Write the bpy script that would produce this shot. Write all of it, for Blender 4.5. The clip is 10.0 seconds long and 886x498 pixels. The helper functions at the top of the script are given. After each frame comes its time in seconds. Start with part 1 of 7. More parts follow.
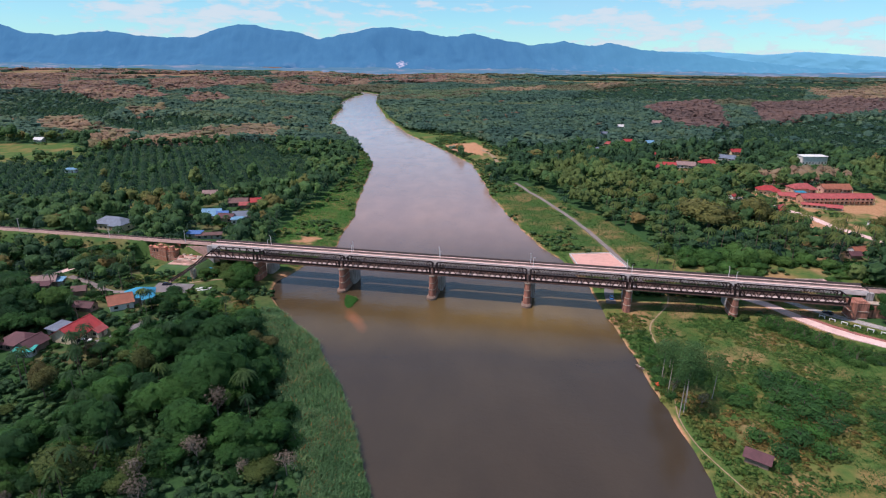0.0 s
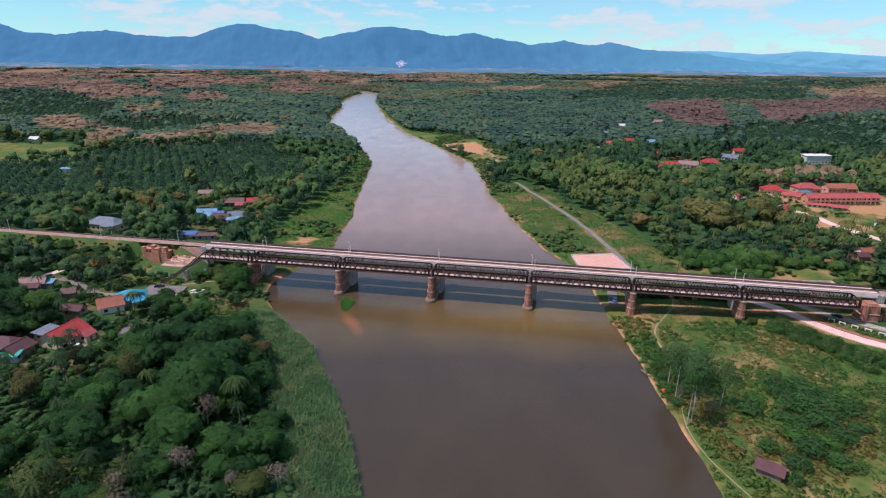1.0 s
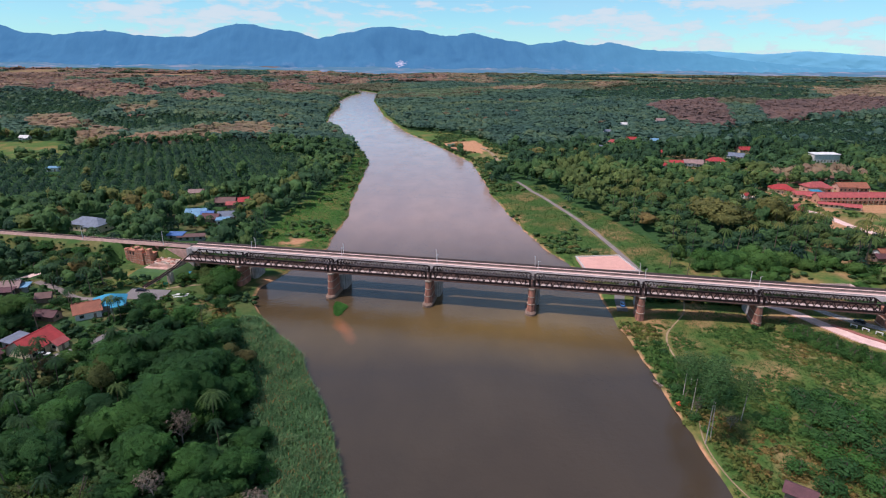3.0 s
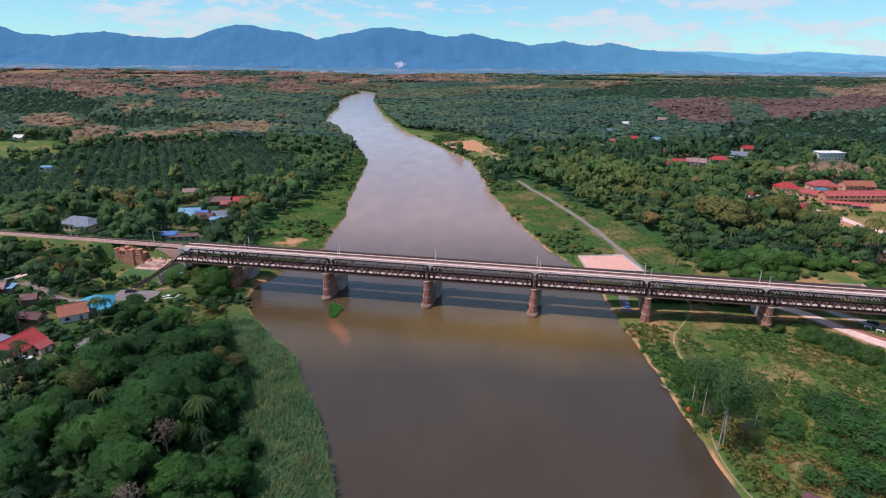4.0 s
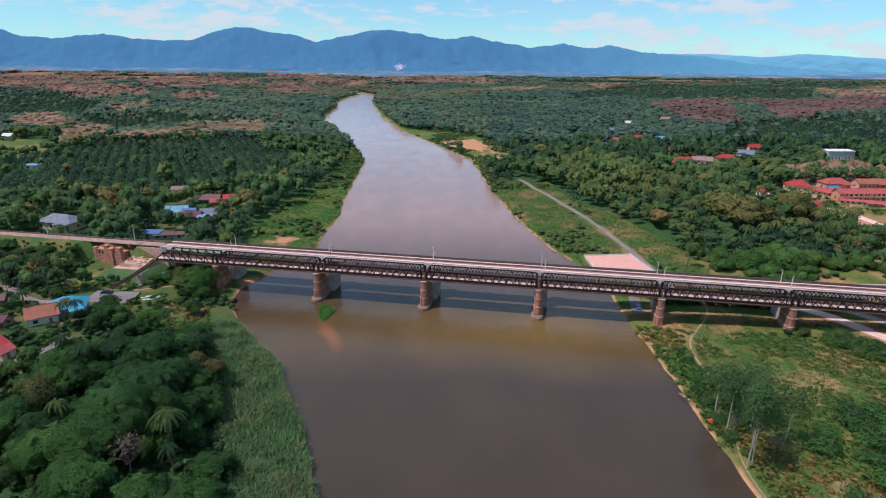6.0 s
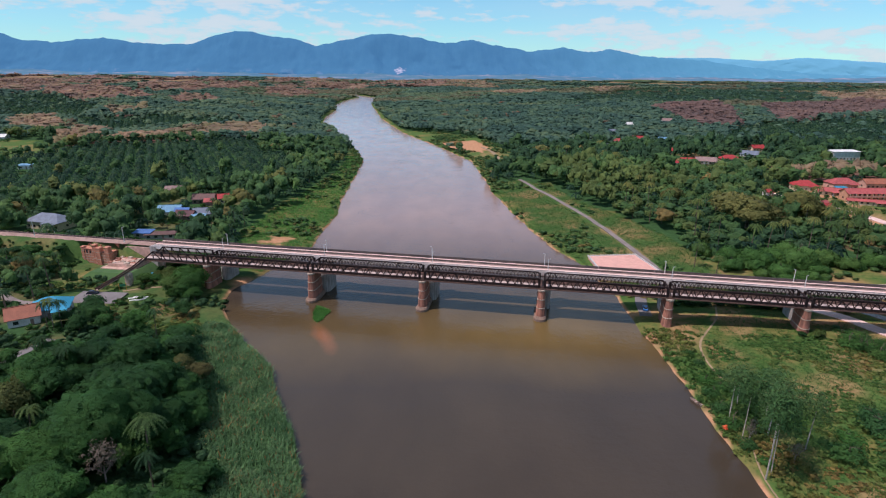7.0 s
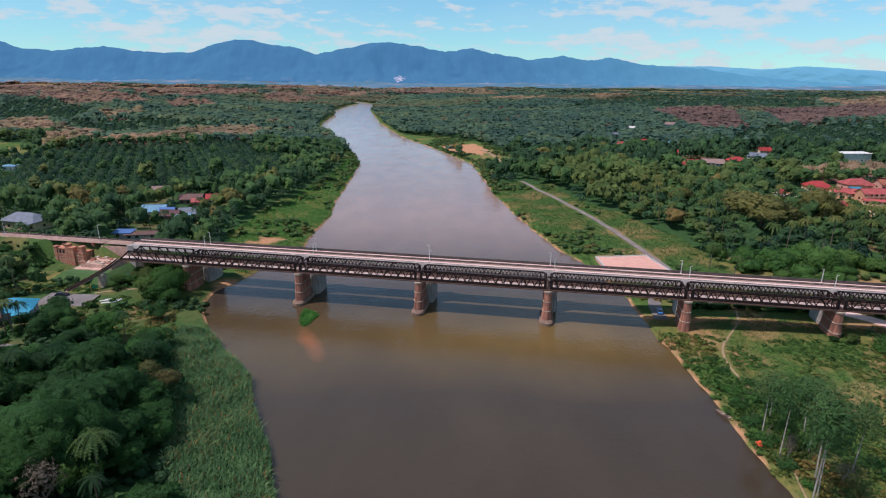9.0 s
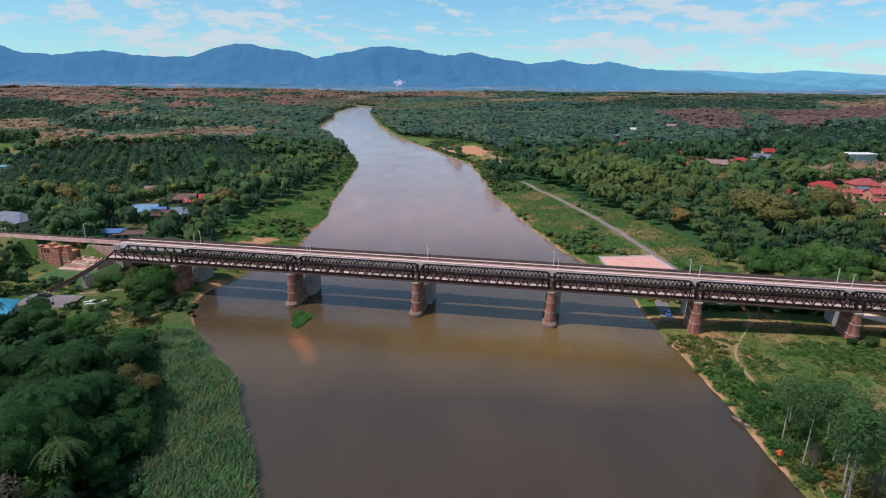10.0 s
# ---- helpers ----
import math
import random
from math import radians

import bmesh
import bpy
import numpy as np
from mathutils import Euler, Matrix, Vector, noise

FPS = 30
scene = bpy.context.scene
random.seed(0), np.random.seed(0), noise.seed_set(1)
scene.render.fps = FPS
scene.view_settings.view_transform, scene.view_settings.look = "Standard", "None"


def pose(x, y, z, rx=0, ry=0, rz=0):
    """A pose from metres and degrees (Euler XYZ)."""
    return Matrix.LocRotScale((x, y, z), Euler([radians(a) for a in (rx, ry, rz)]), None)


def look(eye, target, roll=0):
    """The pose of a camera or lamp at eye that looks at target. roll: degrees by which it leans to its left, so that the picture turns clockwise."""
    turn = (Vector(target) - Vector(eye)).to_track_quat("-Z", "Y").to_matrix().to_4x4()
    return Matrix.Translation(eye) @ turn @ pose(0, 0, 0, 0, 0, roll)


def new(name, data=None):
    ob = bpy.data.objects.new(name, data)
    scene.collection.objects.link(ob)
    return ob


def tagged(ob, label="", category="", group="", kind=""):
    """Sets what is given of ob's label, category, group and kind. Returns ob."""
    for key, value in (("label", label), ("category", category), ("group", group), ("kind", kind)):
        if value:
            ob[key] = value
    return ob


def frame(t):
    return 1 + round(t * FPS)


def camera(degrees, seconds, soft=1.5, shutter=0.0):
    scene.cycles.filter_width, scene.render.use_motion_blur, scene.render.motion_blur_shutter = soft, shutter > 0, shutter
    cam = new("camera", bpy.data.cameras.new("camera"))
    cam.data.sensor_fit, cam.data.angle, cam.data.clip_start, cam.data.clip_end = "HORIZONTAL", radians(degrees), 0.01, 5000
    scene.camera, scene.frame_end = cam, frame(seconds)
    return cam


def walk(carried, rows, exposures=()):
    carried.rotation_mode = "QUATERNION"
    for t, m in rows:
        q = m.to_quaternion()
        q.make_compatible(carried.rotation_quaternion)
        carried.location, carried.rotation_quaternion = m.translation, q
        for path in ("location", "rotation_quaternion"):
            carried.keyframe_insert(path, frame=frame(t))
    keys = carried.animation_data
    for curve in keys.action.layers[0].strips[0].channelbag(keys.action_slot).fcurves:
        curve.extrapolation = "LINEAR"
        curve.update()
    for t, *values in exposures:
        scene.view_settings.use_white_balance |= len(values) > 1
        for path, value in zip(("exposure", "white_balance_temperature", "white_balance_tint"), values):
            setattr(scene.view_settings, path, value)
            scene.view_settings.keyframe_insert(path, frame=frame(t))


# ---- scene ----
cam = camera(76.1, 10.0, soft=1.15)
PATH = [
    (0, (0.054, 2.201, 111.281), (0.047, 4.096, 110.64), 0.6),
    (0.5, (0.288, 5.452, 110.624), (0.281, 7.347, 109.983), 0.6),
    (1, (0.433, 8.798, 109.845), (0.426, 10.692, 109.203), 0.6),
    (1.5, (0.528, 12.224, 109.026), (0.522, 14.118, 108.383), 0.6),
    (2, (0.741, 15.558, 108.027), (0.735, 17.452, 107.384), 0.6),
    (2.5, (0.897, 19.044, 107.0), (0.891, 20.938, 106.358), 0.6),
    (4, (1.565, 29.888, 102.515), (1.559, 31.784, 101.878), 0.5),
    (4.5, (1.636, 33.476, 101.055), (1.63, 35.372, 100.418), 0.5),
    (5, (1.869, 36.85, 99.433), (1.863, 38.747, 98.799), 0.5),
    (5.5, (1.984, 40.431, 97.625), (1.979, 42.329, 96.994), 0.5),
    (7, (2.423, 51.58, 90.925), (2.418, 53.484, 90.312), 0.5),
    (7.5, (2.713, 55.179, 88.901), (2.708, 57.086, 88.295), 0.5),
    (8, (2.908, 58.804, 86.877), (2.902, 60.712, 86.278), 0.5),
    (8.5, (3.08, 62.498, 84.622), (3.074, 64.408, 84.029), 0.5),
    (9, (3.154, 66.246, 82.319), (3.149, 68.159, 81.735), 0.5),
    (9.5, (3.291, 69.992, 80.049), (3.287, 71.908, 79.473), 0.5),
    (10, (3.491, 73.71, 78.141), (3.487, 75.627, 77.571), 0.5),
]
walk(cam, [(t, look(eye, target, roll)) for t, eye, target, roll in PATH], [(0, 0.15, 6150, 24), (5, 0.14, 6150, 24), (10, 0.03, 6200, 20)])

# ---- light ----
SUN_ELEVATION, SUN_AZIMUTH = 60.0, 254.0   # degrees; azimuth clockwise from ahead (+y)

world = bpy.data.worlds.new("sky")
scene.world = world
world.use_nodes = True
wn, wl = world.node_tree.nodes, world.node_tree.links
wn.clear()
w_out = wn.new("ShaderNodeOutputWorld")
w_bg = wn.new("ShaderNodeBackground")
w_sky = wn.new("ShaderNodeTexSky")
w_sky.sky_type = "NISHITA"
w_sky.sun_disc = False
w_sky.sun_elevation = radians(SUN_ELEVATION)
w_sky.sun_rotation = radians(SUN_AZIMUTH)
w_sky.air_density, w_sky.dust_density, w_sky.ozone_density = 1.0, 0.0, 1.0
w_bg.inputs["Strength"].default_value = 0.147
# fair-weather cumulus: noise on the sky dome, flattened lengthwise, gathered in loose banks, with thin veils between
w_tc = wn.new("ShaderNodeTexCoord")


def sky_noise(stretch, scale, detail, rough, offset):
    mp_ = wn.new("ShaderNodeMapping")
    mp_.inputs["Scale"].default_value = (1, 1, stretch)
    mp_.inputs["Location"].default_value = offset
    wl.new(w_tc.outputs["Generated"], mp_.inputs["Vector"])
    t_ = wn.new("ShaderNodeTexNoise")
    t_.inputs["Scale"].default_value, t_.inputs["Detail"].default_value, t_.inputs["Roughness"].default_value = scale, detail, rough
    wl.new(mp_.outputs[0], t_.inputs["Vector"])
    return t_.outputs["Fac"]


def sky_math(op, a_, b_):
    t_ = wn.new("ShaderNodeMath"); t_.operation = op
    for k_, v in enumerate((a_, b_)):
        if isinstance(v, float):
            t_.inputs[k_].default_value = v
        else:
            wl.new(v, t_.inputs[k_])
    return t_.outputs[0]


w_puff = sky_noise(3.4, 17.0, 9.0, 0.60, (0.3, 0.0, 0.0))
w_bank = sky_noise(3.0, 2.6, 2.0, 0.5, (0.9, 0.3, 0.6))
w_sum = sky_math("ADD", w_puff, sky_math("MULTIPLY", sky_math("SUBTRACT", w_bank, 0.5), 0.55))
w_ramp = wn.new("ShaderNodeValToRGB")
w_ramp.color_ramp.elements[0].position, w_ramp.color_ramp.elements[0].color = 0.47, (0, 0, 0, 1)
w_ramp.color_ramp.elements[1].position, w_ramp.color_ramp.elements[1].color = 0.60, (0.9, 0.9, 0.9, 1)
wl.new(w_sum, w_ramp.inputs["Fac"])
w_veil = sky_math("MULTIPLY", sky_noise(6.0, 3.2, 6.0, 0.6, (0.5, 0.9, 0.0)), 0.52)
w_cover = sky_math("MAXIMUM", w_ramp.outputs["Color"], w_veil)
w_tint = wn.new("ShaderNodeMix"); w_tint.data_type = "RGBA"; w_tint.blend_type = "MULTIPLY"
w_tint.inputs["Factor"].default_value = 1.0
w_tint.inputs["B"].default_value = (0.355, 0.70, 0.80, 1)
wl.new(w_sky.outputs[0], w_tint.inputs["A"])
w_mix = wn.new("ShaderNodeMix"); w_mix.data_type = "RGBA"
w_fac = wn.new("ShaderNodeMath"); w_fac.operation = "MULTIPLY"; w_fac.inputs[1].default_value = 0.9
wl.new(w_cover, w_fac.inputs[0])
wl.new(w_fac.outputs[0], w_mix.inputs["Factor"])
wl.new(w_tint.outputs["Result"], w_mix.inputs["A"])
w_top = wn.new("ShaderNodeValToRGB")
w_top.color_ramp.elements[0].position, w_top.color_ramp.elements[0].color = 0.50, (0.82, 1.06, 1.10, 1)
w_top.color_ramp.elements[1].position, w_top.color_ramp.elements[1].color = 0.66, (1.03, 1.10, 1.08, 1)
wl.new(w_sum, w_top.inputs["Fac"])
w_lit = wn.new("ShaderNodeMix"); w_lit.data_type = "RGBA"; w_lit.blend_type = "MULTIPLY"; w_lit.inputs["Factor"].default_value = 1.0
wl.new(w_top.outputs["Color"], w_lit.inputs["A"]); w_lit.inputs["B"].default_value = (4.1, 4.25, 4.3, 1)
wl.new(w_lit.outputs["Result"], w_mix.inputs["B"])
wl.new(w_mix.outputs["Result"], w_bg.inputs["Color"])
wl.new(w_bg.outputs[0], w_out.inputs["Surface"])

sun = new("sun", bpy.data.lights.new("sun", "SUN"))
sun.data.energy = 4.1
sun.data.angle = radians(0.6)
sun.data.color = (1.0, 0.915, 0.825)
_e, _a = radians(SUN_ELEVATION), radians(SUN_AZIMUTH)
sun_from = Vector((math.sin(_a) * math.cos(_e), math.cos(_a) * math.cos(_e), math.sin(_e)))
sun.matrix_world = look(sun_from * 300 + Vector((0, 200, 0)), (0, 200, 0))
scene.view_settings.exposure = 0.0

# ---- materials ----
def nodes_of(name):
    m = bpy.data.materials.new(name)
    m.use_nodes = True
    nt = m.node_tree
    return m, nt.nodes, nt.links, nt.nodes["Principled BSDF"]


def noise_node(n, l, scale, detail=5.0, rough=0.55, coord="Object"):
    tc = n.new("ShaderNodeTexCoord")
    t = n.new("ShaderNodeTexNoise")
    t.inputs["Scale"].default_value = scale
    t.inputs["Detail"].default_value = detail
    t.inputs["Roughness"].default_value = rough
    l.new(tc.outputs[coord], t.inputs["Vector"])
    return t


def ramp(n, l, src, stops):
    r = n.new("ShaderNodeValToRGB")
    e = r.color_ramp.elements
    while len(e) < len(stops):
        e.new(0.5)
    for k, (p, c) in enumerate(stops):
        e[k].position = p
        e[k].color = (*c, 1) if len(c) == 3 else c
    l.new(src, r.inputs["Fac"])
    return r


def mix(n, l, fac, a, b, blend="MIX"):
    m = n.new("ShaderNodeMix")
    m.data_type, m.blend_type = "RGBA", blend
    for key, v in (("Factor", fac), ("A", a), ("B", b)):
        if isinstance(v, (int, float)):
            m.inputs[key].default_value = v
        elif isinstance(v, tuple):
            m.inputs[key].default_value = (*v, 1) if len(v) == 3 else v
        else:
            l.new(v, m.inputs[key])
    return m.outputs["Result"]


def surface(name, col, col2=None, scale=0.6, rough=0.8, metal=0.0, bump=0.15, fine=6.0, vary=0.0, coord="Object"):
    """A weathered plain surface: two colours mixed by broad stains, fine grain and relief."""
    m, n, l, p = nodes_of(name)
    col2 = col2 or tuple(0.72 * c for c in col)
    big = noise_node(n, l, scale, 6.0, 0.6, coord)
    small = noise_node(n, l, fine, 4.0, 0.6, coord)
    r = ramp(n, l, big.outputs["Fac"], [(0.35, col2), (0.65, col)])
    g = ramp(n, l, small.outputs["Fac"], [(0.3, (0.82, 0.82, 0.82)), (0.7, (1.1, 1.1, 1.1))])
    c = mix(n, l, 1.0, r.outputs["Color"], g.outputs["Color"], "MULTIPLY")
    if vary:
        oi = n.new("ShaderNodeObjectInfo")
        v = ramp(n, l, oi.outputs["Random"], [(0.0, (1 - vary,) * 3), (1.0, (1 + vary,) * 3)])
        c = mix(n, l, 1.0, c, v.outputs["Color"], "MULTIPLY")
    l.new(c, p.inputs["Base Color"])
    p.inputs["Roughness"].default_value = rough
    p.inputs["Metallic"].default_value = metal
    if bump:
        b = n.new("ShaderNodeBump")
        b.inputs["Strength"].default_value = bump
        b.inputs["Distance"].default_value = 0.05
        l.new(small.outputs["Fac"], b.inputs["Height"])
        l.new(b.outputs[0], p.inputs["Normal"])
    return m


def foliage(name, stops, translucent=0.42, noise_scale=0.35, gloss=0.65, leaf_scale=3.2, cut=0.0, contrast=1.0, relief=0.9):
    """Leaves: colour picked by each plant's own 'tone', varied spray by spray, leaf by leaf and in soft patches; cut opens gaps in the sprays."""
    m, n, l, p = nodes_of(name)
    at = n.new("ShaderNodeAttribute"); at.attribute_name = "tone"
    geo = n.new("ShaderNodeNewGeometry")
    ns = noise_node(n, l, noise_scale, 3.0)
    nl = noise_node(n, l, leaf_scale, 3.0, 0.65)
    base = ramp(n, l, at.outputs["Fac"], stops)
    k = 0.22 * contrast
    spray = ramp(n, l, geo.outputs["Random Per Island"], [(0.0, (1 - k,) * 3), (0.7, (1.0, 1.0, 1.0)), (1.0, (1 + 1.5 * k, 1 + 1.3 * k, 1 + k))])
    leaf = ramp(n, l, nl.outputs["Fac"], [(0.28, (0.62, 0.66, 0.66)), (0.52, (1.0, 1.0, 1.0)), (0.75, (1.5, 1.42, 1.25))])
    patch = ramp(n, l, ns.outputs["Fac"], [(0.3, (0.75, 0.8, 0.8)), (0.7, (1.2, 1.15, 1.1))])
    c = mix(n, l, 1.0, base.outputs["Color"], spray.outputs["Color"], "MULTIPLY")
    c = mix(n, l, 0.85 * min(1.0, contrast), c, leaf.outputs["Color"], "MULTIPLY")
    c = mix(n, l, 1.0, c, patch.outputs["Color"], "MULTIPLY")
    l.new(c, p.inputs["Base Color"])
    p.inputs["Roughness"].default_value = gloss
    p.inputs["Specular IOR Level"].default_value = 0.12
    b = n.new("ShaderNodeBump"); b.inputs["Strength"].default_value = relief; b.inputs["Distance"].default_value = 1.0 / leaf_scale
    l.new(nl.outputs["Fac"], b.inputs["Height"]); l.new(b.outputs[0], p.inputs["Normal"])
    tr = n.new("ShaderNodeBsdfTranslucent")
    l.new(c, tr.inputs["Color"])
    mx = n.new("ShaderNodeMixShader"); mx.inputs[0].default_value = translucent
    l.new(p.outputs[0], mx.inputs[1]); l.new(tr.outputs[0], mx.inputs[2])
    out = mx.outputs[0]
    if cut:
        nc_ = noise_node(n, l, leaf_scale * 0.8, 2.0, 0.6)
        gap = ramp(n, l, nc_.outputs["Fac"], [(cut - 0.02, (0, 0, 0)), (cut + 0.02, (1, 1, 1))])
        tp = n.new("ShaderNodeBsdfTransparent")
        mc = n.new("ShaderNodeMixShader")
        l.new(gap.outputs["Color"], mc.inputs[0]); l.new(tp.outputs[0], mc.inputs[1]); l.new(out, mc.inputs[2])
        out = mc.outputs[0]
    l.new(out, n["Material Output"].inputs["Surface"])
    return m


M = {}
GREENS = [(0.0, (0.022, 0.066, 0.026)), (0.3, (0.032, 0.092, 0.028)), (0.6, (0.050, 0.134, 0.032)), (0.74, (0.080, 0.140, 0.036)),
          (0.9, (0.100, 0.096, 0.038)), (1.0, (0.17, 0.11, 0.06))]
M["leaf"] = foliage("leaf", GREENS, cut=0.47, leaf_scale=5.0, contrast=0.8)
M["wood_leaf"] = foliage("woods_leaf", [(0.0, (0.036, 0.086, 0.046)), (0.3, (0.056, 0.122, 0.052)), (0.6, (0.088, 0.176, 0.058)), (0.78, (0.160, 0.188, 0.060)), (0.9, (0.22, 0.165, 0.062)), (1.0, (0.28, 0.18, 0.09))], leaf_scale=2.0, contrast=1.1, relief=0.9)
M["bush_leaf"] = foliage("light_bush_leaf", [(0.0, (0.050, 0.130, 0.036)), (0.5, (0.080, 0.185, 0.046)), (1.0, (0.130, 0.215, 0.058))], cut=0.42, leaf_scale=3.6, contrast=0.7)
M["thin_leaf"] = foliage("thin_leaf", [(0.0, (0.060, 0.145, 0.050)), (1.0, (0.105, 0.175, 0.065))], cut=0.50, leaf_scale=3.6)
# far leaf greens with distance haze put in: paler and shifted to teal-grey
HAZY_GREENS = [(0.0, (0.060, 0.122, 0.098)), (0.4, (0.090, 0.162, 0.108)), (0.7, (0.140, 0.200, 0.106)), (0.85, (0.17, 0.130, 0.085)), (1.0, (0.24, 0.14, 0.09))]
M["hazy_leaf"] = foliage("hazy_woods_leaf", HAZY_GREENS, leaf_scale=0.45, noise_scale=0.02, contrast=0.8, relief=0.35)
M["palm"] = foliage("palm_leaf", [(0.0, (0.030, 0.075, 0.034)), (0.4, (0.056, 0.118, 0.042)), (0.7, (0.110, 0.168, 0.050)), (1.0, (0.26, 0.235, 0.07))], gloss=0.5)
M["oilpalm"] = foliage("oil_palm_leaf", [(0.0, (0.018, 0.050, 0.034)), (0.7, (0.036, 0.086, 0.048)), (1.0, (0.074, 0.128, 0.058))], gloss=0.6, leaf_scale=1.2, noise_scale=0.02, contrast=1.0, relief=0.4)
M["red_leaf"] = foliage("dark_red_leaf", [(0.0, (0.20, 0.05, 0.045)), (1.0, (0.30, 0.09, 0.06))], leaf_scale=2.0, cut=0.42)
# twig browns raised above their own tone, distance haze put into the colour
M["rubber"] = foliage("bare_rubber_twigs", [(0.0, (0.18, 0.120, 0.112)), (0.25, (0.22, 0.142, 0.125)), (0.5, (0.31, 0.190, 0.145)), (0.8, (0.36, 0.265, 0.165)), (1.0, (0.22, 0.22, 0.10))], leaf_scale=0.7, noise_scale=0.012, contrast=0.25, relief=0.15, translucent=0.45)
M["weed"] = foliage("meadow_weeds", [(0.0, (0.062, 0.155, 0.040)), (0.6, (0.105, 0.200, 0.050)), (0.85, (0.20, 0.20, 0.055)), (1.0, (0.34, 0.21, 0.08))], leaf_scale=4.0, cut=0.40)
M["twig"] = foliage("grey_twigs", [(0.0, (0.17, 0.145, 0.115)), (1.0, (0.27, 0.22, 0.18))], leaf_scale=5.0, cut=0.52)
M["reed"] = foliage("reed", [(0.0, (0.10, 0.21, 0.088)), (0.6, (0.155, 0.285, 0.128)), (0.93, (0.21, 0.28, 0.13)), (1.0, (0.40, 0.20, 0.08))], noise_scale=0.12, leaf_scale=2.0)
M["grass"] = foliage("grass_blade", [(0.0, (0.03, 0.10, 0.026)), (0.6, (0.06, 0.15, 0.036)), (1.0, (0.17, 0.15, 0.05))], leaf_scale=2.0)
M["lush"] = foliage("lush_bank_grass", [(0.0, (0.044, 0.155, 0.032)), (0.6, (0.080, 0.235, 0.048)), (1.0, (0.15, 0.25, 0.07))], leaf_scale=2.0)
M["deadwood"] = surface("bare_branch_bark", (0.33, 0.27, 0.23), scale=2.0, rough=0.9)
M["bark"] = surface("bark", (0.16, 0.115, 0.085), (0.09, 0.07, 0.05), scale=1.5, rough=0.95, bump=0.4)
M["pale_bark"] = surface("pale_bark", (0.48, 0.41, 0.36), (0.32, 0.27, 0.23), scale=1.0, rough=0.9)
M["iron"] = surface("dark_bridge_iron", (0.017, 0.013, 0.014), (0.035, 0.020, 0.017), scale=1.2, rough=0.75, metal=0.0, bump=0.2)
M["iron"].node_tree.nodes["Principled BSDF"].inputs["Specular IOR Level"].default_value = 0.15
M["iron"].node_tree.nodes["Principled BSDF"].inputs["Roughness"].default_value = 0.9
M["islet"] = surface("wet_green_grass", (0.06, 0.20, 0.025), (0.04, 0.14, 0.02), scale=0.8, rough=0.9, bump=0.5)
M["rust"] = surface("rusted_iron", (0.13, 0.066, 0.048), (0.08, 0.044, 0.035), scale=0.8, rough=0.9)
M["brick"] = surface("red_brick_masonry", (0.47, 0.19, 0.125), (0.29, 0.125, 0.088), scale=0.35, rough=0.92, bump=0.5, fine=4.0, vary=0.1)
def streaked(mat, depth=0.55):
    """Rain streaks and soot down a wall: noise stretched along the height."""
    n, l = mat.node_tree.nodes, mat.node_tree.links
    p = n["Principled BSDF"]
    src = p.inputs["Base Color"].links[0].from_socket
    tc = n.new("ShaderNodeTexCoord"); mp = n.new("ShaderNodeMapping"); mp.inputs["Scale"].default_value = (1.6, 1.6, 0.16)
    t = n.new("ShaderNodeTexNoise"); t.inputs["Scale"].default_value = 1.0; t.inputs["Detail"].default_value = 5.0
    l.new(tc.outputs["Object"], mp.inputs["Vector"]); l.new(mp.outputs[0], t.inputs["Vector"])
    r = ramp(n, l, t.outputs["Fac"], [(0.36, (1 - depth,) * 3), (0.6, (1.05, 1.05, 1.05))])
    l.new(mix(n, l, 1.0, src, r.outputs["Color"], "MULTIPLY"), p.inputs["Base Color"])


streaked(M["brick"], 0.45)
# tower brick paler than the piers', stronger light on its faces put in
M["tower_brick"] = surface("lit_red_brick", (0.60, 0.24, 0.15), (0.42, 0.165, 0.105), scale=0.5, rough=0.92, bump=0.5, fine=4.0)
streaked(M["tower_brick"], 0.3)
M["footing"] = surface("stained_brown_footing", (0.26, 0.165, 0.12), (0.15, 0.10, 0.075), scale=0.6, rough=0.95, bump=0.4)
M["stone"] = surface("pale_stone_band", (0.55, 0.44, 0.35), (0.34, 0.25, 0.19), scale=0.9, rough=0.9)
M["concrete"] = surface("grey_concrete", (0.46, 0.41, 0.385), (0.32, 0.285, 0.265), scale=0.25, rough=0.9, bump=0.2)
streaked(M["concrete"], 0.4)
M["pale_concrete"] = surface("pale_pinkish_concrete", (0.76, 0.52, 0.46), (0.60, 0.40, 0.35), scale=0.3, rough=0.88)
M["fascia"] = surface("pale_precast_concrete", (0.80, 0.70, 0.66), (0.62, 0.53, 0.49), scale=0.4, rough=0.85)
M["dark_concrete"] = surface("stained_dark_concrete", (0.11, 0.085, 0.078), (0.06, 0.05, 0.046), scale=0.4, rough=0.92)
M["ballast"] = surface("ballast", (0.40, 0.255, 0.21), (0.28, 0.175, 0.145), scale=0.5, rough=0.95, fine=8.0, bump=0.5)
M["sleeper"] = surface("sleeper", (0.34, 0.28, 0.25), scale=1.0, rough=0.9)
M["rail"] = surface("rail_steel", (0.07, 0.045, 0.04), scale=1.0, rough=0.5, metal=0.6)
M["timber"] = surface("weathered_planks", (0.56, 0.43, 0.38), (0.40, 0.30, 0.27), scale=0.5, rough=0.9, vary=0.12)
M["asphalt"] = surface("asphalt", (0.20, 0.175, 0.17), (0.145, 0.125, 0.12), scale=0.15, rough=0.92)
M["road"] = surface("old_grey_road", (0.23, 0.185, 0.17), (0.16, 0.13, 0.12), scale=0.2, rough=0.92)
M["pink_paving"] = surface("pink_paving", (0.70, 0.35, 0.30), (0.58, 0.29, 0.24), scale=0.12, rough=0.85, fine=2.0)
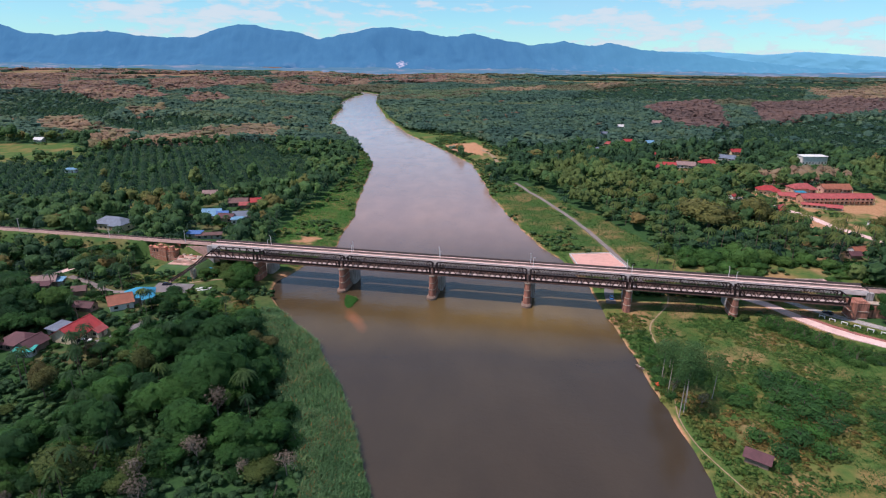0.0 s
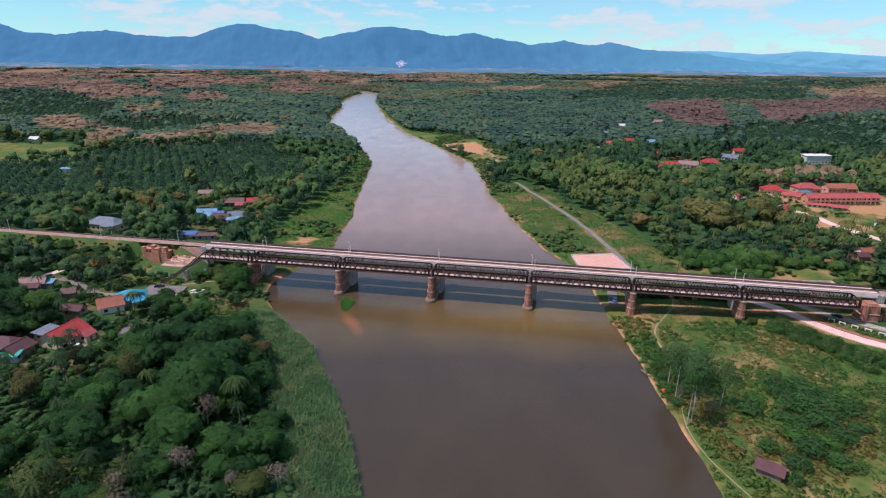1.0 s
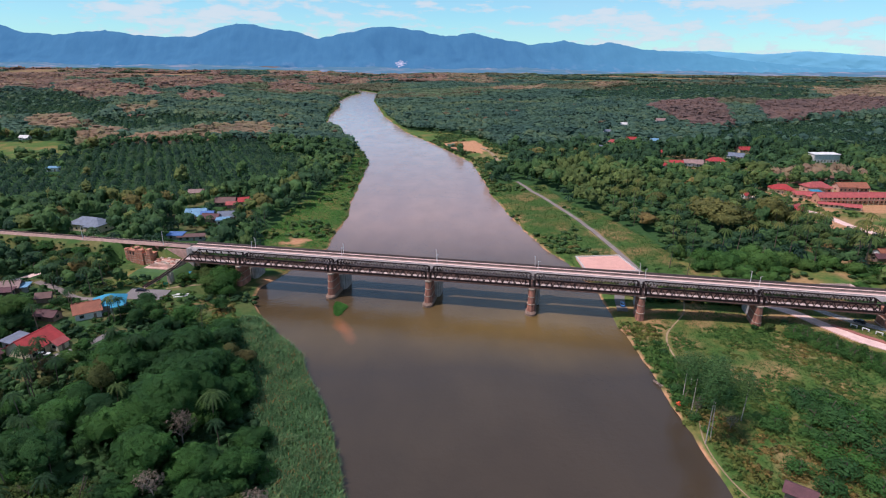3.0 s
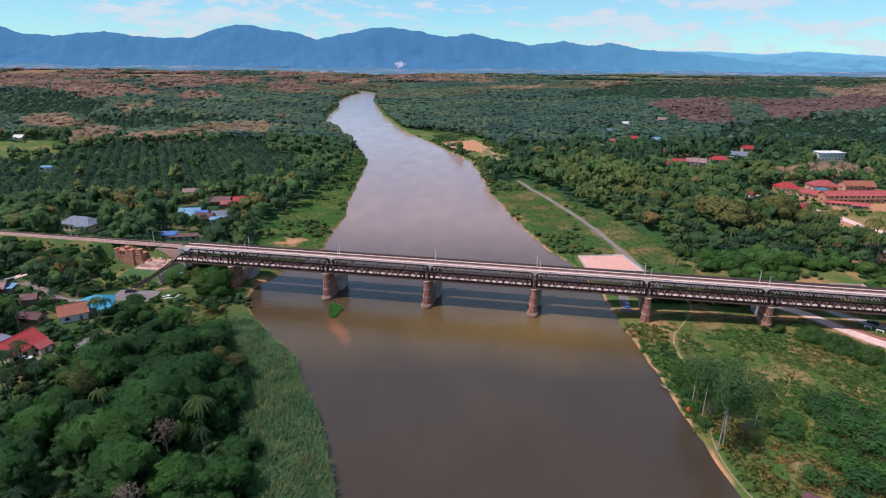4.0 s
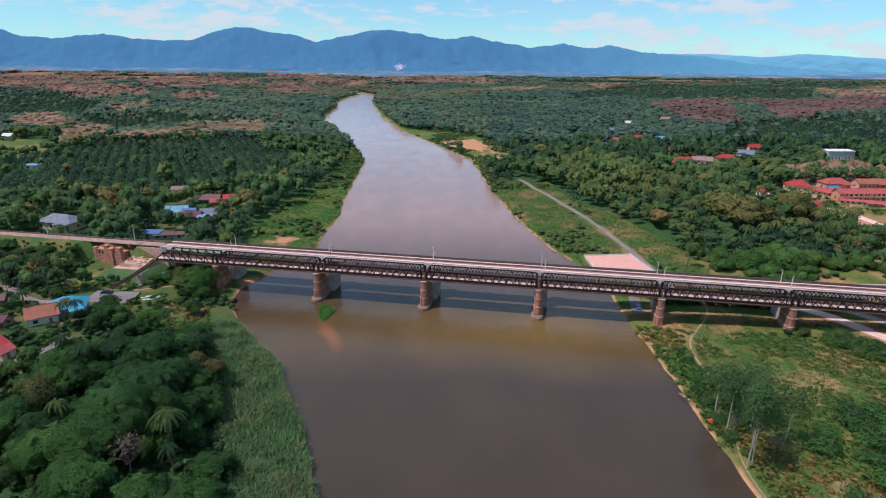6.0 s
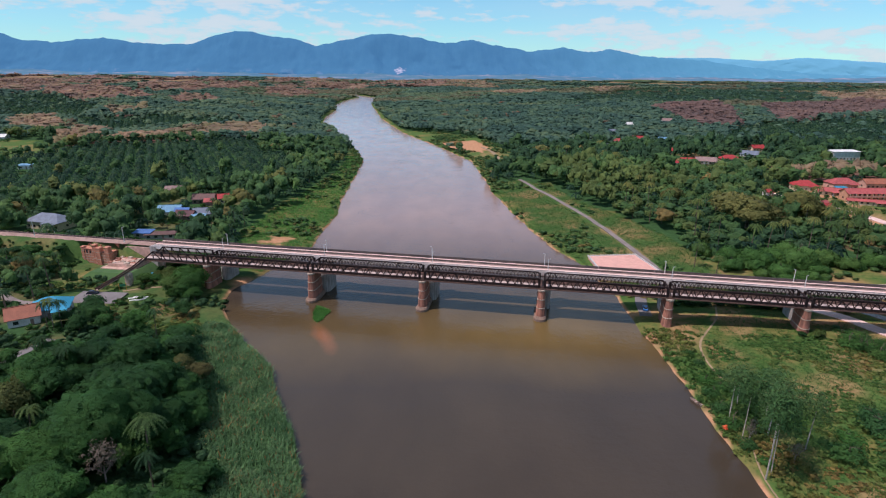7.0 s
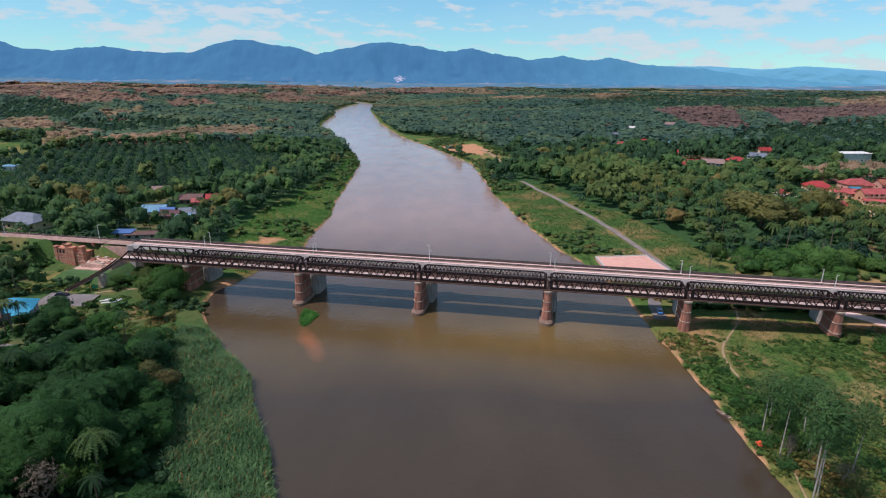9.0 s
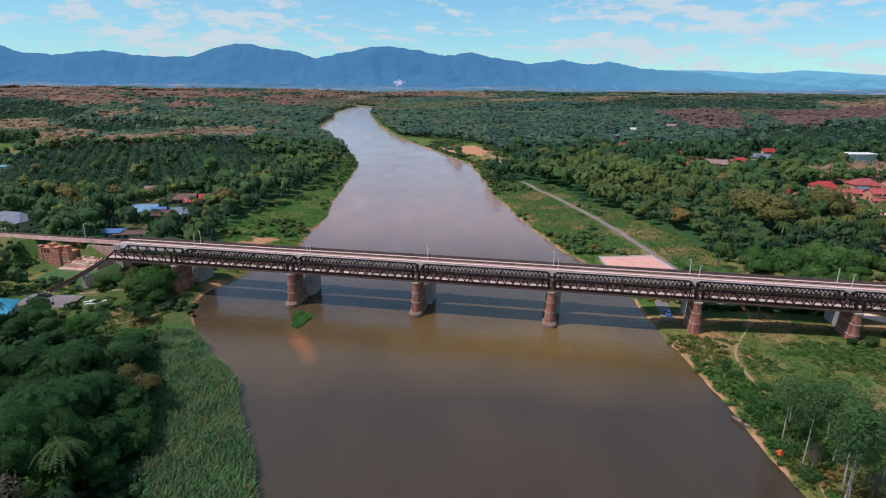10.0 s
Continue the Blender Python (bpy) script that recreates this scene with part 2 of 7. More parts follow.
M["red_paving"] = surface("red_brown_paving", (0.36, 0.13, 0.10), (0.27, 0.10, 0.08), scale=0.3, rough=0.88)
M["dirt_path"] = surface("trodden_dirt", (0.33, 0.23, 0.13), (0.22, 0.15, 0.085), scale=0.4, rough=0.95)
M["metal_pole"] = surface("galvanised_pole", (0.78, 0.74, 0.72), scale=1.0, rough=0.45, metal=0.3)
M["glass"] = surface("dark_window", (0.03, 0.035, 0.04), (0.02, 0.02, 0.02), scale=0.5, rough=0.15, bump=0.0)
M["rubble"] = surface("pinkish_rubble", (0.62, 0.38, 0.31), (0.38, 0.24, 0.18), scale=0.5, rough=0.95, bump=0.5)
M["black"] = surface("black_rubber", (0.02, 0.02, 0.02), scale=1.0, rough=0.8)
M["turf"] = surface("mown_turf", (0.060, 0.125, 0.030), (0.034, 0.088, 0.022), scale=0.25, rough=0.95, bump=0.5, fine=5.0)
M["white_paint"] = surface("white_paint", (0.75, 0.73, 0.70), (0.6, 0.57, 0.54), scale=0.5, rough=0.7)


def roof_mat(name, col, rough=0.75):
    """Sheet or tile roof: ribs down the slope by fine waves, with faded patches."""
    m = surface(name, col, tuple(0.7 * c for c in col), scale=0.35, rough=rough, fine=3.0, vary=0.08)
    n, l = m.node_tree.nodes, m.node_tree.links
    w = n.new("ShaderNodeTexWave"); w.inputs["Scale"].default_value = 1.6; w.bands_direction = "X"
    tc = n.new("ShaderNodeTexCoord"); l.new(tc.outputs["Object"], w.inputs["Vector"])
    b = n.new("ShaderNodeBump"); b.inputs["Strength"].default_value = 0.5; b.inputs["Distance"].default_value = 0.06
    l.new(w.outputs["Fac"], b.inputs["Height"]); l.new(b.outputs[0], n["Principled BSDF"].inputs["Normal"])
    return m


ROOF = {
    "red": roof_mat("red_roof", (0.40, 0.035, 0.035)), "pinkred": roof_mat("faded_red_roof", (0.44, 0.085, 0.08)),
    "maroon": roof_mat("maroon_roof", (0.11, 0.04, 0.045)), "brown": roof_mat("brown_roof", (0.15, 0.075, 0.065)),
    "orange": roof_mat("orange_tile_roof", (0.34, 0.11, 0.06)), "blue": roof_mat("bright_blue_roof", (0.06, 0.30, 0.60)),
    "cyan": roof_mat("turquoise_roof", (0.02, 0.27, 0.42)), "paleblue": roof_mat("pale_blue_roof", (0.15, 0.32, 0.47)),
    "grey": roof_mat("grey_zinc_roof", (0.17, 0.20, 0.26)), "darkblue": roof_mat("dark_blue_roof", (0.07, 0.17, 0.42)),
    "rusty": roof_mat("rusted_zinc_roof", (0.30, 0.19, 0.17)), "white": roof_mat("white_metal_roof", (0.72, 0.70, 0.68)),
    "teal": roof_mat("teal_awning", (0.03, 0.38, 0.32)),
}
WALL = {
    "cream": surface("cream_wall", (0.68, 0.56, 0.38), (0.55, 0.44, 0.3), scale=0.4), "white": M["white_paint"],
    "pink": surface("salmon_wall", (0.62, 0.34, 0.26), scale=0.4), "wood": surface("timber_wall", (0.25, 0.17, 0.13), scale=0.6),
    "grey": surface("grey_wall", (0.4, 0.38, 0.37), scale=0.4), "orange": surface("orange_wall", (0.62, 0.30, 0.18), scale=0.4),
}

# ground: cover weights stored on the sheet choose soil, grass and litter
m, n, l, p = nodes_of("ground_cover")
at = n.new("ShaderNodeAttribute"); at.attribute_name = "cover"
sep = n.new("ShaderNodeSeparateColor"); l.new(at.outputs["Color"], sep.inputs[0])
nb = noise_node(n, l, 0.045, 8.0, 0.62); nf = noise_node(n, l, 0.5, 6.0, 0.65)
litter = ramp(n, l, nf.outputs["Fac"], [(0.3, (0.020, 0.052, 0.018)), (0.7, (0.042, 0.095, 0.030))])
lawn_a = ramp(n, l, nf.outputs["Fac"], [(0.25, (0.036, 0.086, 0.020)), (0.55, (0.068, 0.120, 0.028)), (0.8, (0.120, 0.140, 0.036))])
lawn_b = ramp(n, l, nf.outputs["Fac"], [(0.25, (0.105, 0.110, 0.030)), (0.75, (0.24, 0.165, 0.06))])
dryness = ramp(n, l, nb.outputs["Fac"], [(0.48, (0, 0, 0)), (0.66, (1, 1, 1))])
lawn = mix(n, l, dryness.outputs["Color"], lawn_a.outputs["Color"], lawn_b.outputs["Color"])
soil = ramp(n, l, nf.outputs["Fac"], [(0.3, (0.33, 0.155, 0.078)), (0.7, (0.50, 0.27, 0.15))])
brown = ramp(n, l, nf.outputs["Fac"], [(0.3, (0.13, 0.075, 0.06)), (0.7, (0.20, 0.115, 0.085))])
c = mix(n, l, sep.outputs["Green"], litter.outputs["Color"], lawn)
c = mix(n, l, sep.outputs["Blue"], c, brown.outputs["Color"])
c = mix(n, l, sep.outputs["Red"], c, soil.outputs["Color"])
l.new(c, p.inputs["Base Color"])
p.inputs["Roughness"].default_value = 0.95
p.inputs["Specular IOR Level"].default_value = 0.1
b = n.new("ShaderNodeBump"); b.inputs["Strength"].default_value = 0.6; b.inputs["Distance"].default_value = 0.4
l.new(nf.outputs["Fac"], b.inputs["Height"]); l.new(b.outputs[0], p.inputs["Normal"])
M["ground"] = m

# muddy river: silt colour, glossy skin with slow ripples
m, n, l, p = nodes_of("muddy_water")
nb = noise_node(n, l, 0.008, 4.0, 0.5); nm = noise_node(n, l, 0.05, 5.0, 0.6); nf = noise_node(n, l, 0.55, 4.0, 0.6)
silt = ramp(n, l, nb.outputs["Fac"], [(0.3, (0.044, 0.032, 0.022)), (0.7, (0.056, 0.040, 0.026))])
# a reddish plume of silt drifts down from the islet
tc = n.new("ShaderNodeTexCoord")
mp = n.new("ShaderNodeMapping"); mp.vector_type = "TEXTURE"
mp.inputs["Location"].default_value = (-39.8, 231.5, 0)
mp.inputs["Rotation"].default_value = (0, 0, radians(26.6))
mp.inputs["Scale"].default_value = (3.9, 15.0, 1000.0)
l.new(tc.outputs["Object"], mp.inputs["Vector"])
ln = n.new("ShaderNodeVectorMath"); ln.operation = "LENGTH"; l.new(mp.outputs[0], ln.inputs[0])
wob = n.new("ShaderNodeMath"); wob.operation = "MULTIPLY_ADD"; wob.inputs[1].default_value = 1.8; l.new(nm.outputs["Fac"], wob.inputs[0])
sub = n.new("ShaderNodeMath"); sub.operation = "SUBTRACT"; sub.inputs[1].default_value = 0.9
l.new(ln.outputs["Value"], wob.inputs[2]); l.new(wob.outputs[0], sub.inputs[0])
pl = ramp(n, l, sub.outputs[0], [(0.15, (0.8, 0.8, 0.8)), (1.0, (0, 0, 0))])
# pale sky reflection put into the colour of the upstream reach; golden tint about the piers
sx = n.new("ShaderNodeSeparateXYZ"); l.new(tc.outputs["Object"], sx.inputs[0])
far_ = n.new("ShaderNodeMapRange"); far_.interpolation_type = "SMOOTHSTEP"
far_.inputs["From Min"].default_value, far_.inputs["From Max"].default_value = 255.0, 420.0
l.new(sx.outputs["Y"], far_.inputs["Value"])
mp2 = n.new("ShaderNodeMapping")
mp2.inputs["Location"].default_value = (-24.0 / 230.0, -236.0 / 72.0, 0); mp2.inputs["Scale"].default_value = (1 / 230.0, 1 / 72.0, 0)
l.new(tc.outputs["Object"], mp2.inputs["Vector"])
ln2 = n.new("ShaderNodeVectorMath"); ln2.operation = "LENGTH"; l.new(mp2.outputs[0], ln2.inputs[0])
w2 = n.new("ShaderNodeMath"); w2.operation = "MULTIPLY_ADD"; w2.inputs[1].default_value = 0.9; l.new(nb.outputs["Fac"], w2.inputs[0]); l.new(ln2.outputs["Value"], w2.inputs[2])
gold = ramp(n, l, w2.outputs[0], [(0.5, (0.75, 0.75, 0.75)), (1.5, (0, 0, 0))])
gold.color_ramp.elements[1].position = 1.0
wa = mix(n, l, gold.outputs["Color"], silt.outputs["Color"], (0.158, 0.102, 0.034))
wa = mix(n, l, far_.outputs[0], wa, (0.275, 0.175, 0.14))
# farther up, still more of the sky's reflection is put into the colour
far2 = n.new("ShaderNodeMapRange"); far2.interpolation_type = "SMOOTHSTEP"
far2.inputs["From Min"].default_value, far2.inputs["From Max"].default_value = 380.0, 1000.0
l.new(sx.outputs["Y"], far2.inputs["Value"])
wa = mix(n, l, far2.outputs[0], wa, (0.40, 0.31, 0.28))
st = n.new("ShaderNodeTexNoise"); st.inputs["Scale"].default_value = 1.0; st.inputs["Detail"].default_value = 5.0
ms = n.new("ShaderNodeMapping"); ms.inputs["Scale"].default_value = (0.07, 0.03, 1); l.new(tc.outputs["Object"], ms.inputs["Vector"]); l.new(ms.outputs[0], st.inputs["Vector"])
sr = ramp(n, l, st.outputs["Fac"], [(0.35, (0.92, 0.92, 0.93)), (0.65, (1.06, 1.05, 1.04))])
wa = mix(n, l, 1.0, wa, sr.outputs["Color"], "MULTIPLY")
wc = mix(n, l, pl.outputs["Color"], wa, (0.24, 0.095, 0.04))
l.new(wc, p.inputs["Base Color"])
rr = ramp(n, l, nm.outputs["Fac"], [(0.3, (0.07, 0.07, 0.07)), (0.7, (0.18, 0.18, 0.18))])
l.new(rr.outputs["Color"], p.inputs["Roughness"])
p.inputs["IOR"].default_value = 1.40
b = n.new("ShaderNodeBump"); b.inputs["Strength"].default_value = 0.22; b.inputs["Distance"].default_value = 0.25
l.new(nf.outputs["Fac"], b.inputs["Height"])
ruf = n.new("ShaderNodeMapping"); ruf.inputs["Scale"].default_value = (0.030, 0.020, 1); l.new(tc.outputs["Object"], ruf.inputs["Vector"])
rn = n.new("ShaderNodeTexNoise"); rn.inputs["Scale"].default_value = 1.0; rn.inputs["Detail"].default_value = 6.0; rn.inputs["Roughness"].default_value = 0.65
l.new(ruf.outputs[0], rn.inputs["Vector"])
rs = ramp(n, l, rn.outputs["Fac"], [(0.38, (0.06, 0.06, 0.06)), (0.62, (0.65, 0.65, 0.65))])
l.new(rs.outputs["Color"], b.inputs["Strength"])
b2 = n.new("ShaderNodeBump"); b2.inputs["Strength"].default_value = 0.16; b2.inputs["Distance"].default_value = 2.0
l.new(nm.outputs["Fac"], b2.inputs["Height"]); l.new(b.outputs[0], b2.inputs["Normal"])
l.new(b2.outputs[0], p.inputs["Normal"])
M["water"] = m

# far hills: blue-green forest, the haze of miles of air put into colour and glow; a plain distance backdrop
m, n, l, p = nodes_of("distant_hills")
nb = noise_node(n, l, 1.0, 9.0, 0.66)
hmp = n.new("ShaderNodeMapping"); hmp.inputs["Scale"].default_value = (0.03, 0.006, 0.012)
htc = n.new("ShaderNodeTexCoord"); l.new(htc.outputs["Object"], hmp.inputs["Vector"]); l.new(hmp.outputs[0], nb.inputs["Vector"])
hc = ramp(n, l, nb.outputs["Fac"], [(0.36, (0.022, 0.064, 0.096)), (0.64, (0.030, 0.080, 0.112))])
# pale clearings and a white quarry face on the foot slopes
hx_ = n.new("ShaderNodeTexCoord"); hs = n.new("ShaderNodeSeparateXYZ"); l.new(hx_.outputs["Object"], hs.inputs[0])
low = n.new("ShaderNodeMapRange"); low.inputs["From Min"].default_value, low.inputs["From Max"].default_value = 75.0, 15.0
l.new(hs.outputs["Z"], low.inputs["Value"])
nq = noise_node(n, l, 0.011, 5.0, 0.6)
cl = ramp(n, l, nq.outputs["Fac"], [(0.56, (0, 0, 0)), (0.70, (0.7, 0.7, 0.7))])
clf = n.new("ShaderNodeMath"); clf.operation = "MULTIPLY"; l.new(cl.outputs["Color"], clf.inputs[0]); l.new(low.outputs[0], clf.inputs[1])
hcol = mix(n, l, clf.outputs[0], hc.outputs["Color"], (0.20, 0.20, 0.24))
hm = n.new("ShaderNodeMapping"); hm.inputs["Location"].default_value = (345.0 / 130, 0, -62.0 / 70); hm.inputs["Scale"].default_value = (1 / 130, 0, 1 / 70)
l.new(hx_.outputs["Object"], hm.inputs["Vector"])
hl = n.new("ShaderNodeVectorMath"); hl.operation = "LENGTH"; l.new(hm.outputs[0], hl.inputs[0])
ha = n.new("ShaderNodeMath"); ha.operation = "ADD"
nz = noise_node(n, l, 0.035, 4.0, 0.6); nzs = n.new("ShaderNodeMath"); nzs.operation = "MULTIPLY"; nzs.inputs[1].default_value = 1.2; l.new(nz.outputs["Fac"], nzs.inputs[0])
l.new(hl.outputs["Value"], ha.inputs[0]); l.new(nzs.outputs[0], ha.inputs[1])
qf = ramp(n, l, ha.outputs[0], [(0.70, (0.9, 0.9, 0.9)), (0.86, (0, 0, 0))])
hcol = mix(n, l, qf.outputs["Color"], hcol, (0.42, 0.33, 0.34))
l.new(hcol, p.inputs["Base Color"])
p.inputs["Roughness"].default_value = 1.0
p.inputs["Specular IOR Level"].default_value = 0.0
# the haze glow turns paler towards the right end of the range
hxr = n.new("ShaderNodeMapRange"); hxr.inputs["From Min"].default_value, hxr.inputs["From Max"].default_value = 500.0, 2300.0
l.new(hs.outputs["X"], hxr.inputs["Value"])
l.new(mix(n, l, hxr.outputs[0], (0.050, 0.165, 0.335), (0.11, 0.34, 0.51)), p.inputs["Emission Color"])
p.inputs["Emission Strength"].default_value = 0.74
M["hills"] = m
m, n, l, p = nodes_of("farthest_hills")
# blue haze put into both the base colour and the glow
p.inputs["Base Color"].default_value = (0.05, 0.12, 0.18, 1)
p.inputs["Roughness"].default_value = 1.0
p.inputs["Specular IOR Level"].default_value = 0.0
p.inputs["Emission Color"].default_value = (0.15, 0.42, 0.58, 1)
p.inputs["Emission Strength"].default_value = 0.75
M["hills_far"] = m
# low foothills: woods and pale clearings, the same air's haze put into their glow
m, n, l, p = nodes_of("hazy_foothills")
nb = noise_node(n, l, 1.0, 6.0, 0.6)
hmp = n.new("ShaderNodeMapping"); hmp.inputs["Scale"].default_value = (0.006, 0.012, 0.02)
htc = n.new("ShaderNodeTexCoord"); l.new(htc.outputs["Object"], hmp.inputs["Vector"]); l.new(hmp.outputs[0], nb.inputs["Vector"])
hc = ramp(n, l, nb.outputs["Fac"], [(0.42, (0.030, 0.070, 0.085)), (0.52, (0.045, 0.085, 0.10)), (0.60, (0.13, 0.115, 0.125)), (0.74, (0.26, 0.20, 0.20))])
l.new(hc.outputs["Color"], p.inputs["Base Color"])
p.inputs["Roughness"].default_value = 1.0
p.inputs["Specular IOR Level"].default_value = 0.0
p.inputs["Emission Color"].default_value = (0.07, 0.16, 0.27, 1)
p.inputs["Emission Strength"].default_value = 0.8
M["foothills"] = m


# ---- building helpers ----
def quick_mesh(name, V, F, mat, attrs=None):
    """Mesh from numpy arrays: V (n,3), F (m,k) with one k."""
    me = bpy.data.meshes.new(name)
    V = np.asarray(V, np.float32); F = np.asarray(F, np.int32)
    m_, k = F.shape
    me.vertices.add(len(V)); me.vertices.foreach_set("co", V.ravel())
    me.loops.add(m_ * k); me.loops.foreach_set("vertex_index", F.ravel())
    me.polygons.add(m_)
    me.polygons.foreach_set("loop_start", np.arange(0, m_ * k, k, dtype=np.int32))
    me.update(calc_edges=True)
    for key, (kind, values) in (attrs or {}).items():
        a = me.attributes.new(key, kind, "POINT")
        a.data.foreach_set({"FLOAT": "value", "FLOAT_VECTOR": "vector"}.get(kind, "color"), np.asarray(values, np.float32).ravel())
    me.materials.append(mat)
    return me


def add_box(bm, cx, cy, cz, sx, sy, sz, m=None, taper=1.0):
    """A box of size sx, sy, sz centred at cx, cy with its base at cz, its top narrowed by taper."""
    vs = []
    for z, k in ((0, 1.0), (sz, taper)):
        for x, y in ((-1, -1), (1, -1), (1, 1), (-1, 1)):
            v = Vector((cx + x * sx / 2 * k, cy + y * sy / 2 * k, cz + z))
            vs.append(bm.verts.new(m @ v if m else v))
    for f in ((3, 2, 1, 0), (4, 5, 6, 7), (0, 1, 5, 4), (1, 2, 6, 5), (2, 3, 7, 6), (3, 0, 4, 7)):
        bm.faces.new([vs[i] for i in f])


def add_bar(bm, a, b, w, h):
    """A straight bar from a to b, w wide and h high."""
    a, b = Vector(a), Vector(b)
    d = (b - a).normalized()
    up = Vector((0, 0, 1)) if abs(d.z) < 0.95 else Vector((0, 1, 0))
    side = d.cross(up).normalized()
    up = side.cross(d).normalized()
    vs = [bm.verts.new(p + side * (i * w / 2) + up * (j * h / 2)) for p in (a, b) for i, j in ((-1, -1), (1, -1), (1, 1), (-1, 1))]
    for f in ((0, 1, 2, 3), (7, 6, 5, 4), (0, 4, 5, 1), (1, 5, 6, 2), (2, 6, 7, 3), (3, 7, 4, 0)):
        bm.faces.new([vs[i] for i in f])


def add_ring(bm, rings, cap=True):
    """Skin a stack of equal rings of points."""
    rows = [[bm.verts.new(p) for p in r] for r in rings]
    k = len(rows[0])
    for a, b in zip(rows, rows[1:]):
        for i in range(k):
            bm.faces.new((a[i], a[(i + 1) % k], b[(i + 1) % k], b[i]))
    if cap:
        bm.faces.new(rows[0][::-1]); bm.faces.new(rows[-1])


def circle(cx, cy, z, r, k=8, ry=None):
    return [(cx + r * math.cos(2 * math.pi * i / k), cy + (ry or r) * math.sin(2 * math.pi * i / k), z) for i in range(k)]


def part(name, bm, mat, parent, label="", smooth=False):
    me = bpy.data.meshes.new(name)
    bm.normal_update()
    bm.to_mesh(me)
    bm.free()
    me.materials.append(mat)
    if smooth:
        me.polygons.foreach_set("use_smooth", [True] * len(me.polygons))
    ob = new(name, me)
    ob.parent = parent
    if label:
        tagged(ob, label)
    return ob


def share(name, me, parent, m):
    """Another object on the same mesh, under parent at the local pose m."""
    ob = new(name, me)
    ob.parent = parent
    ob.matrix_basis = m
    return ob


def empty(name, m, label, category, group="", kind=""):
    ob = new(name)
    ob.matrix_basis = m
    ob.empty_display_size = 0.5
    return tagged(ob, label, category, group, kind)

# ---- the lie of the land ----
# the river's edges: distance ahead, left edge, right edge
RIVER = np.array([(-600, 20, 118), (0, 8, 95), (124, -19, 74), (150, -27, 75.5), (179, -37, 74), (207, -51, 75), (227, -66, 75), (237, -75, 73.5), (256, -84.5, 74),
                  (274, -87, 74), (286, -83, 72.5), (312, -75, 68.5), (333, -67, 60), (400, -67, 48), (470, -72, 39), (552, -76, 34), (623, -80, 29),
                  (737, -109, -8), (870, -154, -57), (988, -199, -87), (1122, -219, -118), (1313, -235, -150), (1476, -268, -180), (1716, -275, -202),
                  (1835, -258, -208), (1990, -320, -300), (2100, -420, -416), (6000, -420, -416)], float)
BR_A = np.array((-96.26, 271.17)); BR_U = np.array((0.98517, -0.17160)); BR_N = np.array((0.17160, 0.98517))
BR_YAW = math.degrees(math.atan2(BR_U[1], BR_U[0]))


def hash01(ix, iy, seed):
    v = np.sin(ix * 127.1 + iy * 311.7 + seed * 74.7) * 43758.5453
    return v - np.floor(v)


def value_noise(x, y, seed=0):
    ix, iy = np.floor(x), np.floor(y)
    fx, fy = x - ix, y - iy
    fx, fy = fx * fx * (3 - 2 * fx), fy * fy * (3 - 2 * fy)
    a, b_ = hash01(ix, iy, seed), hash01(ix + 1, iy, seed)
    c_, d = hash01(ix, iy + 1, seed), hash01(ix + 1, iy + 1, seed)
    return (a * (1 - fx) + b_ * fx) * (1 - fy) + (c_ * (1 - fx) + d * fx) * fy


def fbm(x, y, octaves=4, seed=0):
    t, amp, tot = 0.0, 1.0, 0.0
    for k in range(octaves):
        t = t + amp * value_noise(x * 2 ** k, y * 2 ** k, seed + k)
        tot += amp
        amp *= 0.5
    return t / tot


def sstep(a, b_, v):
    t = np.clip((v - a) / (b_ - a), 0, 1)
    return t * t * (3 - 2 * t)


def edges(y):
    w = (fbm(y / 14.0, y * 0 + 3.3, 3, 5) - 0.5) * 4.0 * sstep(2000, 1500, y)
    w2 = (fbm(y / 11.0, y * 0 + 9.3, 3, 8) - 0.5) * 3.0 * sstep(2000, 1500, y)
    return np.interp(y, RIVER[:, 0], RIVER[:, 1]) + w, np.interp(y, RIVER[:, 0], RIVER[:, 2]) + w2


def bridge_so(x, y):
    return (x - BR_A[0]) * BR_U[0] + (y - BR_A[1]) * BR_U[1], (x - BR_A[0]) * BR_N[0] + (y - BR_A[1]) * BR_N[1]


def rail_off(s):
    """Where the track's middle lies across the bridge line: it bends away slightly past the ends."""
    return 15.0 + 0.00003 * np.clip(-s - 40, 0, 400) ** 2


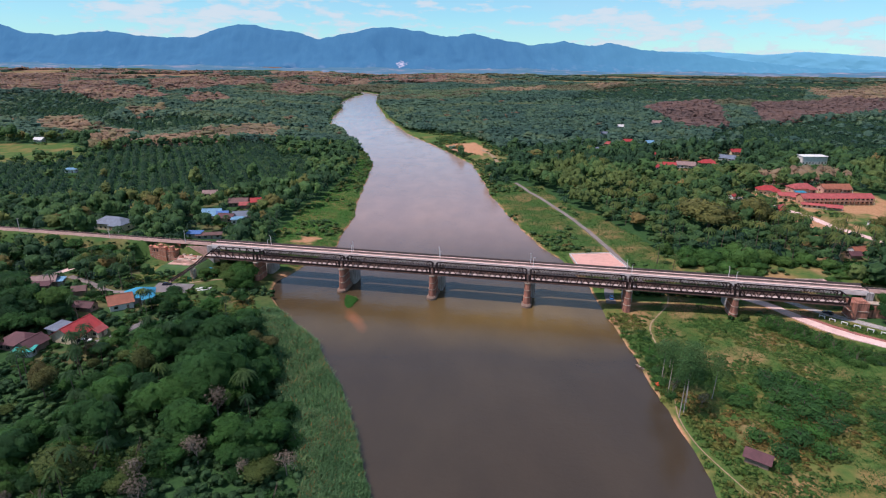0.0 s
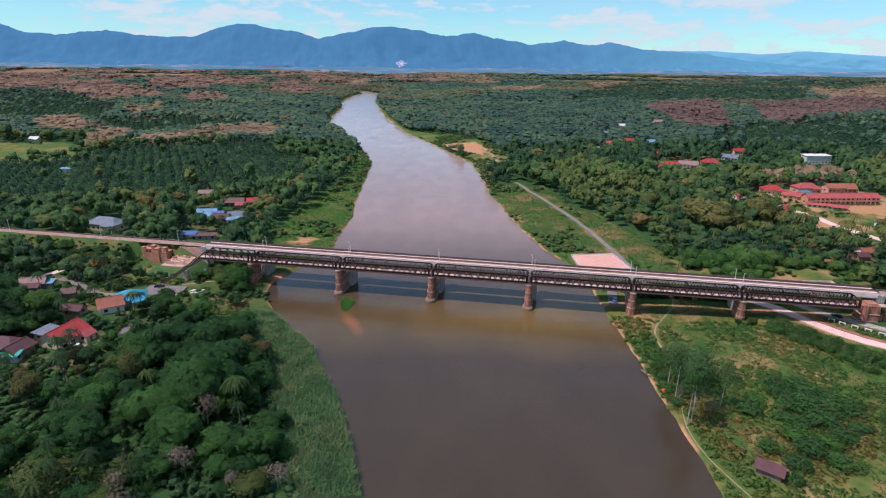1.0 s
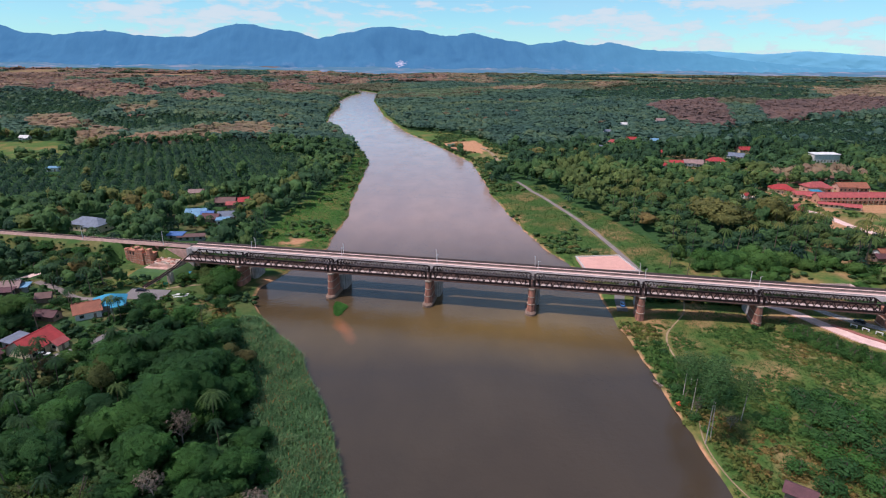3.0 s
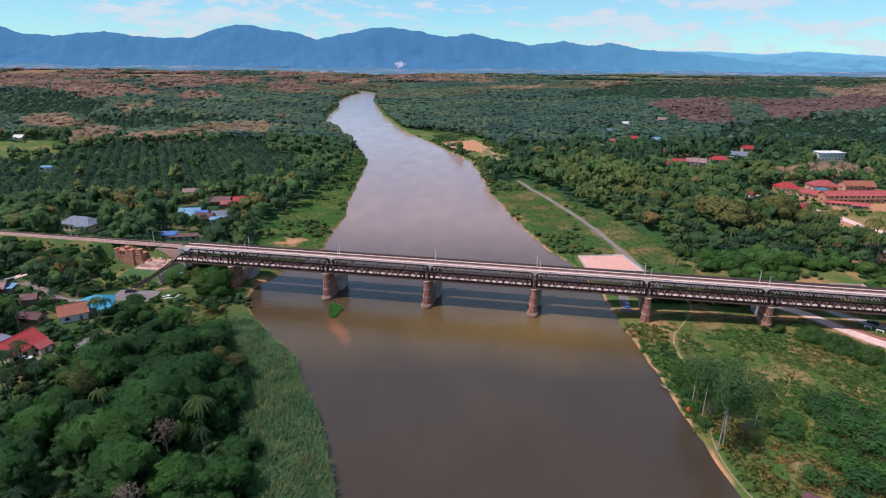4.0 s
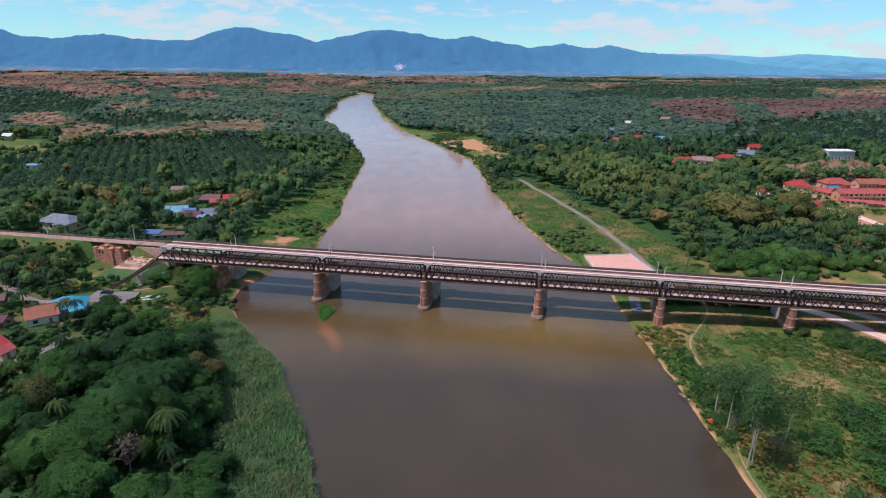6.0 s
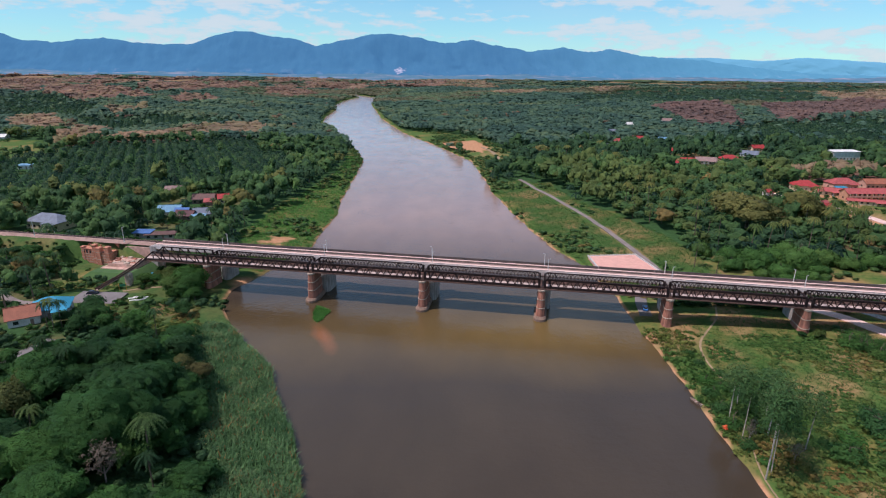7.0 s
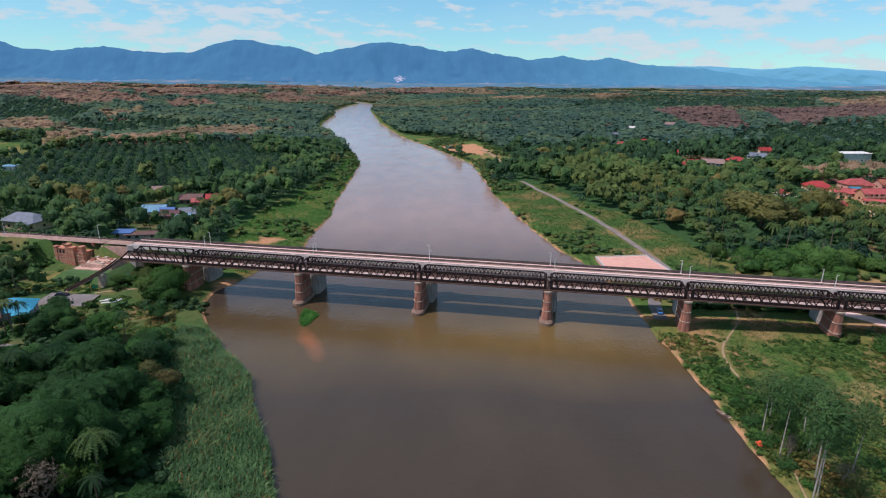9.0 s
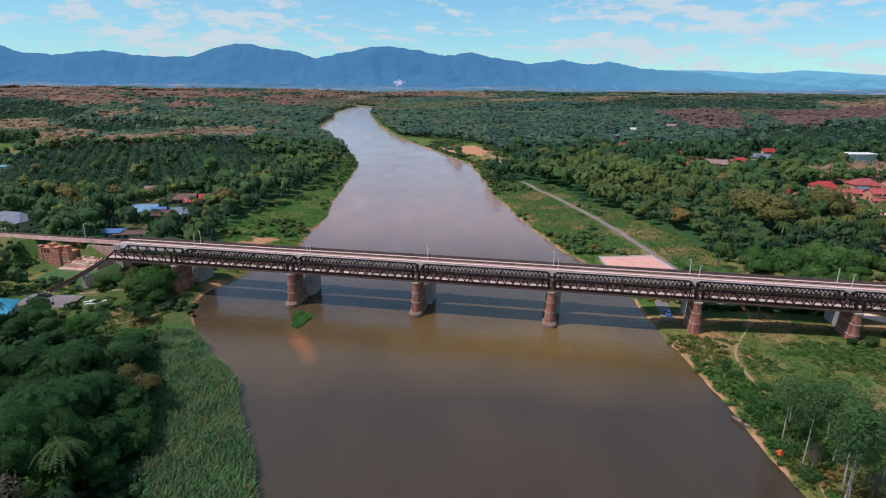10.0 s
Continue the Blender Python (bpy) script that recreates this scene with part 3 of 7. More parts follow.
def land(x, y):
    x, y = np.asarray(x, float), np.asarray(y, float)
    xl, xr = edges(y)
    dl, dr = xl - x, x - xr
    d = np.maximum(dl, dr)
    left = np.interp(dl, [-8, -1, 0, 1.5, 6, 20, 60, 120, 400], [-3, -0.9, -0.1, 0.9, 1.8, 3.0, 6.0, 7.0, 9.0])
    right = np.interp(dr, [-8, -1, 0, 1.5, 6, 25, 60, 120, 400], [-3, -0.9, -0.1, 0.7, 1.2, 1.8, 3.0, 5.0, 8.0])
    z = np.where(dl > dr, left, right)
    z = z + (fbm(x / 23.0, y / 23.0, 3, 11) - 0.5) * 1.6 * sstep(6, 30, d)
    hills = fbm(x / 330.0, y / 330.0, 4, 21) ** 1.5 * 62 - 8
    amp = sstep(450, 1500, y) * (1 - 0.5 * sstep(1100, 2100, y)) * sstep(40, 420, d) * np.where(dl > dr, 1.0, 0.6)
    z = z + np.maximum(hills, -4) * amp
    z = z + sstep(3300, 4600, y) * 6
    # railway embankment beyond both ends of the bridges
    s, o = bridge_so(x, y)
    for ends, top in ((-30 - s, 14.9), (s - 284, 14.9)):
        away = np.abs(o - rail_off(s)) - np.where((o < rail_off(s)) & (s > -72), 2.8, 4.6)
        run = np.where(o < rail_off(s), np.where(s > -72, 0.12, 0.9), 1.5)
        bank = top - np.maximum(away, 0) / run
        z = np.where((ends > 0) & (bank > z) & (y < 700), bank, z)
    return z


ys = np.concatenate([np.arange(-600, 90, 30), np.arange(90, 450, 3.0), np.arange(450, 1000, 8), np.arange(1000, 2200, 25), np.arange(2200, 5201, 60)])
sp = [0, 0.6, 1.5, 2.5, 4, 6]
while sp[-1] < 5600:
    sp.append(sp[-1] + (3.0 if sp[-1] < 300 else max(3.0, 0.09 * (sp[-1] - 250))))
sp = np.array(sp)
XL, XR = edges(ys)
inner = np.linspace(0, 1, 9)[1:-1]
# columns follow the banks near the river and straighten far from it
GX = np.concatenate([(XL[:, None] - sp[None, ::-1]), XL[:, None] + (XR - XL)[:, None] * inner[None, :], XR[:, None] + sp[None, :]], axis=1)
GY = np.repeat(ys[:, None], GX.shape[1], axis=1)
GZ = land(GX, GY)


def in_poly(x, y, poly):
    inside = np.zeros(np.shape(x), bool)
    n_ = len(poly)
    for i in range(n_):
        (x1, y1), (x2, y2) = poly[i], poly[(i + 1) % n_]
        if y1 == y2:
            continue
        hit = ((y1 > y) != (y2 > y)) & (x < (x2 - x1) * (y - y1) / (y2 - y1) + x1)
        inside ^= hit
    return inside


def near_line(x, y, pts):
    best = np.full(np.shape(x), 1e9)
    for (x1, y1), (x2, y2) in zip(pts, pts[1:]):
        dx, dy = x2 - x1, y2 - y1
        t = np.clip(((x - x1) * dx + (y - y1) * dy) / (dx * dx + dy * dy), 0, 1)
        best = np.minimum(best, np.hypot(x - x1 - t * dx, y - y1 - t * dy))
    return best


# open ground
MEADOW_NEAR = [(66, 60), (60, 260), (120, 290), (175, 262), (188, 205), (240, 150), (240, 60)]
FIELD_RIVER = [(60, 262), (30, 420), (30, 500), (60, 515), (84, 500), (96, 436), (112, 395), (126, 348), (128, 262)]
LAWN_LEFT = [(-140, 240), (-148, 286), (-80, 292), (-68, 228), (-95, 222), (-122, 236)]
BANK_LEFT = [(-60, 290), (-60, 480), (-70, 690), (-112, 700), (-94, 600), (-92, 520), (-105, 400), (-108, 340), (-92, 296)]
GREEN_FIELD = [(-520, 560), (-400, 545), (-372, 600), (-440, 672), (-600, 660)]
SCHOOL_YARD = [(235, 350), (285, 335), (350, 410), (350, 475), (240, 470), (246, 412)]
SPIT_RIGHT = [(24, 560), (52, 556), (74, 610), (66, 700), (52, 780), (0, 860), (-60, 900), (-30, 800), (20, 690)]
# woods of one kind
RUBBER_LEFT = [[(-2046, 2699), (-1869, 2945), (-870, 1306), (-988, 1292)], [(-1360, 2080), (-1319, 2261), (-726, 1353), (-561, 1183), (-588, 1067), (-759, 1156)],
               [(-954, 1876), (-1113, 2669), (-659, 1705), (-587, 1269), (-651, 1289)], [(-852, 2182), (-719, 2315), (-565, 1847), (-659, 1705)],
               [(-572, 1902), (-598, 2274), (-372, 1767), (-396, 1594), (-501, 1691)], [(-523, 1161), (-553, 1317), (-515, 1365), (-443, 1206), (-477, 1104)],
               [(-528, 949), (-500, 1037), (-463, 957), (-470, 881)], [(-592, 835), (-570, 879), (-481, 785), (-461, 731), (-529, 760)],
               [(-391, 626), (-454, 760), (-402, 740), (-374, 666)], [(-374, 666), (-346, 734), (-309, 831), (-262, 856), (-229, 802), (-212, 726), (-268, 739), (-318, 671)],
               [(-387, 871), (-390, 919), (-355, 868), (-365, 835)], [(-679, 2882), (-375, 2895), (-301, 2229), (-513, 2273)]]
RUBBER_RIGHT = [[(388, 1150), (526, 1350), (651, 1435), (561, 1203), (428, 878), (382, 828), (349, 858), (362, 1037)],
                [(714, 1370), (922, 1452), (1090, 1370), (926, 1160), (653, 1019), (541, 936), (511, 946)],
                [(1146, 1869), (1974, 2503), (1108, 1394), (945, 1428)], [(507, 2229), (736, 2321), (530, 2042)], [(145, 1846), (356, 2108), (245, 1597), (136, 1611)],
                [(285, 505), (375, 508), (370, 545), (280, 540)]]
RUBBER = RUBBER_LEFT + RUBBER_RIGHT
DARK_STAND = [(655, 1427), (768, 1499), (494, 918), (415, 841), (514, 1069)]
SHRUB_RIGHT = [(125, 264), (126, 318), (160, 316), (200, 300), (225, 276), (225, 264)]
OILPALM = [[(-700, 380), (-190, 400), (-120, 470), (-140, 600), (-340, 640), (-380, 540), (-700, 520)], [(-954, 1248), (-846, 1278), (-647, 1099), (-542, 970), (-503, 846), (-617, 871), (-670, 865)],
           [(-509, 833), (-415, 930), (-273, 894), (-311, 836), (-402, 740)], [(-378, 558), (-363, 645), (-313, 661), (-258, 711), (-211, 711), (-150, 518), (-273, 477), (-340, 499)],
           [(382, 828), (497, 919), (866, 1082), (1100, 1250), (700, 600), (539, 620), (369, 680), (334, 728)],
           [(708, 2193), (1752, 2882), (2306, 2931), (1142, 1870), (930, 1529), (502, 1363), (260, 1283), (497, 1994)]]
RIVER_ROAD = [(102, 262), (101.5, 298), (98, 344), (89, 408), (73, 479), (65, 520)]
SAND_TRACK = [(57, 625), (54, 671), (45, 712)]
UNDER_PATH = [(110, 259), (104.5, 246), (96, 235), (91, 228), (88, 220), (87, 212), (87, 204)]
BANK_PATH = [(80, 172), (77, 160), (77, 148), (79, 138), (84, 120), (88, 100)]
ACCESS_ROAD = [(144, 254), (150.6, 243.8), (154.8, 233.6), (159.8, 223.2), (165.9, 215.5), (173.5, 207.5), (206, 180)]
KERB_WALK = [(158.5, 231.5), (163, 225.2), (170.2, 216.6), (176.2, 210), (209, 182.5)]
RAIL_LINE = [(164, 230), (166.4, 227), (169.2, 223.8), (172.4, 220.4), (175.6, 217.1), (179, 213.8), (182.4, 210.6)]
UPPER_ROAD = [(160, 252), (166, 240), (172, 232.5), (178.5, 226), (184, 220), (213, 192)]
SCHOOL_ROAD = [(235, 462), (257, 410), (261, 372), (268, 344), (280, 310)]
VILLAGE_LANE = [(-126, 250), (-138, 247), (-152, 244.7), (-160.7, 247.7), (-171.4, 255.1), (-186, 263)]
TRACK_LANE = [(-208, 246), (-200.6, 258.5), (-195.3, 266), (-190.9, 276.6), (-187, 284)]
HOUSE_DRIVE = [(-124, 216), (-127.4, 205.5), (-131, 198.5), (-135, 194.5)]
LAWN_RUIN = [(-160, 262), (-152, 286), (-128, 286), (-126, 262), (-141, 259)]
SAND_SPIT = [(-2, 759), (39, 772), (53, 704), (42, 672), (26, 690), (9, 702)]
OPEN = [LAWN_RUIN, SHRUB_RIGHT, SPIT_RIGHT, MEADOW_NEAR, FIELD_RIVER, LAWN_LEFT, BANK_LEFT, GREEN_FIELD, SCHOOL_YARD]


def far_clearing(x, y):
    """Bare fields and settlements in the far plain."""
    return ((fbm(x / 420, y / 210, 3, 68) + 0.05 * sstep(3200, 4200, y)) > 0.62) * (y > 2250)


def cover(x, y):
    xl, xr = edges(y)
    dl, dr = xl - x, x - xr
    d = np.maximum(dl, dr)
    grass = np.zeros(np.shape(x))
    for poly in OPEN:
        grass = np.maximum(grass, in_poly(x + (fbm(x / 9, y / 9, 2, 31) - 0.5) * 12, y + (fbm(x / 9, y / 9, 2, 37) - 0.5) * 12, poly) * (0.42 if poly is LAWN_LEFT else 0.72 if poly is FIELD_RIVER else 1.0))
    s, o = bridge_so(x, y)
    grass = np.maximum(grass, ((np.abs(o - 9) < 16) & (s < -24) & (y < 600)) * 0.5)
    grass = np.maximum(grass, ((d > 0) & (d < 9) & (y > 300)) * 1.0)
    dirt_far = far_clearing(x, y) * 0.45
    wide = np.where((dl > dr) & (y > 215) & (y < 300), 1.6, 1.25)
    edge = sstep(wide, 0.35 * wide, np.abs(d - 0.1)) * sstep(np.where(dl > dr, 0.40, 0.47), np.where(dl > dr, 0.54, 0.60), fbm(x / 6, y / 6, 3, 41))
    dirt = edge * (y < 1500) * np.where(dl > dr, np.where(y > 222, 1.0, 0.6), 1.0)
    dirt = np.maximum(np.maximum(dirt, dirt_far), in_poly(x, y, SAND_SPIT) * 1.0)
    dirt = np.maximum(dirt, in_poly(x, y, SCHOOL_YARD) * sstep(0.42, 0.55, fbm(x / 16, y / 16, 3, 53)) * 0.9)
    dirt = np.maximum(dirt, sstep(9, 4, np.hypot((x + 101) / 1.3, y - 247)) * 0.45)
    dirt = np.maximum(dirt, sstep(0.52, 0.74, fbm(x / 11, y / 11, 3, 51)) * grass * (y < 700) * np.where(x < 0, 0.15, np.where(y < 270, 0.5, 0.5)))
    # trodden earth in the villages and along the line
    yards = ((x > -235) & (x < -118) & (y > 178) & (y < 300)) | ((x > 205) & (x < 345) & (y > 300) & (y < 490)) | ((x > 200) & (x < 350) & (y > 560) & (y < 690)) | ((o > 19) & (o < 34) & (s > -125) & (s < -34)) | ((x > -215) & (x < -125) & (y > 335) & (y < 425))
    dirt = np.maximum(dirt, yards * sstep(0.50, 0.64, fbm(x / 9, y / 9, 3, 59)) * np.where(x < 0, 0.2, 0.45))
    # bare sandy strips by the bridge ends
    dirt = np.maximum(dirt, sstep(9, 5, np.hypot((x + 86) / 1.3, y - 336) + 18 * (fbm(x / 6, y / 6, 3, 55) - 0.5)))
    dirt = np.maximum(dirt, sstep(8, 4, np.hypot((x + 82) / 1.2, (y - 281))))
    dirt = np.maximum(dirt, sstep(6, 3, np.hypot((x - 76) / 0.8, (y - 232))) * 0.8)
    # sandy line, the sun between the two bridges' shadows put into its colour
    dirt = np.maximum(dirt, ((np.abs(o - 10.6) < 1.5) & (s > 172) & (s < 300)) * 0.9)
    br = np.zeros(np.shape(x))
    for poly in RUBBER:
        br = np.maximum(br, in_poly(x, y, poly) * 1.0)
    patch = sstep(0.54, 0.60, fbm(x / 260, y / 150, 3, 61) + 0.03) * sstep(2000, 2400, y) * (x < 200)
    br = np.maximum(br, patch)
    oil = np.zeros(np.shape(x), bool)
    for poly in OILPALM:
        oil |= in_poly(x, y, poly)
    br = np.where(oil | in_poly(x, y, DARK_STAND), 0, br)
    return dirt, grass, br, oil


cd_, cg_, cb_, _ = cover(GX, GY)
nr, nc = GX.shape
V = np.stack([GX, GY, GZ], -1).reshape(-1, 3)
ii = (np.arange(nr - 1)[:, None] * nc + np.arange(nc - 1)[None, :]).ravel()
F = np.stack([ii, ii + 1, ii + nc + 1, ii + nc], -1)
col = np.stack([cd_, cg_, cb_, np.ones_like(cd_)], -1).reshape(-1, 4)
me = quick_mesh("ground", V, F, M["ground"], {"cover": ("FLOAT_COLOR", col)})
me.polygons.foreach_set("use_smooth", [True] * len(me.polygons))
ground = tagged(new("ground", me), "green grass, bare reddish soil and forest litter on rolling ground", "ground", kind="structure")

# water: a long sheet at z = 0, hidden by the land outside the banks
wy = np.arange(-600, 2101, 30.0)
wl_, wr_ = edges(wy)
V = np.concatenate([np.stack([wl_ - 9, wy, wy * 0], -1), np.stack([wr_ + 9, wy, wy * 0], -1)])
k = len(wy)
F = np.array([(i, k + i, k + i + 1, i + 1) for i in range(k - 1)])
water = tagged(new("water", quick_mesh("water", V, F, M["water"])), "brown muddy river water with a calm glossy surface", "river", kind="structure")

# ---- distance: blue hill ranges ----
# crest of the main range: place across, height
CREST = np.array([(-5200, 330), (-4300, 300), (-3800, 345), (-3500, 325), (-3320, 265), (-3100, 250), (-2850, 273), (-2670, 283), (-2450, 256), (-2230, 242), (-1990, 244), (-1820, 304),
                  (-1640, 339), (-1510, 336), (-1340, 300), (-1200, 293), (-1010, 233), (-850, 272), (-630, 315), (-470, 333), (-230, 307), (-10, 263), (210, 290), (390, 251),
                  (660, 212), (920, 239), (1100, 203), (1280, 234), (1550, 178), (1780, 168), (2050, 150), (2360, 110), (2960, 57), (5200, 30)], float)
FAR_CREST = np.array([(600, 120), (1300, 190), (1700, 175), (2150, 178), (2600, 158), (2950, 185), (3300, 168), (3800, 140), (5400, 120)], float)


def hill_range(name, y0, depth, crest, mat, seed, rough, label, x0=-5200, x1=5200):
    xs = np.arange(x0, x1, 22.0)
    vs = np.linspace(0, 1, 34)
    X, Vv = np.meshgrid(xs, vs)
    sway = 130 * (fbm(Vv * 3, X / 500, 2, seed) - 0.5) * (1 - Vv)
    prof = np.interp(X + sway, crest[:, 0], crest[:, 1])
    gully = np.abs(fbm(X / 190.0 + Vv * 0.8, Vv * 1.6, 4, seed + 3) - 0.5) * 2
    ridge = (fbm(X / 70.0, Vv * 0 + 1.7, 4, seed + 9) - 0.5) * rough + (fbm(X / 26.0, Vv * 3, 3, seed + 13) - 0.5) * 0.7 * rough
    rise = 0.25 * sstep(0, 0.35, Vv) + 0.75 * sstep(0.2, 1.0, Vv)
    Z = prof * rise * (1 - 0.6 * gully * sstep(1, 0.55, Vv) * sstep(0, 0.2, Vv)) + ridge * Vv
    Y = y0 + depth * Vv + (fbm(X / 200.0, Vv * 4, 3, seed + 5) - 0.5) * 150 * (1 - Vv)
    V = np.stack([X, Y, Z - 12 * (1 - Vv)], -1).reshape(-1, 3)
    nc_ = X.shape[1]
    ii_ = (np.arange(len(vs) - 1)[:, None] * nc_ + np.arange(nc_ - 1)[None, :]).ravel()
    me_ = quick_mesh(name, V, np.stack([ii_, ii_ + 1, ii_ + nc_ + 1, ii_ + nc_], -1), mat)
    me_.polygons.foreach_set("use_smooth", [True] * len(me_.polygons))
    return tagged(new(name, me_), label, "hills", kind="structure")


FOOT_CREST = np.array([(-4600, 58), (-3600, 40), (-2900, 54), (-2300, 34), (-1700, 50), (-1100, 32), (-500, 44), (-100, 30), (500, 46), (1100, 26), (1700, 38), (2300, 30), (3000, 44), (4600, 50)], float)
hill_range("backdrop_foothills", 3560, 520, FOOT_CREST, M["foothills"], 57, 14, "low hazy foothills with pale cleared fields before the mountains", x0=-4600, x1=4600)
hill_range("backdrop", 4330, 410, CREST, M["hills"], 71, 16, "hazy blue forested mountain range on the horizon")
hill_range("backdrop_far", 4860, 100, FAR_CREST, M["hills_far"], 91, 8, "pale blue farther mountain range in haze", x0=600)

# ---- where the houses stand: x, y, width, depth, turn, wall height, wall, roof, roof form ----
NEAR_VILLAGE = [(-143, 200, 13, 10.5, 76, 3.4, "cream", "red", "gable"), (-151.6, 203, 7, 5, 76, 2.8, "grey", "grey", "shed"), (-135.6, 201.5, 4, 3.6, 76, 2.8, "cream", "pinkred", "gable"), (-152.6, 188.5, 8, 6.5, 78, 3.0, "wood", "maroon", "gable"),
                (-158, 191, 13, 9, -12, 3.2, "wood", "maroon", "hip"), (-152, 184, 6, 3, 5, 2.4, "grey", "teal", "shed"), (-142, 229, 9, 8.5, 35, 3.2, "white", "orange", "gable"),
                (-137, 236, 11.5, 9.5, 24, 3.6, "grey", "cyan", "hip"), (-155, 225, 8, 4.5, -8, 2.6, "wood", "maroon", "gable"), (-168, 242, 5, 4.5, 20, 2.6, "wood", "brown", "gable"),
                (-190.5, 251, 11, 6, 14, 3.0, "wood", "rusty", "gable"), (-188, 245, 8, 4, 12, 2.6, "wood", "maroon", "shed"), (-184.5, 252, 5, 4, 10, 2.6, "grey", "paleblue", "shed")]
TRACK_VILLAGE = [(-208, 343, 21, 11, -14, 4.2, "cream", "grey", "hip"), (-159, 375, 12, 9, 8, 3.4, "white", "paleblue", "gable"), (-151, 373, 7, 7, 8, 3.0, "wood", "darkblue", "gable"),
                 (-146, 366, 10, 7, -5, 3.0, "wood", "maroon", "gable"), (-138, 370, 9, 8, 12, 3.2, "grey", "grey", "gable"), (-137, 361, 7, 5, 10, 3.0, "white", "paleblue", "shed"),
                 (-152, 407, 13, 8, 6, 3.4, "wood", "brown", "gable"), (-140, 410, 8, 7, 20, 3.4, "cream", "red", "gable"), (-146, 401, 6, 5, 10, 2.8, "wood", "pinkred", "gable"),
                 (-152, 330, 8, 5, 0, 2.6, "grey", "darkblue", "shed"), (-143, 329, 14, 4, 10, 2.4, "grey", "dark", "shed")]
SCHOOL = [(302, 433, 56, 8.5, 3, 5.2, "orange", "pinkred", "gable"), (269, 468, 16, 10, -10, 4.0, "cream", "red", "hip"), (299, 472, 19, 11, 4, 4.6, "pink", "pinkred", "hip"),
          (275, 449, 15, 6, -14, 3.2, "cream", "pinkred", "gable"), (328, 474, 24, 9, 3, 4.0, "pink", "orange", "gable"), (291, 459, 7, 4, 0, 3.0, "white", "cyan", "shed"),
          (283, 418, 26, 3, -20, 2.8, "cream", "pinkred", "gable"), (246, 406, 8, 5, 5, 2.8, "cream", "red", "gable"), (250, 415, 7, 5, 30, 2.8, "white", "pinkred", "gable"),
          (233, 450, 6, 5, 10, 2.8, "white", "red", "gable"), (291, 372, 8, 5, 5, 2.8, "white", "white", "gable")]
RIVER_VILLAGE = [(214, 574, 9, 7, 20, 3, "white", "red", "hip"), (230, 584, 12, 8, -15, 3.2, "cream", "red", "gable"), (247, 585, 18, 9, -12, 3.4, "white", "rusty", "gable"),
                 (276, 600, 17, 10, 4, 3.4, "cream", "red", "hip"), (242, 651, 10, 8, 0, 3.4, "white", "red", "hip"), (310, 628, 16, 9, -30, 3.2, "white", "grey", "gable"),
                 (338, 668, 14, 9, 10, 3.2, "cream", "red", "gable"), (237, 752, 12, 8, 0, 3.4, "wood", "red", "gable"), (262, 740, 10, 8, 10, 3, "white", "paleblue", "gable"),
                 (205, 735, 10, 7, 5, 3, "cream", "pinkred", "gable"), (389, 606, 27, 11, 3, 8.0, "white", "white", "shed")]
FAR_HOUSES = [(-183, 432, 10, 6, 12, 3, "cream", "rusty", "gable"), (-343, 514, 9, 6, 5, 3, "white", "paleblue", "shed"), (-487, 683, 10, 7, 0, 3, "white", "white", "gable"),
              (239, 314, 8, 6, 10, 3, "white", "orange", "gable"), (225, 820, 10, 7, 0, 3, "white", "grey", "gable"), (185, 690, 8, 6, 0, 3, "white", "grey", "gable"),
              (265, 880, 14, 8, 0, 3, "white", "white", "gable"), (330, 910, 14, 9, 0, 4, "grey", "rusty", "gable"), (232, 307, 6, 5, 0, 2.6, "wood", "maroon", "gable"),
              (91, 138, 6.2, 4.2, -38, 2.4, "wood", "maroon", "gable")]
HOUSES = NEAR_VILLAGE + TRACK_VILLAGE + SCHOOL + RIVER_VILLAGE + FAR_HOUSES
PLOTS = [(h[0], h[1], 0.55 * max(h[2], h[3]) + 2.5) for h in HOUSES if h[1] > 150] + [(-131, 252, 10.0), (-128, 264, 8.0)]

# ---- plants ----
rng = np.random.default_rng(7)


def unit(v):
    return v / np.maximum(np.linalg.norm(v, axis=1, keepdims=True), 1e-6)


def kite_cards(centres, normals, size, rng_, stretch=1.5, bend=0.25, out=None):
    """Leaf sprays: bent kites at the centres, facing roughly along the normals, shaded along out. Returns V, F (two triangles each), N."""
    n_ = len(centres)
    nrm = unit(normals)
    if out is not None:
        nrm = nrm * np.where((nrm * out).sum(1, keepdims=True) < 0, -1.0, 1.0)
    r = rng_.normal(size=(n_, 3))
    a = unit(np.cross(nrm, r))
    b_ = np.cross(nrm, a)
    s_ = size * rng_.uniform(0.6, 1.4, (n_, 1))
    p0 = centres - a * s_ * 0.5 * stretch
    p2 = centres + a * s_ * 0.5 * stretch
    p1 = centres + b_ * s_ * 0.5 - nrm * s_ * bend * 0.5
    p3 = centres - b_ * s_ * 0.5 - nrm * s_ * bend * 0.5
    V_ = np.stack([p0, p1, p2, p3], 1).reshape(-1, 3)
    k_ = np.arange(n_)[:, None] * 4
    F_ = np.concatenate([k_ + np.array([0, 2, 1]), k_ + np.array([0, 3, 2])], 1).reshape(-1, 3)
    soft = unit((nrm if out is None else out) + 0.3 * nrm + np.array([0, 0, 0.15]))
    return V_, F_, np.repeat(soft, 4, axis=0)


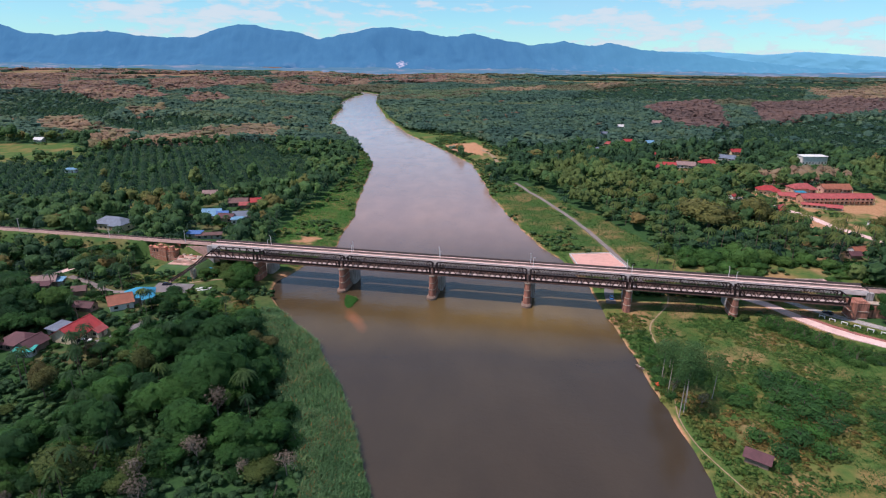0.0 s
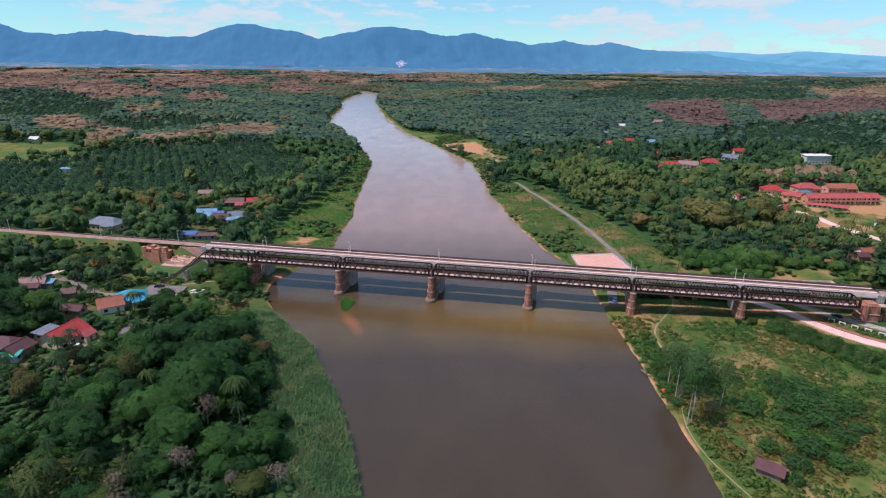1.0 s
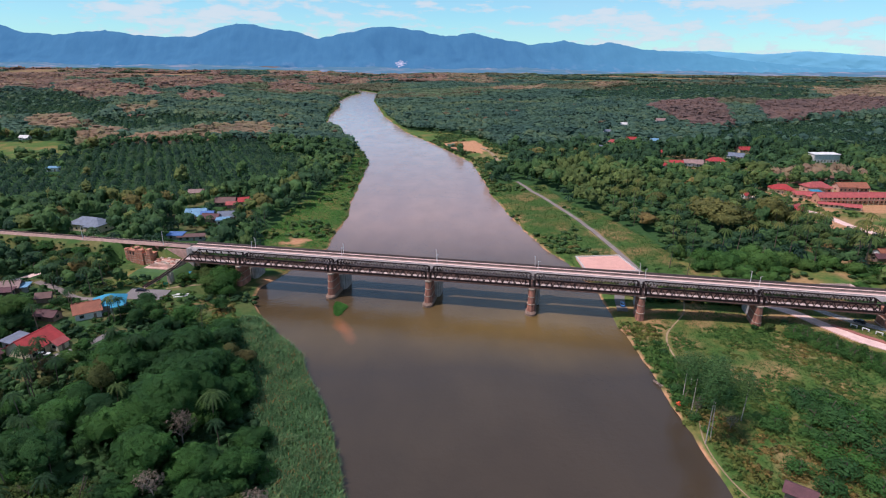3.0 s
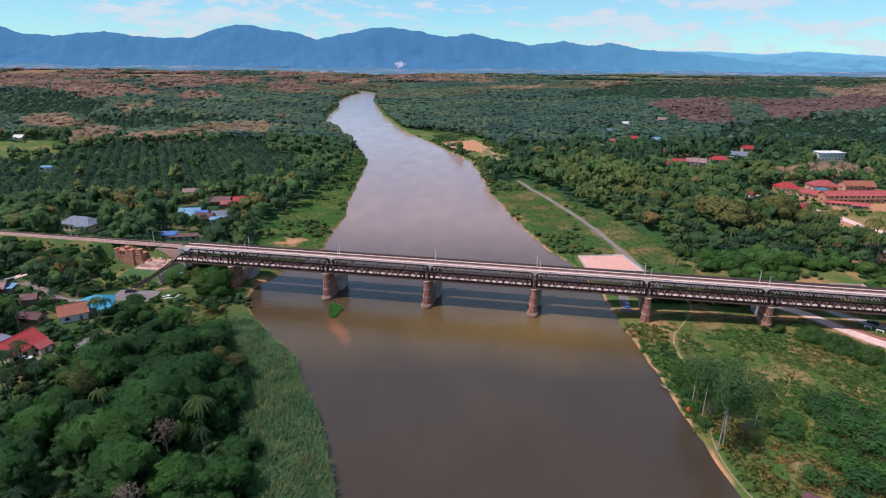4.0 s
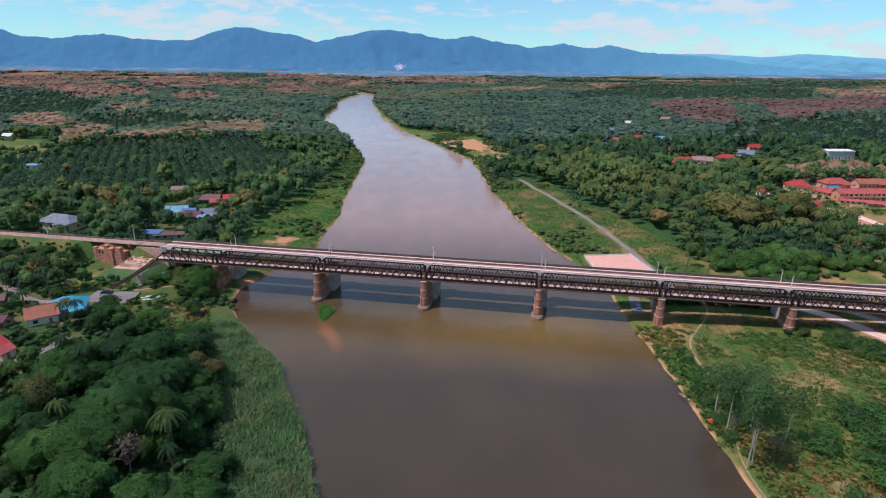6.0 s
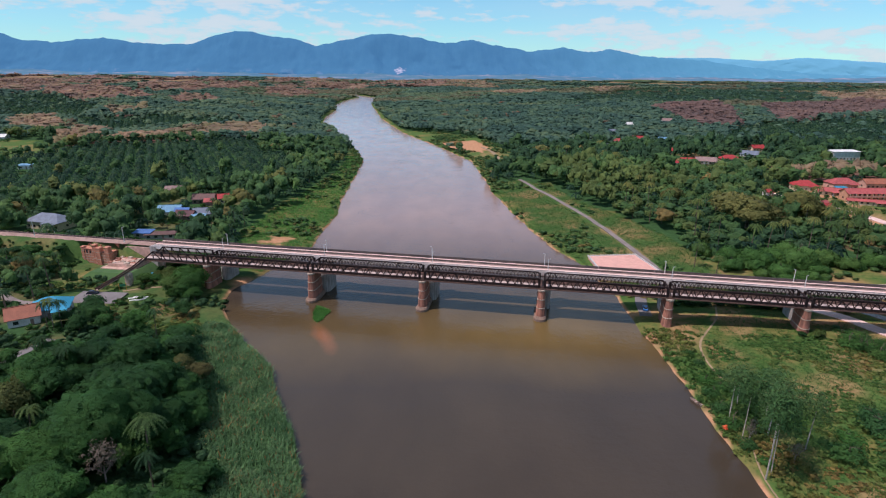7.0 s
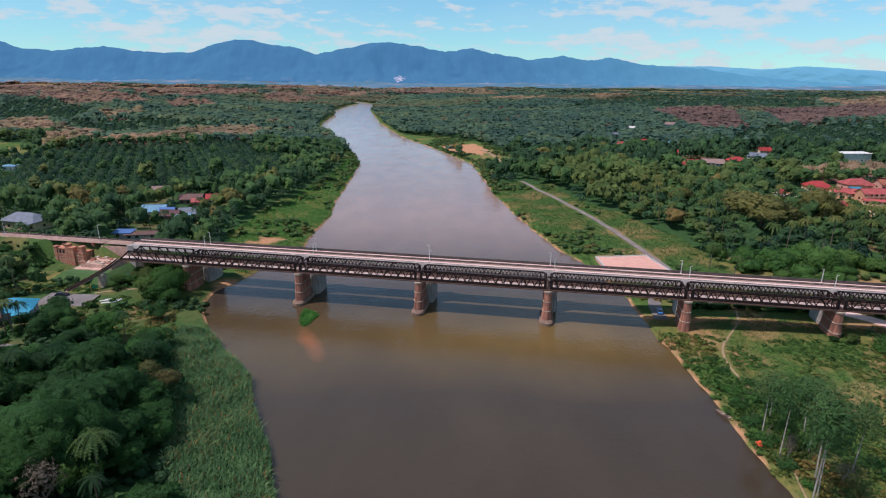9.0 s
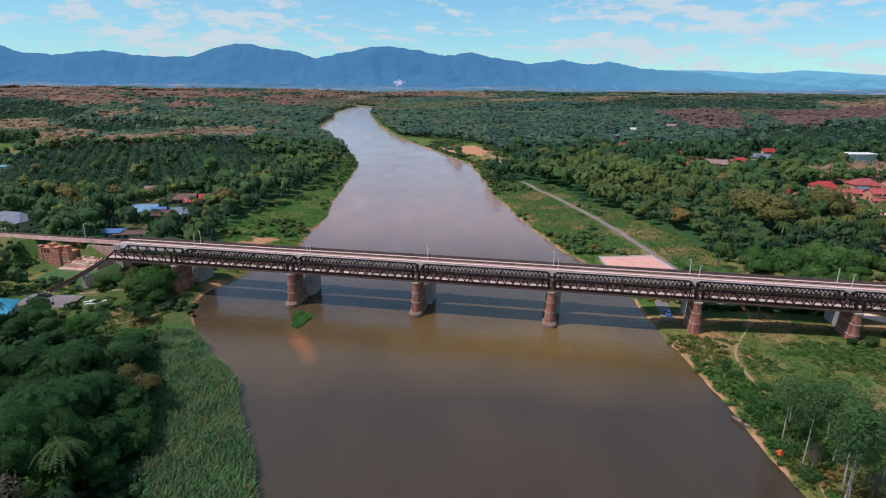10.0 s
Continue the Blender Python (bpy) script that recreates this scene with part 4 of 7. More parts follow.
def lump(rng_, c_, rx, rz, seg, rings, rough=0.16):
    """The dense leafy heart of one lobe of a crown: an uneven dome."""
    V_, D = [], []
    for j in range(rings + 1):
        ph = math.radians(112) * j / rings
        for i in range(1 if j == 0 else seg):
            th = 6.283 * (i + 0.5 * (j % 2)) / seg
            d = np.array([math.sin(ph) * math.cos(th), math.sin(ph) * math.sin(th), math.cos(ph)])
            V_.append(np.array(c_) + d * np.array([rx, rx, rz]) * (1 + rough * rng_.normal()))
            D.append(d + 0.25 * rng_.normal(size=3))
    F_ = [(0, 1 + i, 1 + (i + 1) % seg) for i in range(seg)]
    for j in range(rings - 1):
        a, b_ = 1 + j * seg, 1 + (j + 1) * seg
        for i in range(seg):
            k_ = (i + 1) % seg
            F_ += [(a + i, b_ + i, a + k_), (a + k_, b_ + i, b_ + k_)]
    return np.array(V_), np.array(F_), unit(np.array(D))


def crown_cards(rng_, n_cards, radius, height, base, lobes, size, droop=0.35, core=None, flat=0.0):
    """Crown of leaf sprays scattered over several uneven lobes; centre of the plant at the origin. core: segments and rings of each lobe's leafy heart."""
    L = []
    for k_ in range(lobes):
        a = rng_.uniform(0, 6.28); q = radius * 0.55 * math.sqrt(rng_.uniform(0.05, 1))
        zz = base + height * rng_.uniform(0.3, 0.72)
        L.append((q * math.cos(a), q * math.sin(a), zz, radius * rng_.uniform(0.38, 0.62), height * rng_.uniform(0.22, 0.34)))
    L.append((0, 0, base + height * 0.55, radius * 0.6, height * 0.42))
    w = np.array([t[3] ** 2 for t in L]); w /= w.sum()
    pick = rng_.choice(len(L), n_cards, p=w)
    P = np.array(L)[pick]
    d = rng_.normal(size=(n_cards, 3)); d[:, 2] = np.abs(d[:, 2]) * 1.1 - 0.35
    d = unit(d)
    shell = rng_.uniform(0.72, 1.08, (n_cards, 1)) if core is None else rng_.triangular(0.84, 0.98, 1.26, (n_cards, 1))
    c_ = P[:, :3] + d * shell * P[:, [3, 3, 4]]
    nrm = d + rng_.normal(size=(n_cards, 3)) * (0.4 if core is None else 0.7) + np.array([0, 0, droop])
    heart = unit(c_ - np.array([0, 0, base + 0.4 * height]))
    V_, F_, N_ = kite_cards(c_, nrm, size, rng_, out=d + 0.5 * heart)
    even = np.array([0, 0, flat])
    if core is None:
        return V_, F_, unit(N_ + even)
    Vs, Fs, Ns, at_ = [V_], [F_], [N_], len(V_)
    for x_, y_, z_, rx, rz in L:
        v, f, q = lump(rng_, (x_, y_, z_), 0.9 * rx, 0.9 * rz, *core)
        Vs.append(v); Fs.append(f + at_); Ns.append(q); at_ += len(v)
    return np.concatenate(Vs), np.concatenate(Fs), unit(np.concatenate(Ns) + even)


def branch_mesh(rng_, bm, p, d, length, r, depth):
    """A tapered limb that forks."""
    q = p + d * length
    side = d.orthogonal().normalized()
    up = d.cross(side)
    k_ = 6 if depth > 1 else 4
    ring = lambda c_, rad: [c_ + side * (rad * math.cos(6.283 * i / k_)) + up * (rad * math.sin(6.283 * i / k_)) for i in range(k_)]
    add_ring(bm, [ring(p, r), ring(q, r * 0.62)], cap=False)
    if depth > 0:
        for _ in range(3 if depth > 1 else 2):
            t = rng_.uniform(0.6, 1.0)
            nd = (d + Vector(rng_.normal(size=3)) * 0.5 + Vector((0, 0, 0.15))).normalized()
            branch_mesh(rng_, bm, p + d * length * t, nd, length * rng_.uniform(0.5, 0.75), r * 0.5, depth - 1)


def trunk_mesh(seed, height, r, mat, depth=2):
    bm = bmesh.new()
    branch_mesh(np.random.default_rng(seed), bm, Vector((0, 0, -0.4)), Vector((0.03, 0.02, 1)).normalized(), height, r, depth)
    me_ = bpy.data.meshes.new("trunk")
    bm.to_mesh(me_); bm.free()
    me_.materials.append(mat)
    return me_


def frond_fan(rng_, n_fronds, length, top, leaflets, droop=0.5, width=0.9):
    """A head of arching feather fronds at height top: a thin rachis with leaflets hanging on both sides."""
    Vs, Fs, base = [], [], 0
    for k_ in range(n_fronds):
        a = 6.283 * k_ * 0.381966 * 1.0 + rng_.uniform(-0.2, 0.2)
        lift = rng_.uniform(-0.35, 1.3)
        ca, sa = math.cos(a), math.sin(a)
        ln = length * rng_.uniform(0.8, 1.1)
        ts = np.linspace(0, 1, leaflets + 1)
        hx = ln * ts * (1 - 0.12 * ts)
        hz = top + ln * (lift * 0.6 * ts - (droop + 0.35 * lift) * ts ** 2)
        axis = np.stack([ca * hx, sa * hx, hz], -1)
        side = np.array([-sa, ca, 0.0])
        for i in range(leaflets):
            p, q = axis[i], axis[i + 1]
            wd = width * math.sin(math.pi * (0.12 + 0.85 * ts[i])) * rng_.uniform(0.75, 1.2)
            sag = 0.45 * wd
            for sg in (-1, 1):
                tip = (p + q) / 2 + side * sg * wd + np.array([ca * wd * 0.45, sa * wd * 0.45, -sag])
                Vs += [p, q, tip]
                Fs.append((base, base + 1, base + 2)); base += 3
    Vs, Fs = np.array(Vs), np.array(Fs)
    up = np.repeat(np.cross(Vs[1::3] - Vs[0::3], Vs[2::3] - Vs[0::3]), 3, axis=0)
    Fs = np.where(up[0::3, 2:] < 0, Fs[:, ::-1], Fs)
    up *= np.where(up[:, 2:] < 0, -1.0, 1.0)
    return Vs, Fs, unit(unit(up) + np.array([0, 0, 0.1]))


def palm_trunk_mesh(seed, height, r, lean):
    g = np.random.default_rng(seed)
    bm = bmesh.new()
    a = g.uniform(0, 6.28)
    rings = []
    for t in np.linspace(0, 1, 6):
        off = lean * t * t
        rings.append(circle(off * math.cos(a), off * math.sin(a), -0.4 + (height + 0.4) * t, r * (1.25 - 0.55 * t), 6))
    add_ring(bm, rings)
    me_ = bpy.data.meshes.new("trunk")
    bm.to_mesh(me_); bm.free()
    me_.materials.append(M["bark"])
    return me_, (lean * math.cos(a), lean * math.sin(a))


def tone_mesh(name, V_, F_, N_, mat, tone):
    return quick_mesh(name, V_, F_, mat, {"tone": ("FLOAT", np.broadcast_to(tone, len(V_)).astype(np.float32)), "custom_normal": ("FLOAT_VECTOR", N_)})


def scatter(name, temps, pos, scale, yaw, tone, mat, label, category):
    """One object of many plants: templates (V, F, N) set at the positions."""
    Vs, Fs, Ts, Ns, base = [], [], [], [], 0
    pick = rng.integers(0, len(temps), len(pos))
    for k_, (TV, TF, TN) in enumerate(temps):
        ids = np.nonzero(pick == k_)[0]
        if not len(ids):
            continue
        c_, s_ = np.cos(yaw[ids])[:, None], np.sin(yaw[ids])[:, None]
        sc = scale[ids]
        X = (TV[None, :, 0] * c_ - TV[None, :, 1] * s_) * sc[:, 0:1] + pos[ids, 0:1]
        Y = (TV[None, :, 0] * s_ + TV[None, :, 1] * c_) * sc[:, 0:1] + pos[ids, 1:2]
        Z = TV[None, :, 2] * sc[:, 1:2] + pos[ids, 2:3]
        Vs.append(np.stack([X, Y, Z], -1).reshape(-1, 3))
        Ns.append(np.stack([TN[None, :, 0] * c_ - TN[None, :, 1] * s_, TN[None, :, 0] * s_ + TN[None, :, 1] * c_, np.repeat(TN[None, :, 2], len(ids), 0)], -1).reshape(-1, 3))
        Fs.append((TF[None] + (np.arange(len(ids)) * len(TV))[:, None, None]).reshape(-1, 3) + base)
        Ts.append(np.repeat(tone[ids], len(TV)))
        base += len(ids) * len(TV)
    if not Vs:
        return None
    me_ = quick_mesh(name, np.concatenate(Vs), np.concatenate(Fs), mat, {"tone": ("FLOAT", np.concatenate(Ts)), "custom_normal": ("FLOAT_VECTOR", np.concatenate(Ns))})
    return tagged(new(name, me_), label, category, kind="stuff")


def in_view(x, y, pad=30):
    return (np.abs(x - 1.5) < (y + 20) * 0.80 + pad)


def jitter_grid(y0, y1, step, jit=0.45):
    gy = np.arange(y0, y1, step)
    gx = np.arange(-0.82 * y1 - 60, 0.82 * y1 + 60, step)
    X, Y = np.meshgrid(gx, gy)
    X = X + (np.arange(len(gy)) % 2 * step / 2)[:, None]
    X = X + rng.uniform(-jit, jit, X.shape) * step
    Y = Y + rng.uniform(-jit, jit, Y.shape) * step
    X, Y = X.ravel(), Y.ravel()
    k_ = in_view(X, Y)
    return X[k_], Y[k_]


def free_ground(x, y, margin):
    """Where woods may stand: off the water, the tracks, roads, open fields and house plots."""
    xl, xr = edges(y)
    d = np.maximum(xl - x, x - xr)
    ok = d > margin
    s, o = bridge_so(x, y)
    ok &= ~((o > -7) & (o < 24) & (s > -68) & (s < 300))
    ok &= ~((o - rail_off(s) > np.where(x < 0, -17, -6)) & (o - rail_off(s) < 8.5) & ((s < 0) | (s > 270)) & (y < 700))
    for poly in OPEN:
        ok &= ~in_poly(x, y, poly)
    for line, w in ((RIVER_ROAD, 5), (ACCESS_ROAD, 6), (UPPER_ROAD, 5), (SCHOOL_ROAD, 6), (VILLAGE_LANE, 2.6), (TRACK_LANE, 5), (HOUSE_DRIVE, 4)):
        ok &= near_line(x, y, line) > w
    ok &= ~in_poly(x, y, SAND_SPIT)
    for tx, ty, rad in ((174, 363, 15), (171, 350, 9), (207, 368, 8), (190, 258, 14)):
        ok &= np.hypot(x - tx, y - ty) > rad
    for hx, hy, rad in PLOTS:
        ok &= np.hypot(x - hx, y - hy) > rad
        # yards: open or planted low on the side that faces the river crossing
        yard = 8.0 if hy < 275 else min(11 + 0.03 * hy, 26) if hy < 500 else 48.0
        ok &= near_line(x, y, [(hx, hy), (hx * (1 - yard / hy), hy - yard)]) > rad - 2.0
    return ok


T = lambda n_, **kw: [crown_cards(np.random.default_rng(100 + 7 * i), **kw) for i in range(n_)]

# woods by distance: the same crowns with fewer, larger sprays farther off
bands = [(255, 420, 7.6, T(8, n_cards=36, radius=4.9, height=7.6, base=1.4, lobes=3, size=0.95, core=(6, 2), flat=0.4)),
         (420, 700, 8.0, T(6, n_cards=11, radius=5.0, height=8.0, base=1.5, lobes=3, size=1.4, core=(5, 2), flat=0.5)),
         (700, 1250, 6.8, T(6, n_cards=4, radius=6.0, height=6.2, base=1.6, lobes=0, size=1.8, droop=0.8, core=(5, 2), flat=1.0)),
         (1250, 2300, 10.5, T(5, n_cards=3, radius=9.2, height=7.0, base=0.0, lobes=0, size=2.8, droop=1.0, core=(5, 2), flat=1.2)),
         (2300, 3600, 32.0, T(5, n_cards=2, radius=21.0, height=9.0, base=-2.0, lobes=3, size=8.0, droop=1.5, core=(5, 2), flat=1.2))]
oil_t = {0: [frond_fan(np.random.default_rng(300 + i), 14, 4.3, 5.6, 3, 0.9, 0.85) for i in range(3)],
         1: [frond_fan(np.random.default_rng(310 + i), 10, 4.4, 4.6, 2, 0.8, 0.95) for i in range(3)],
         2: [frond_fan(np.random.default_rng(320 + i), 7, 5.5, 2.5, 1, 0.5, 2.8) for i in range(3)]}
for bi, (y0, y1, step, temps) in enumerate(bands):
    X, Y = jitter_grid(y0, y1, step)
    ok = free_ground(X, Y, 3.0 if y0 < 700 else 6.0)
    if y0 > 2000:
        ok &= far_clearing(X, Y) == 0
    X, Y = X[ok], Y[ok]
    dirt, grass, br, oil = cover(X, Y)
    Z = land(X, Y)
    n_ = len(X)
    yaw = rng.uniform(0, 6.28, n_)
    sw = rng.uniform(0.75, 1.15, n_) * np.where(rng.uniform(size=n_) > 0.82, 1.45, 1.0) * (1.0 if y0 < 400 else 1.15 if y0 < 600 else 1.35)
    stand = fbm(X / 60, Y / 60, 3, 77)
    tall = (0.55 + 0.95 * stand * rng.uniform(0.7, 1.3, n_)) * (0.6 + 0.4 * sw)
    tall = tall * (1.3 if y0 < 700 else 1.0)
    low_stand = np.maximum.reduce([np.hypot((X - cx) / rx, (Y - cy) / ry) < 1.1 for cx, cy, rx, ry in ((190, 325, 60, 30), (240, 395, 40, 45), (140, 400, 26, 60))])
    tall = np.where(low_stand, 0.62 * tall, tall)
    # darker right of the river at 560 to 1300: cloud shadow put into tone
    tone = np.clip(1.0 * fbm(X / 40, Y / 40, 3, 78) - 0.1 + rng.normal(0, 0.2 if y0 < 400 else 0.11, n_) - 0.18 * (X > 60) * (Y > 560) * (Y < 1300) + 0.12 * (X > 60) * (Y < 560), 0, np.where((X > 60) & (Y < 560), 0.70, 0.86))
    if y0 > 1000:                          # broad paler belts: young plantations, and far haze put into their tone
        tone = np.clip(0.35 * tone + 0.75 * sstep(0.35, 0.7, fbm(X / 330, Y / 160, 3, 69)), 0, 0.8)
    rare = rng.uniform(size=n_)
    tone = np.where(rare > 0.992, rng.uniform(0.84, 0.95, n_), tone)
    pos = np.stack([X, Y, Z], -1); sc = np.stack([sw, tall], -1)
    rub = (br > 0.5)
    thin = rub & (np.random.default_rng(60 + bi).uniform(size=n_) > (1.0, 1.0, 0.62, 0.62, 1.0)[bi])   # broad crowns stand wider apart
    grove = oil
    oil = ~rub & ~thin & ~grove & (rng.uniform(size=n_) < (0.28 if y0 < 700 else 0.12)) & (Y < 1300)
    rub &= ~thin
    woods = ~rub & ~thin & ~oil & (~grove | (rng.uniform(size=n_) < 0.05))
    scatter("mixed_woods", temps, pos[woods], sc[woods], yaw[woods], tone[woods], M["wood_leaf"] if y0 < 700 else M["hazy_leaf"], "dense dark green mixed tropical woods", "woods")
    if rub.any():
        fine = [crown_cards(np.random.default_rng(180 + 10 * bi + i), (50, 14, 4, 3, 2)[bi], (3.8, 5.4, 7.6, 11.0, 21.0)[bi], 7.0, 1.0, (4, 2, 0, 0, 2)[bi], (0.9, 1.2, 1.8, 3.0, 8.0)[bi], (0.6, 0.6, 0.7, 0.9, 1.0)[bi], (6, 2), (0.4, 0.7, 1.0, 1.2, 1.2)[bi]) for i in range(4)]
        scatter("rubber_plantation", fine, pos[rub], sc[rub] * np.array([1.05, 1.0]), yaw[rub], np.where((X > 0) & (Y > 700) & (Y < 1500), rng.uniform(0, 0.3, n_), np.where((X > 0) & (Y > 1500), rng.uniform(0.6, 0.9, n_), np.where(Y < 1050, rng.uniform(0.6, 0.92, n_), rng.uniform(0.3, 0.75, n_))))[rub], M["rubber"],
                "leafless reddish-brown rubber plantation on rolling hills", "plantation")
    GXo, GYo = jitter_grid(y0, y1, (9.0, 9.0, 9.5, 15.0, 34.0)[bi], 0.13)
    inside = cover(GXo, GYo)[3] & free_ground(GXo, GYo, 6.0)
    GXo, GYo = GXo[inside], GYo[inside]
    pos = np.concatenate([pos[oil], np.stack([GXo, GYo, land(GXo, GYo)], -1)])
    n_ = len(pos)
    if n_:
        key = min(max(bi - 1, 0), 2)
        grow = {0: 1.0, 1: 1.0, 2: 1.25, 3: 2.0, 4: 3.5}[bi]
        s2 = np.stack([rng.uniform(0.9, 1.15, n_) * grow, rng.uniform(0.9, 1.2, n_) * (1 + 0.3 * (grow - 1))], -1)
        scatter("oil_palm_plantation", oil_t[key], pos, s2, rng.uniform(0, 6.28, n_), rng.uniform(0, 1, n_), M["oilpalm"],
                "dark green oil palm plantation in rows", "plantation")

# ---- the old iron railway bridge on brick piers ----
BRIDGE = pose(BR_A[0], BR_A[1], 0, 0, 0, BR_YAW)      # local x along the bridge, y across (away), z up
SPAN, N_SPAN = 45.7, 6
PIERS_AT = [SPAN * i for i in range(6)]
FRONT, REAR, LOW, TOP = 1.0, 8.0, 12.2, 16.2


def stadium(cx, y0, y1, half, z, k=6):
    """A long plan with rounded ends, as a pier has."""
    pts = []
    for i in range(k + 1):
        a = math.pi + math.pi * i / k
        pts.append((cx + half * math.cos(a), y0 + half + half * math.sin(a), z))
    for i in range(k + 1):
        a = math.pi * i / k
        pts.append((cx + half * math.cos(a), y1 - half + half * math.sin(a), z))
    return pts


old_bridge = empty("railway_truss_bridge", BRIDGE, "old dark iron lattice truss railway bridge on red brick piers", "bridge")
for i, s in enumerate(PIERS_AT):
    in_water = 1 <= i <= 3
    foot = -2.6 if in_water else 0.6
    bm = bmesh.new()
    add_ring(bm, [stadium(s, -0.9, 9.9, 1.75, foot), stadium(s, -0.6, 9.6, 1.7, 2.0), stadium(s, 0.0, 9.0, 1.32, 11.35)])
    pier = part("pier", bm, M["brick"], old_bridge, "tapered red brick pier with rounded ends")
    if in_water:
        bm = bmesh.new()
        add_ring(bm, [stadium(s, -2.4, 11.4, 2.5, -3.0), stadium(s, -2.3, 11.3, 2.4, 0.9), stadium(s, -1.6, 10.6, 2.05, 1.5)])
        part("plinth", bm, M["footing"], pier, "wider stepped footing at the waterline")
    for z, grow in ((4.6, 0.16), (8.0, 0.14)):
        t = (z - 2.0) / 9.35
        bm = bmesh.new()
        y0, half = -0.6 + 0.6 * t, 1.7 - 0.38 * t
        add_ring(bm, [stadium(s, y0 - grow, 9 - y0 + grow, half + grow, z), stadium(s, y0 - grow, 9 - y0 + grow, half + grow, z + 0.24)])
        part("stone_band", bm, M["stone"], pier, "pale stone course")
    bm = bmesh.new()
    add_ring(bm, [stadium(s, -0.25, 9.25, 1.5, 11.35), stadium(s, -0.3, 9.3, 1.58, 11.6), stadium(s, -0.3, 9.3, 1.54, 11.95)])
    part("capstone", bm, M["stone"], pier, "pale stone cap")
    # stub wall and bearings between the trusses
    bm = bmesh.new()
    add_box(bm, s, 4.5, 11.95, 1.3, 7.4, 1.1)
    part("bearing_block", bm, M["rust"], pier, "dark rust-brown block under the bearings")

# lattice bars: one mesh for each slope, shared by all
PANEL = SPAN / 34
LAT0, LAT1 = LOW + 1.15, TOP - 0.1


def bar_mesh(name, dx, dz, w, h):
    bm = bmesh.new()
    add_bar(bm, (0, 0, 0), (dx, 0, dz), w, h)
    me_ = bpy.data.meshes.new(name)
    bm.to_mesh(me_); bm.free()
    me_.materials.append(M["iron"])
    return me_


rise = bar_mesh("lattice_bar", PANEL, LAT1 - LAT0, 0.12, 0.30)
fall = bar_mesh("lattice_bar", PANEL, LAT0 - LAT1, 0.12, 0.30)
beam_me = bpy.data.meshes.new("cross_beam")
bm = bmesh.new()
add_box(bm, 0, 0, 0, 0.28, REAR - FRONT, 0.35)
bm.to_mesh(beam_me); bm.free(); beam_me.materials.append(M["iron"])

for k_ in range(N_SPAN):
    s0, s1 = SPAN * k_ + 0.7, SPAN * (k_ + 1) - 0.7
    bm = bmesh.new()
    add_box(bm, (s0 + s1) / 2, (FRONT + REAR) / 2, LOW + 0.3, s1 - s0 - 1.0, 0.5, 0.3)
    span = part("truss_span", bm, M["iron"], old_bridge, "dark iron lattice truss span")
    for y in (FRONT, REAR):
        for s, d in ((s0, 1), (s1, -1)):          # end posts, curved at the head
            bm = bmesh.new()
            add_box(bm, s + d * 0.35, y, LOW, 0.9, 0.5, TOP - LOW - 0.35)
            add_bar(bm, (s + d * 0.1, y, TOP - 0.9), (s + d * 1.3, y, TOP + 0.02), 0.5, 0.4)
            part("end_post", bm, M["iron"], span)
            bm = bmesh.new()
            add_bar(bm, (s + d * 2.2, y, LOW + 0.2), (s + d * 2.2, y, TOP), 0.3, 0.3)
            part("post", bm, M["iron"], span)
    for s in (s0 + 0.4, s1 - 0.4):
        bm = bmesh.new()
        add_box(bm, s, (FRONT + REAR) / 2, TOP - 0.5, 0.4, REAR - FRONT, 0.4)
        part("portal_beam", bm, M["iron"], span)
    for y in (FRONT, REAR):
        bm = bmesh.new(); add_box(bm, (s0 + s1) / 2, y, TOP - 0.18, s1 - s0 - 1.6, 0.55, 0.36); part("top_chord", bm, M["iron"], span)
        bm = bmesh.new(); add_box(bm, (s0 + s1) / 2, y, LOW, s1 - s0, 0.5, 1.15); part("bottom_chord", bm, M["iron"], span)
    bm = bmesh.new()
    add_box(bm, (s0 + s1) / 2, FRONT - 0.42, LOW - 0.12, s1 - s0 + 1.3, 0.34, 0.38)
    for j in range(24):
        add_box(bm, s0 + 0.9 + j * (s1 - s0 - 1.8) / 23, FRONT - 0.42, LOW + 0.26, 0.09, 0.09, 0.5)
    part("edge_girder", bm, M["rust"], span, "rust-brown outer edge girder with short stubs")
    n_pan = 31
    for j in range(n_pan):
        x = s0 + 1.3 + j * PANEL
        share("lattice_bar", rise if j % 2 else fall, span, pose(x, FRONT, LAT0 if j % 2 else LAT1))
    bm = bmesh.new()
    for j in range(n_pan):
        x = s0 + 1.3 + j * PANEL
        add_bar(bm, (x, REAR, LAT0 if j % 2 else LAT1), (x + PANEL, REAR, LAT1 if j % 2 else LAT0), 0.12, 0.30)
        add_bar(bm, (x, REAR + 0.16, LAT1 if j % 2 else LAT0), (x + PANEL, REAR + 0.16, LAT0 if j % 2 else LAT1), 0.12, 0.26)
    part("rear_lattice", bm, M["iron"], span)
    for j in range(9):
        share("cross_beam", beam_me, span, pose(s0 + 2.4 + j * (s1 - s0 - 4.8) / 8, (FRONT + REAR) / 2, LOW + 0.75))
    for j in range(7):                              # light bracing over the top
        share("cross_beam", beam_me, span, pose(s0 + 4 + j * (s1 - s0 - 8) / 6, (FRONT + REAR) / 2, TOP - 0.42))

# short end span at the village side, an open triangular truss
e0, e1 = -28.6, -0.7
bm = bmesh.new()
add_box(bm, (e0 + e1) / 2, (FRONT + REAR) / 2, LOW + 0.3, e1 - e0 - 1.0, 0.5, 0.3)
end_span = part("truss_span", bm, M["iron"], old_bridge, "short open triangular iron truss span at the village end")
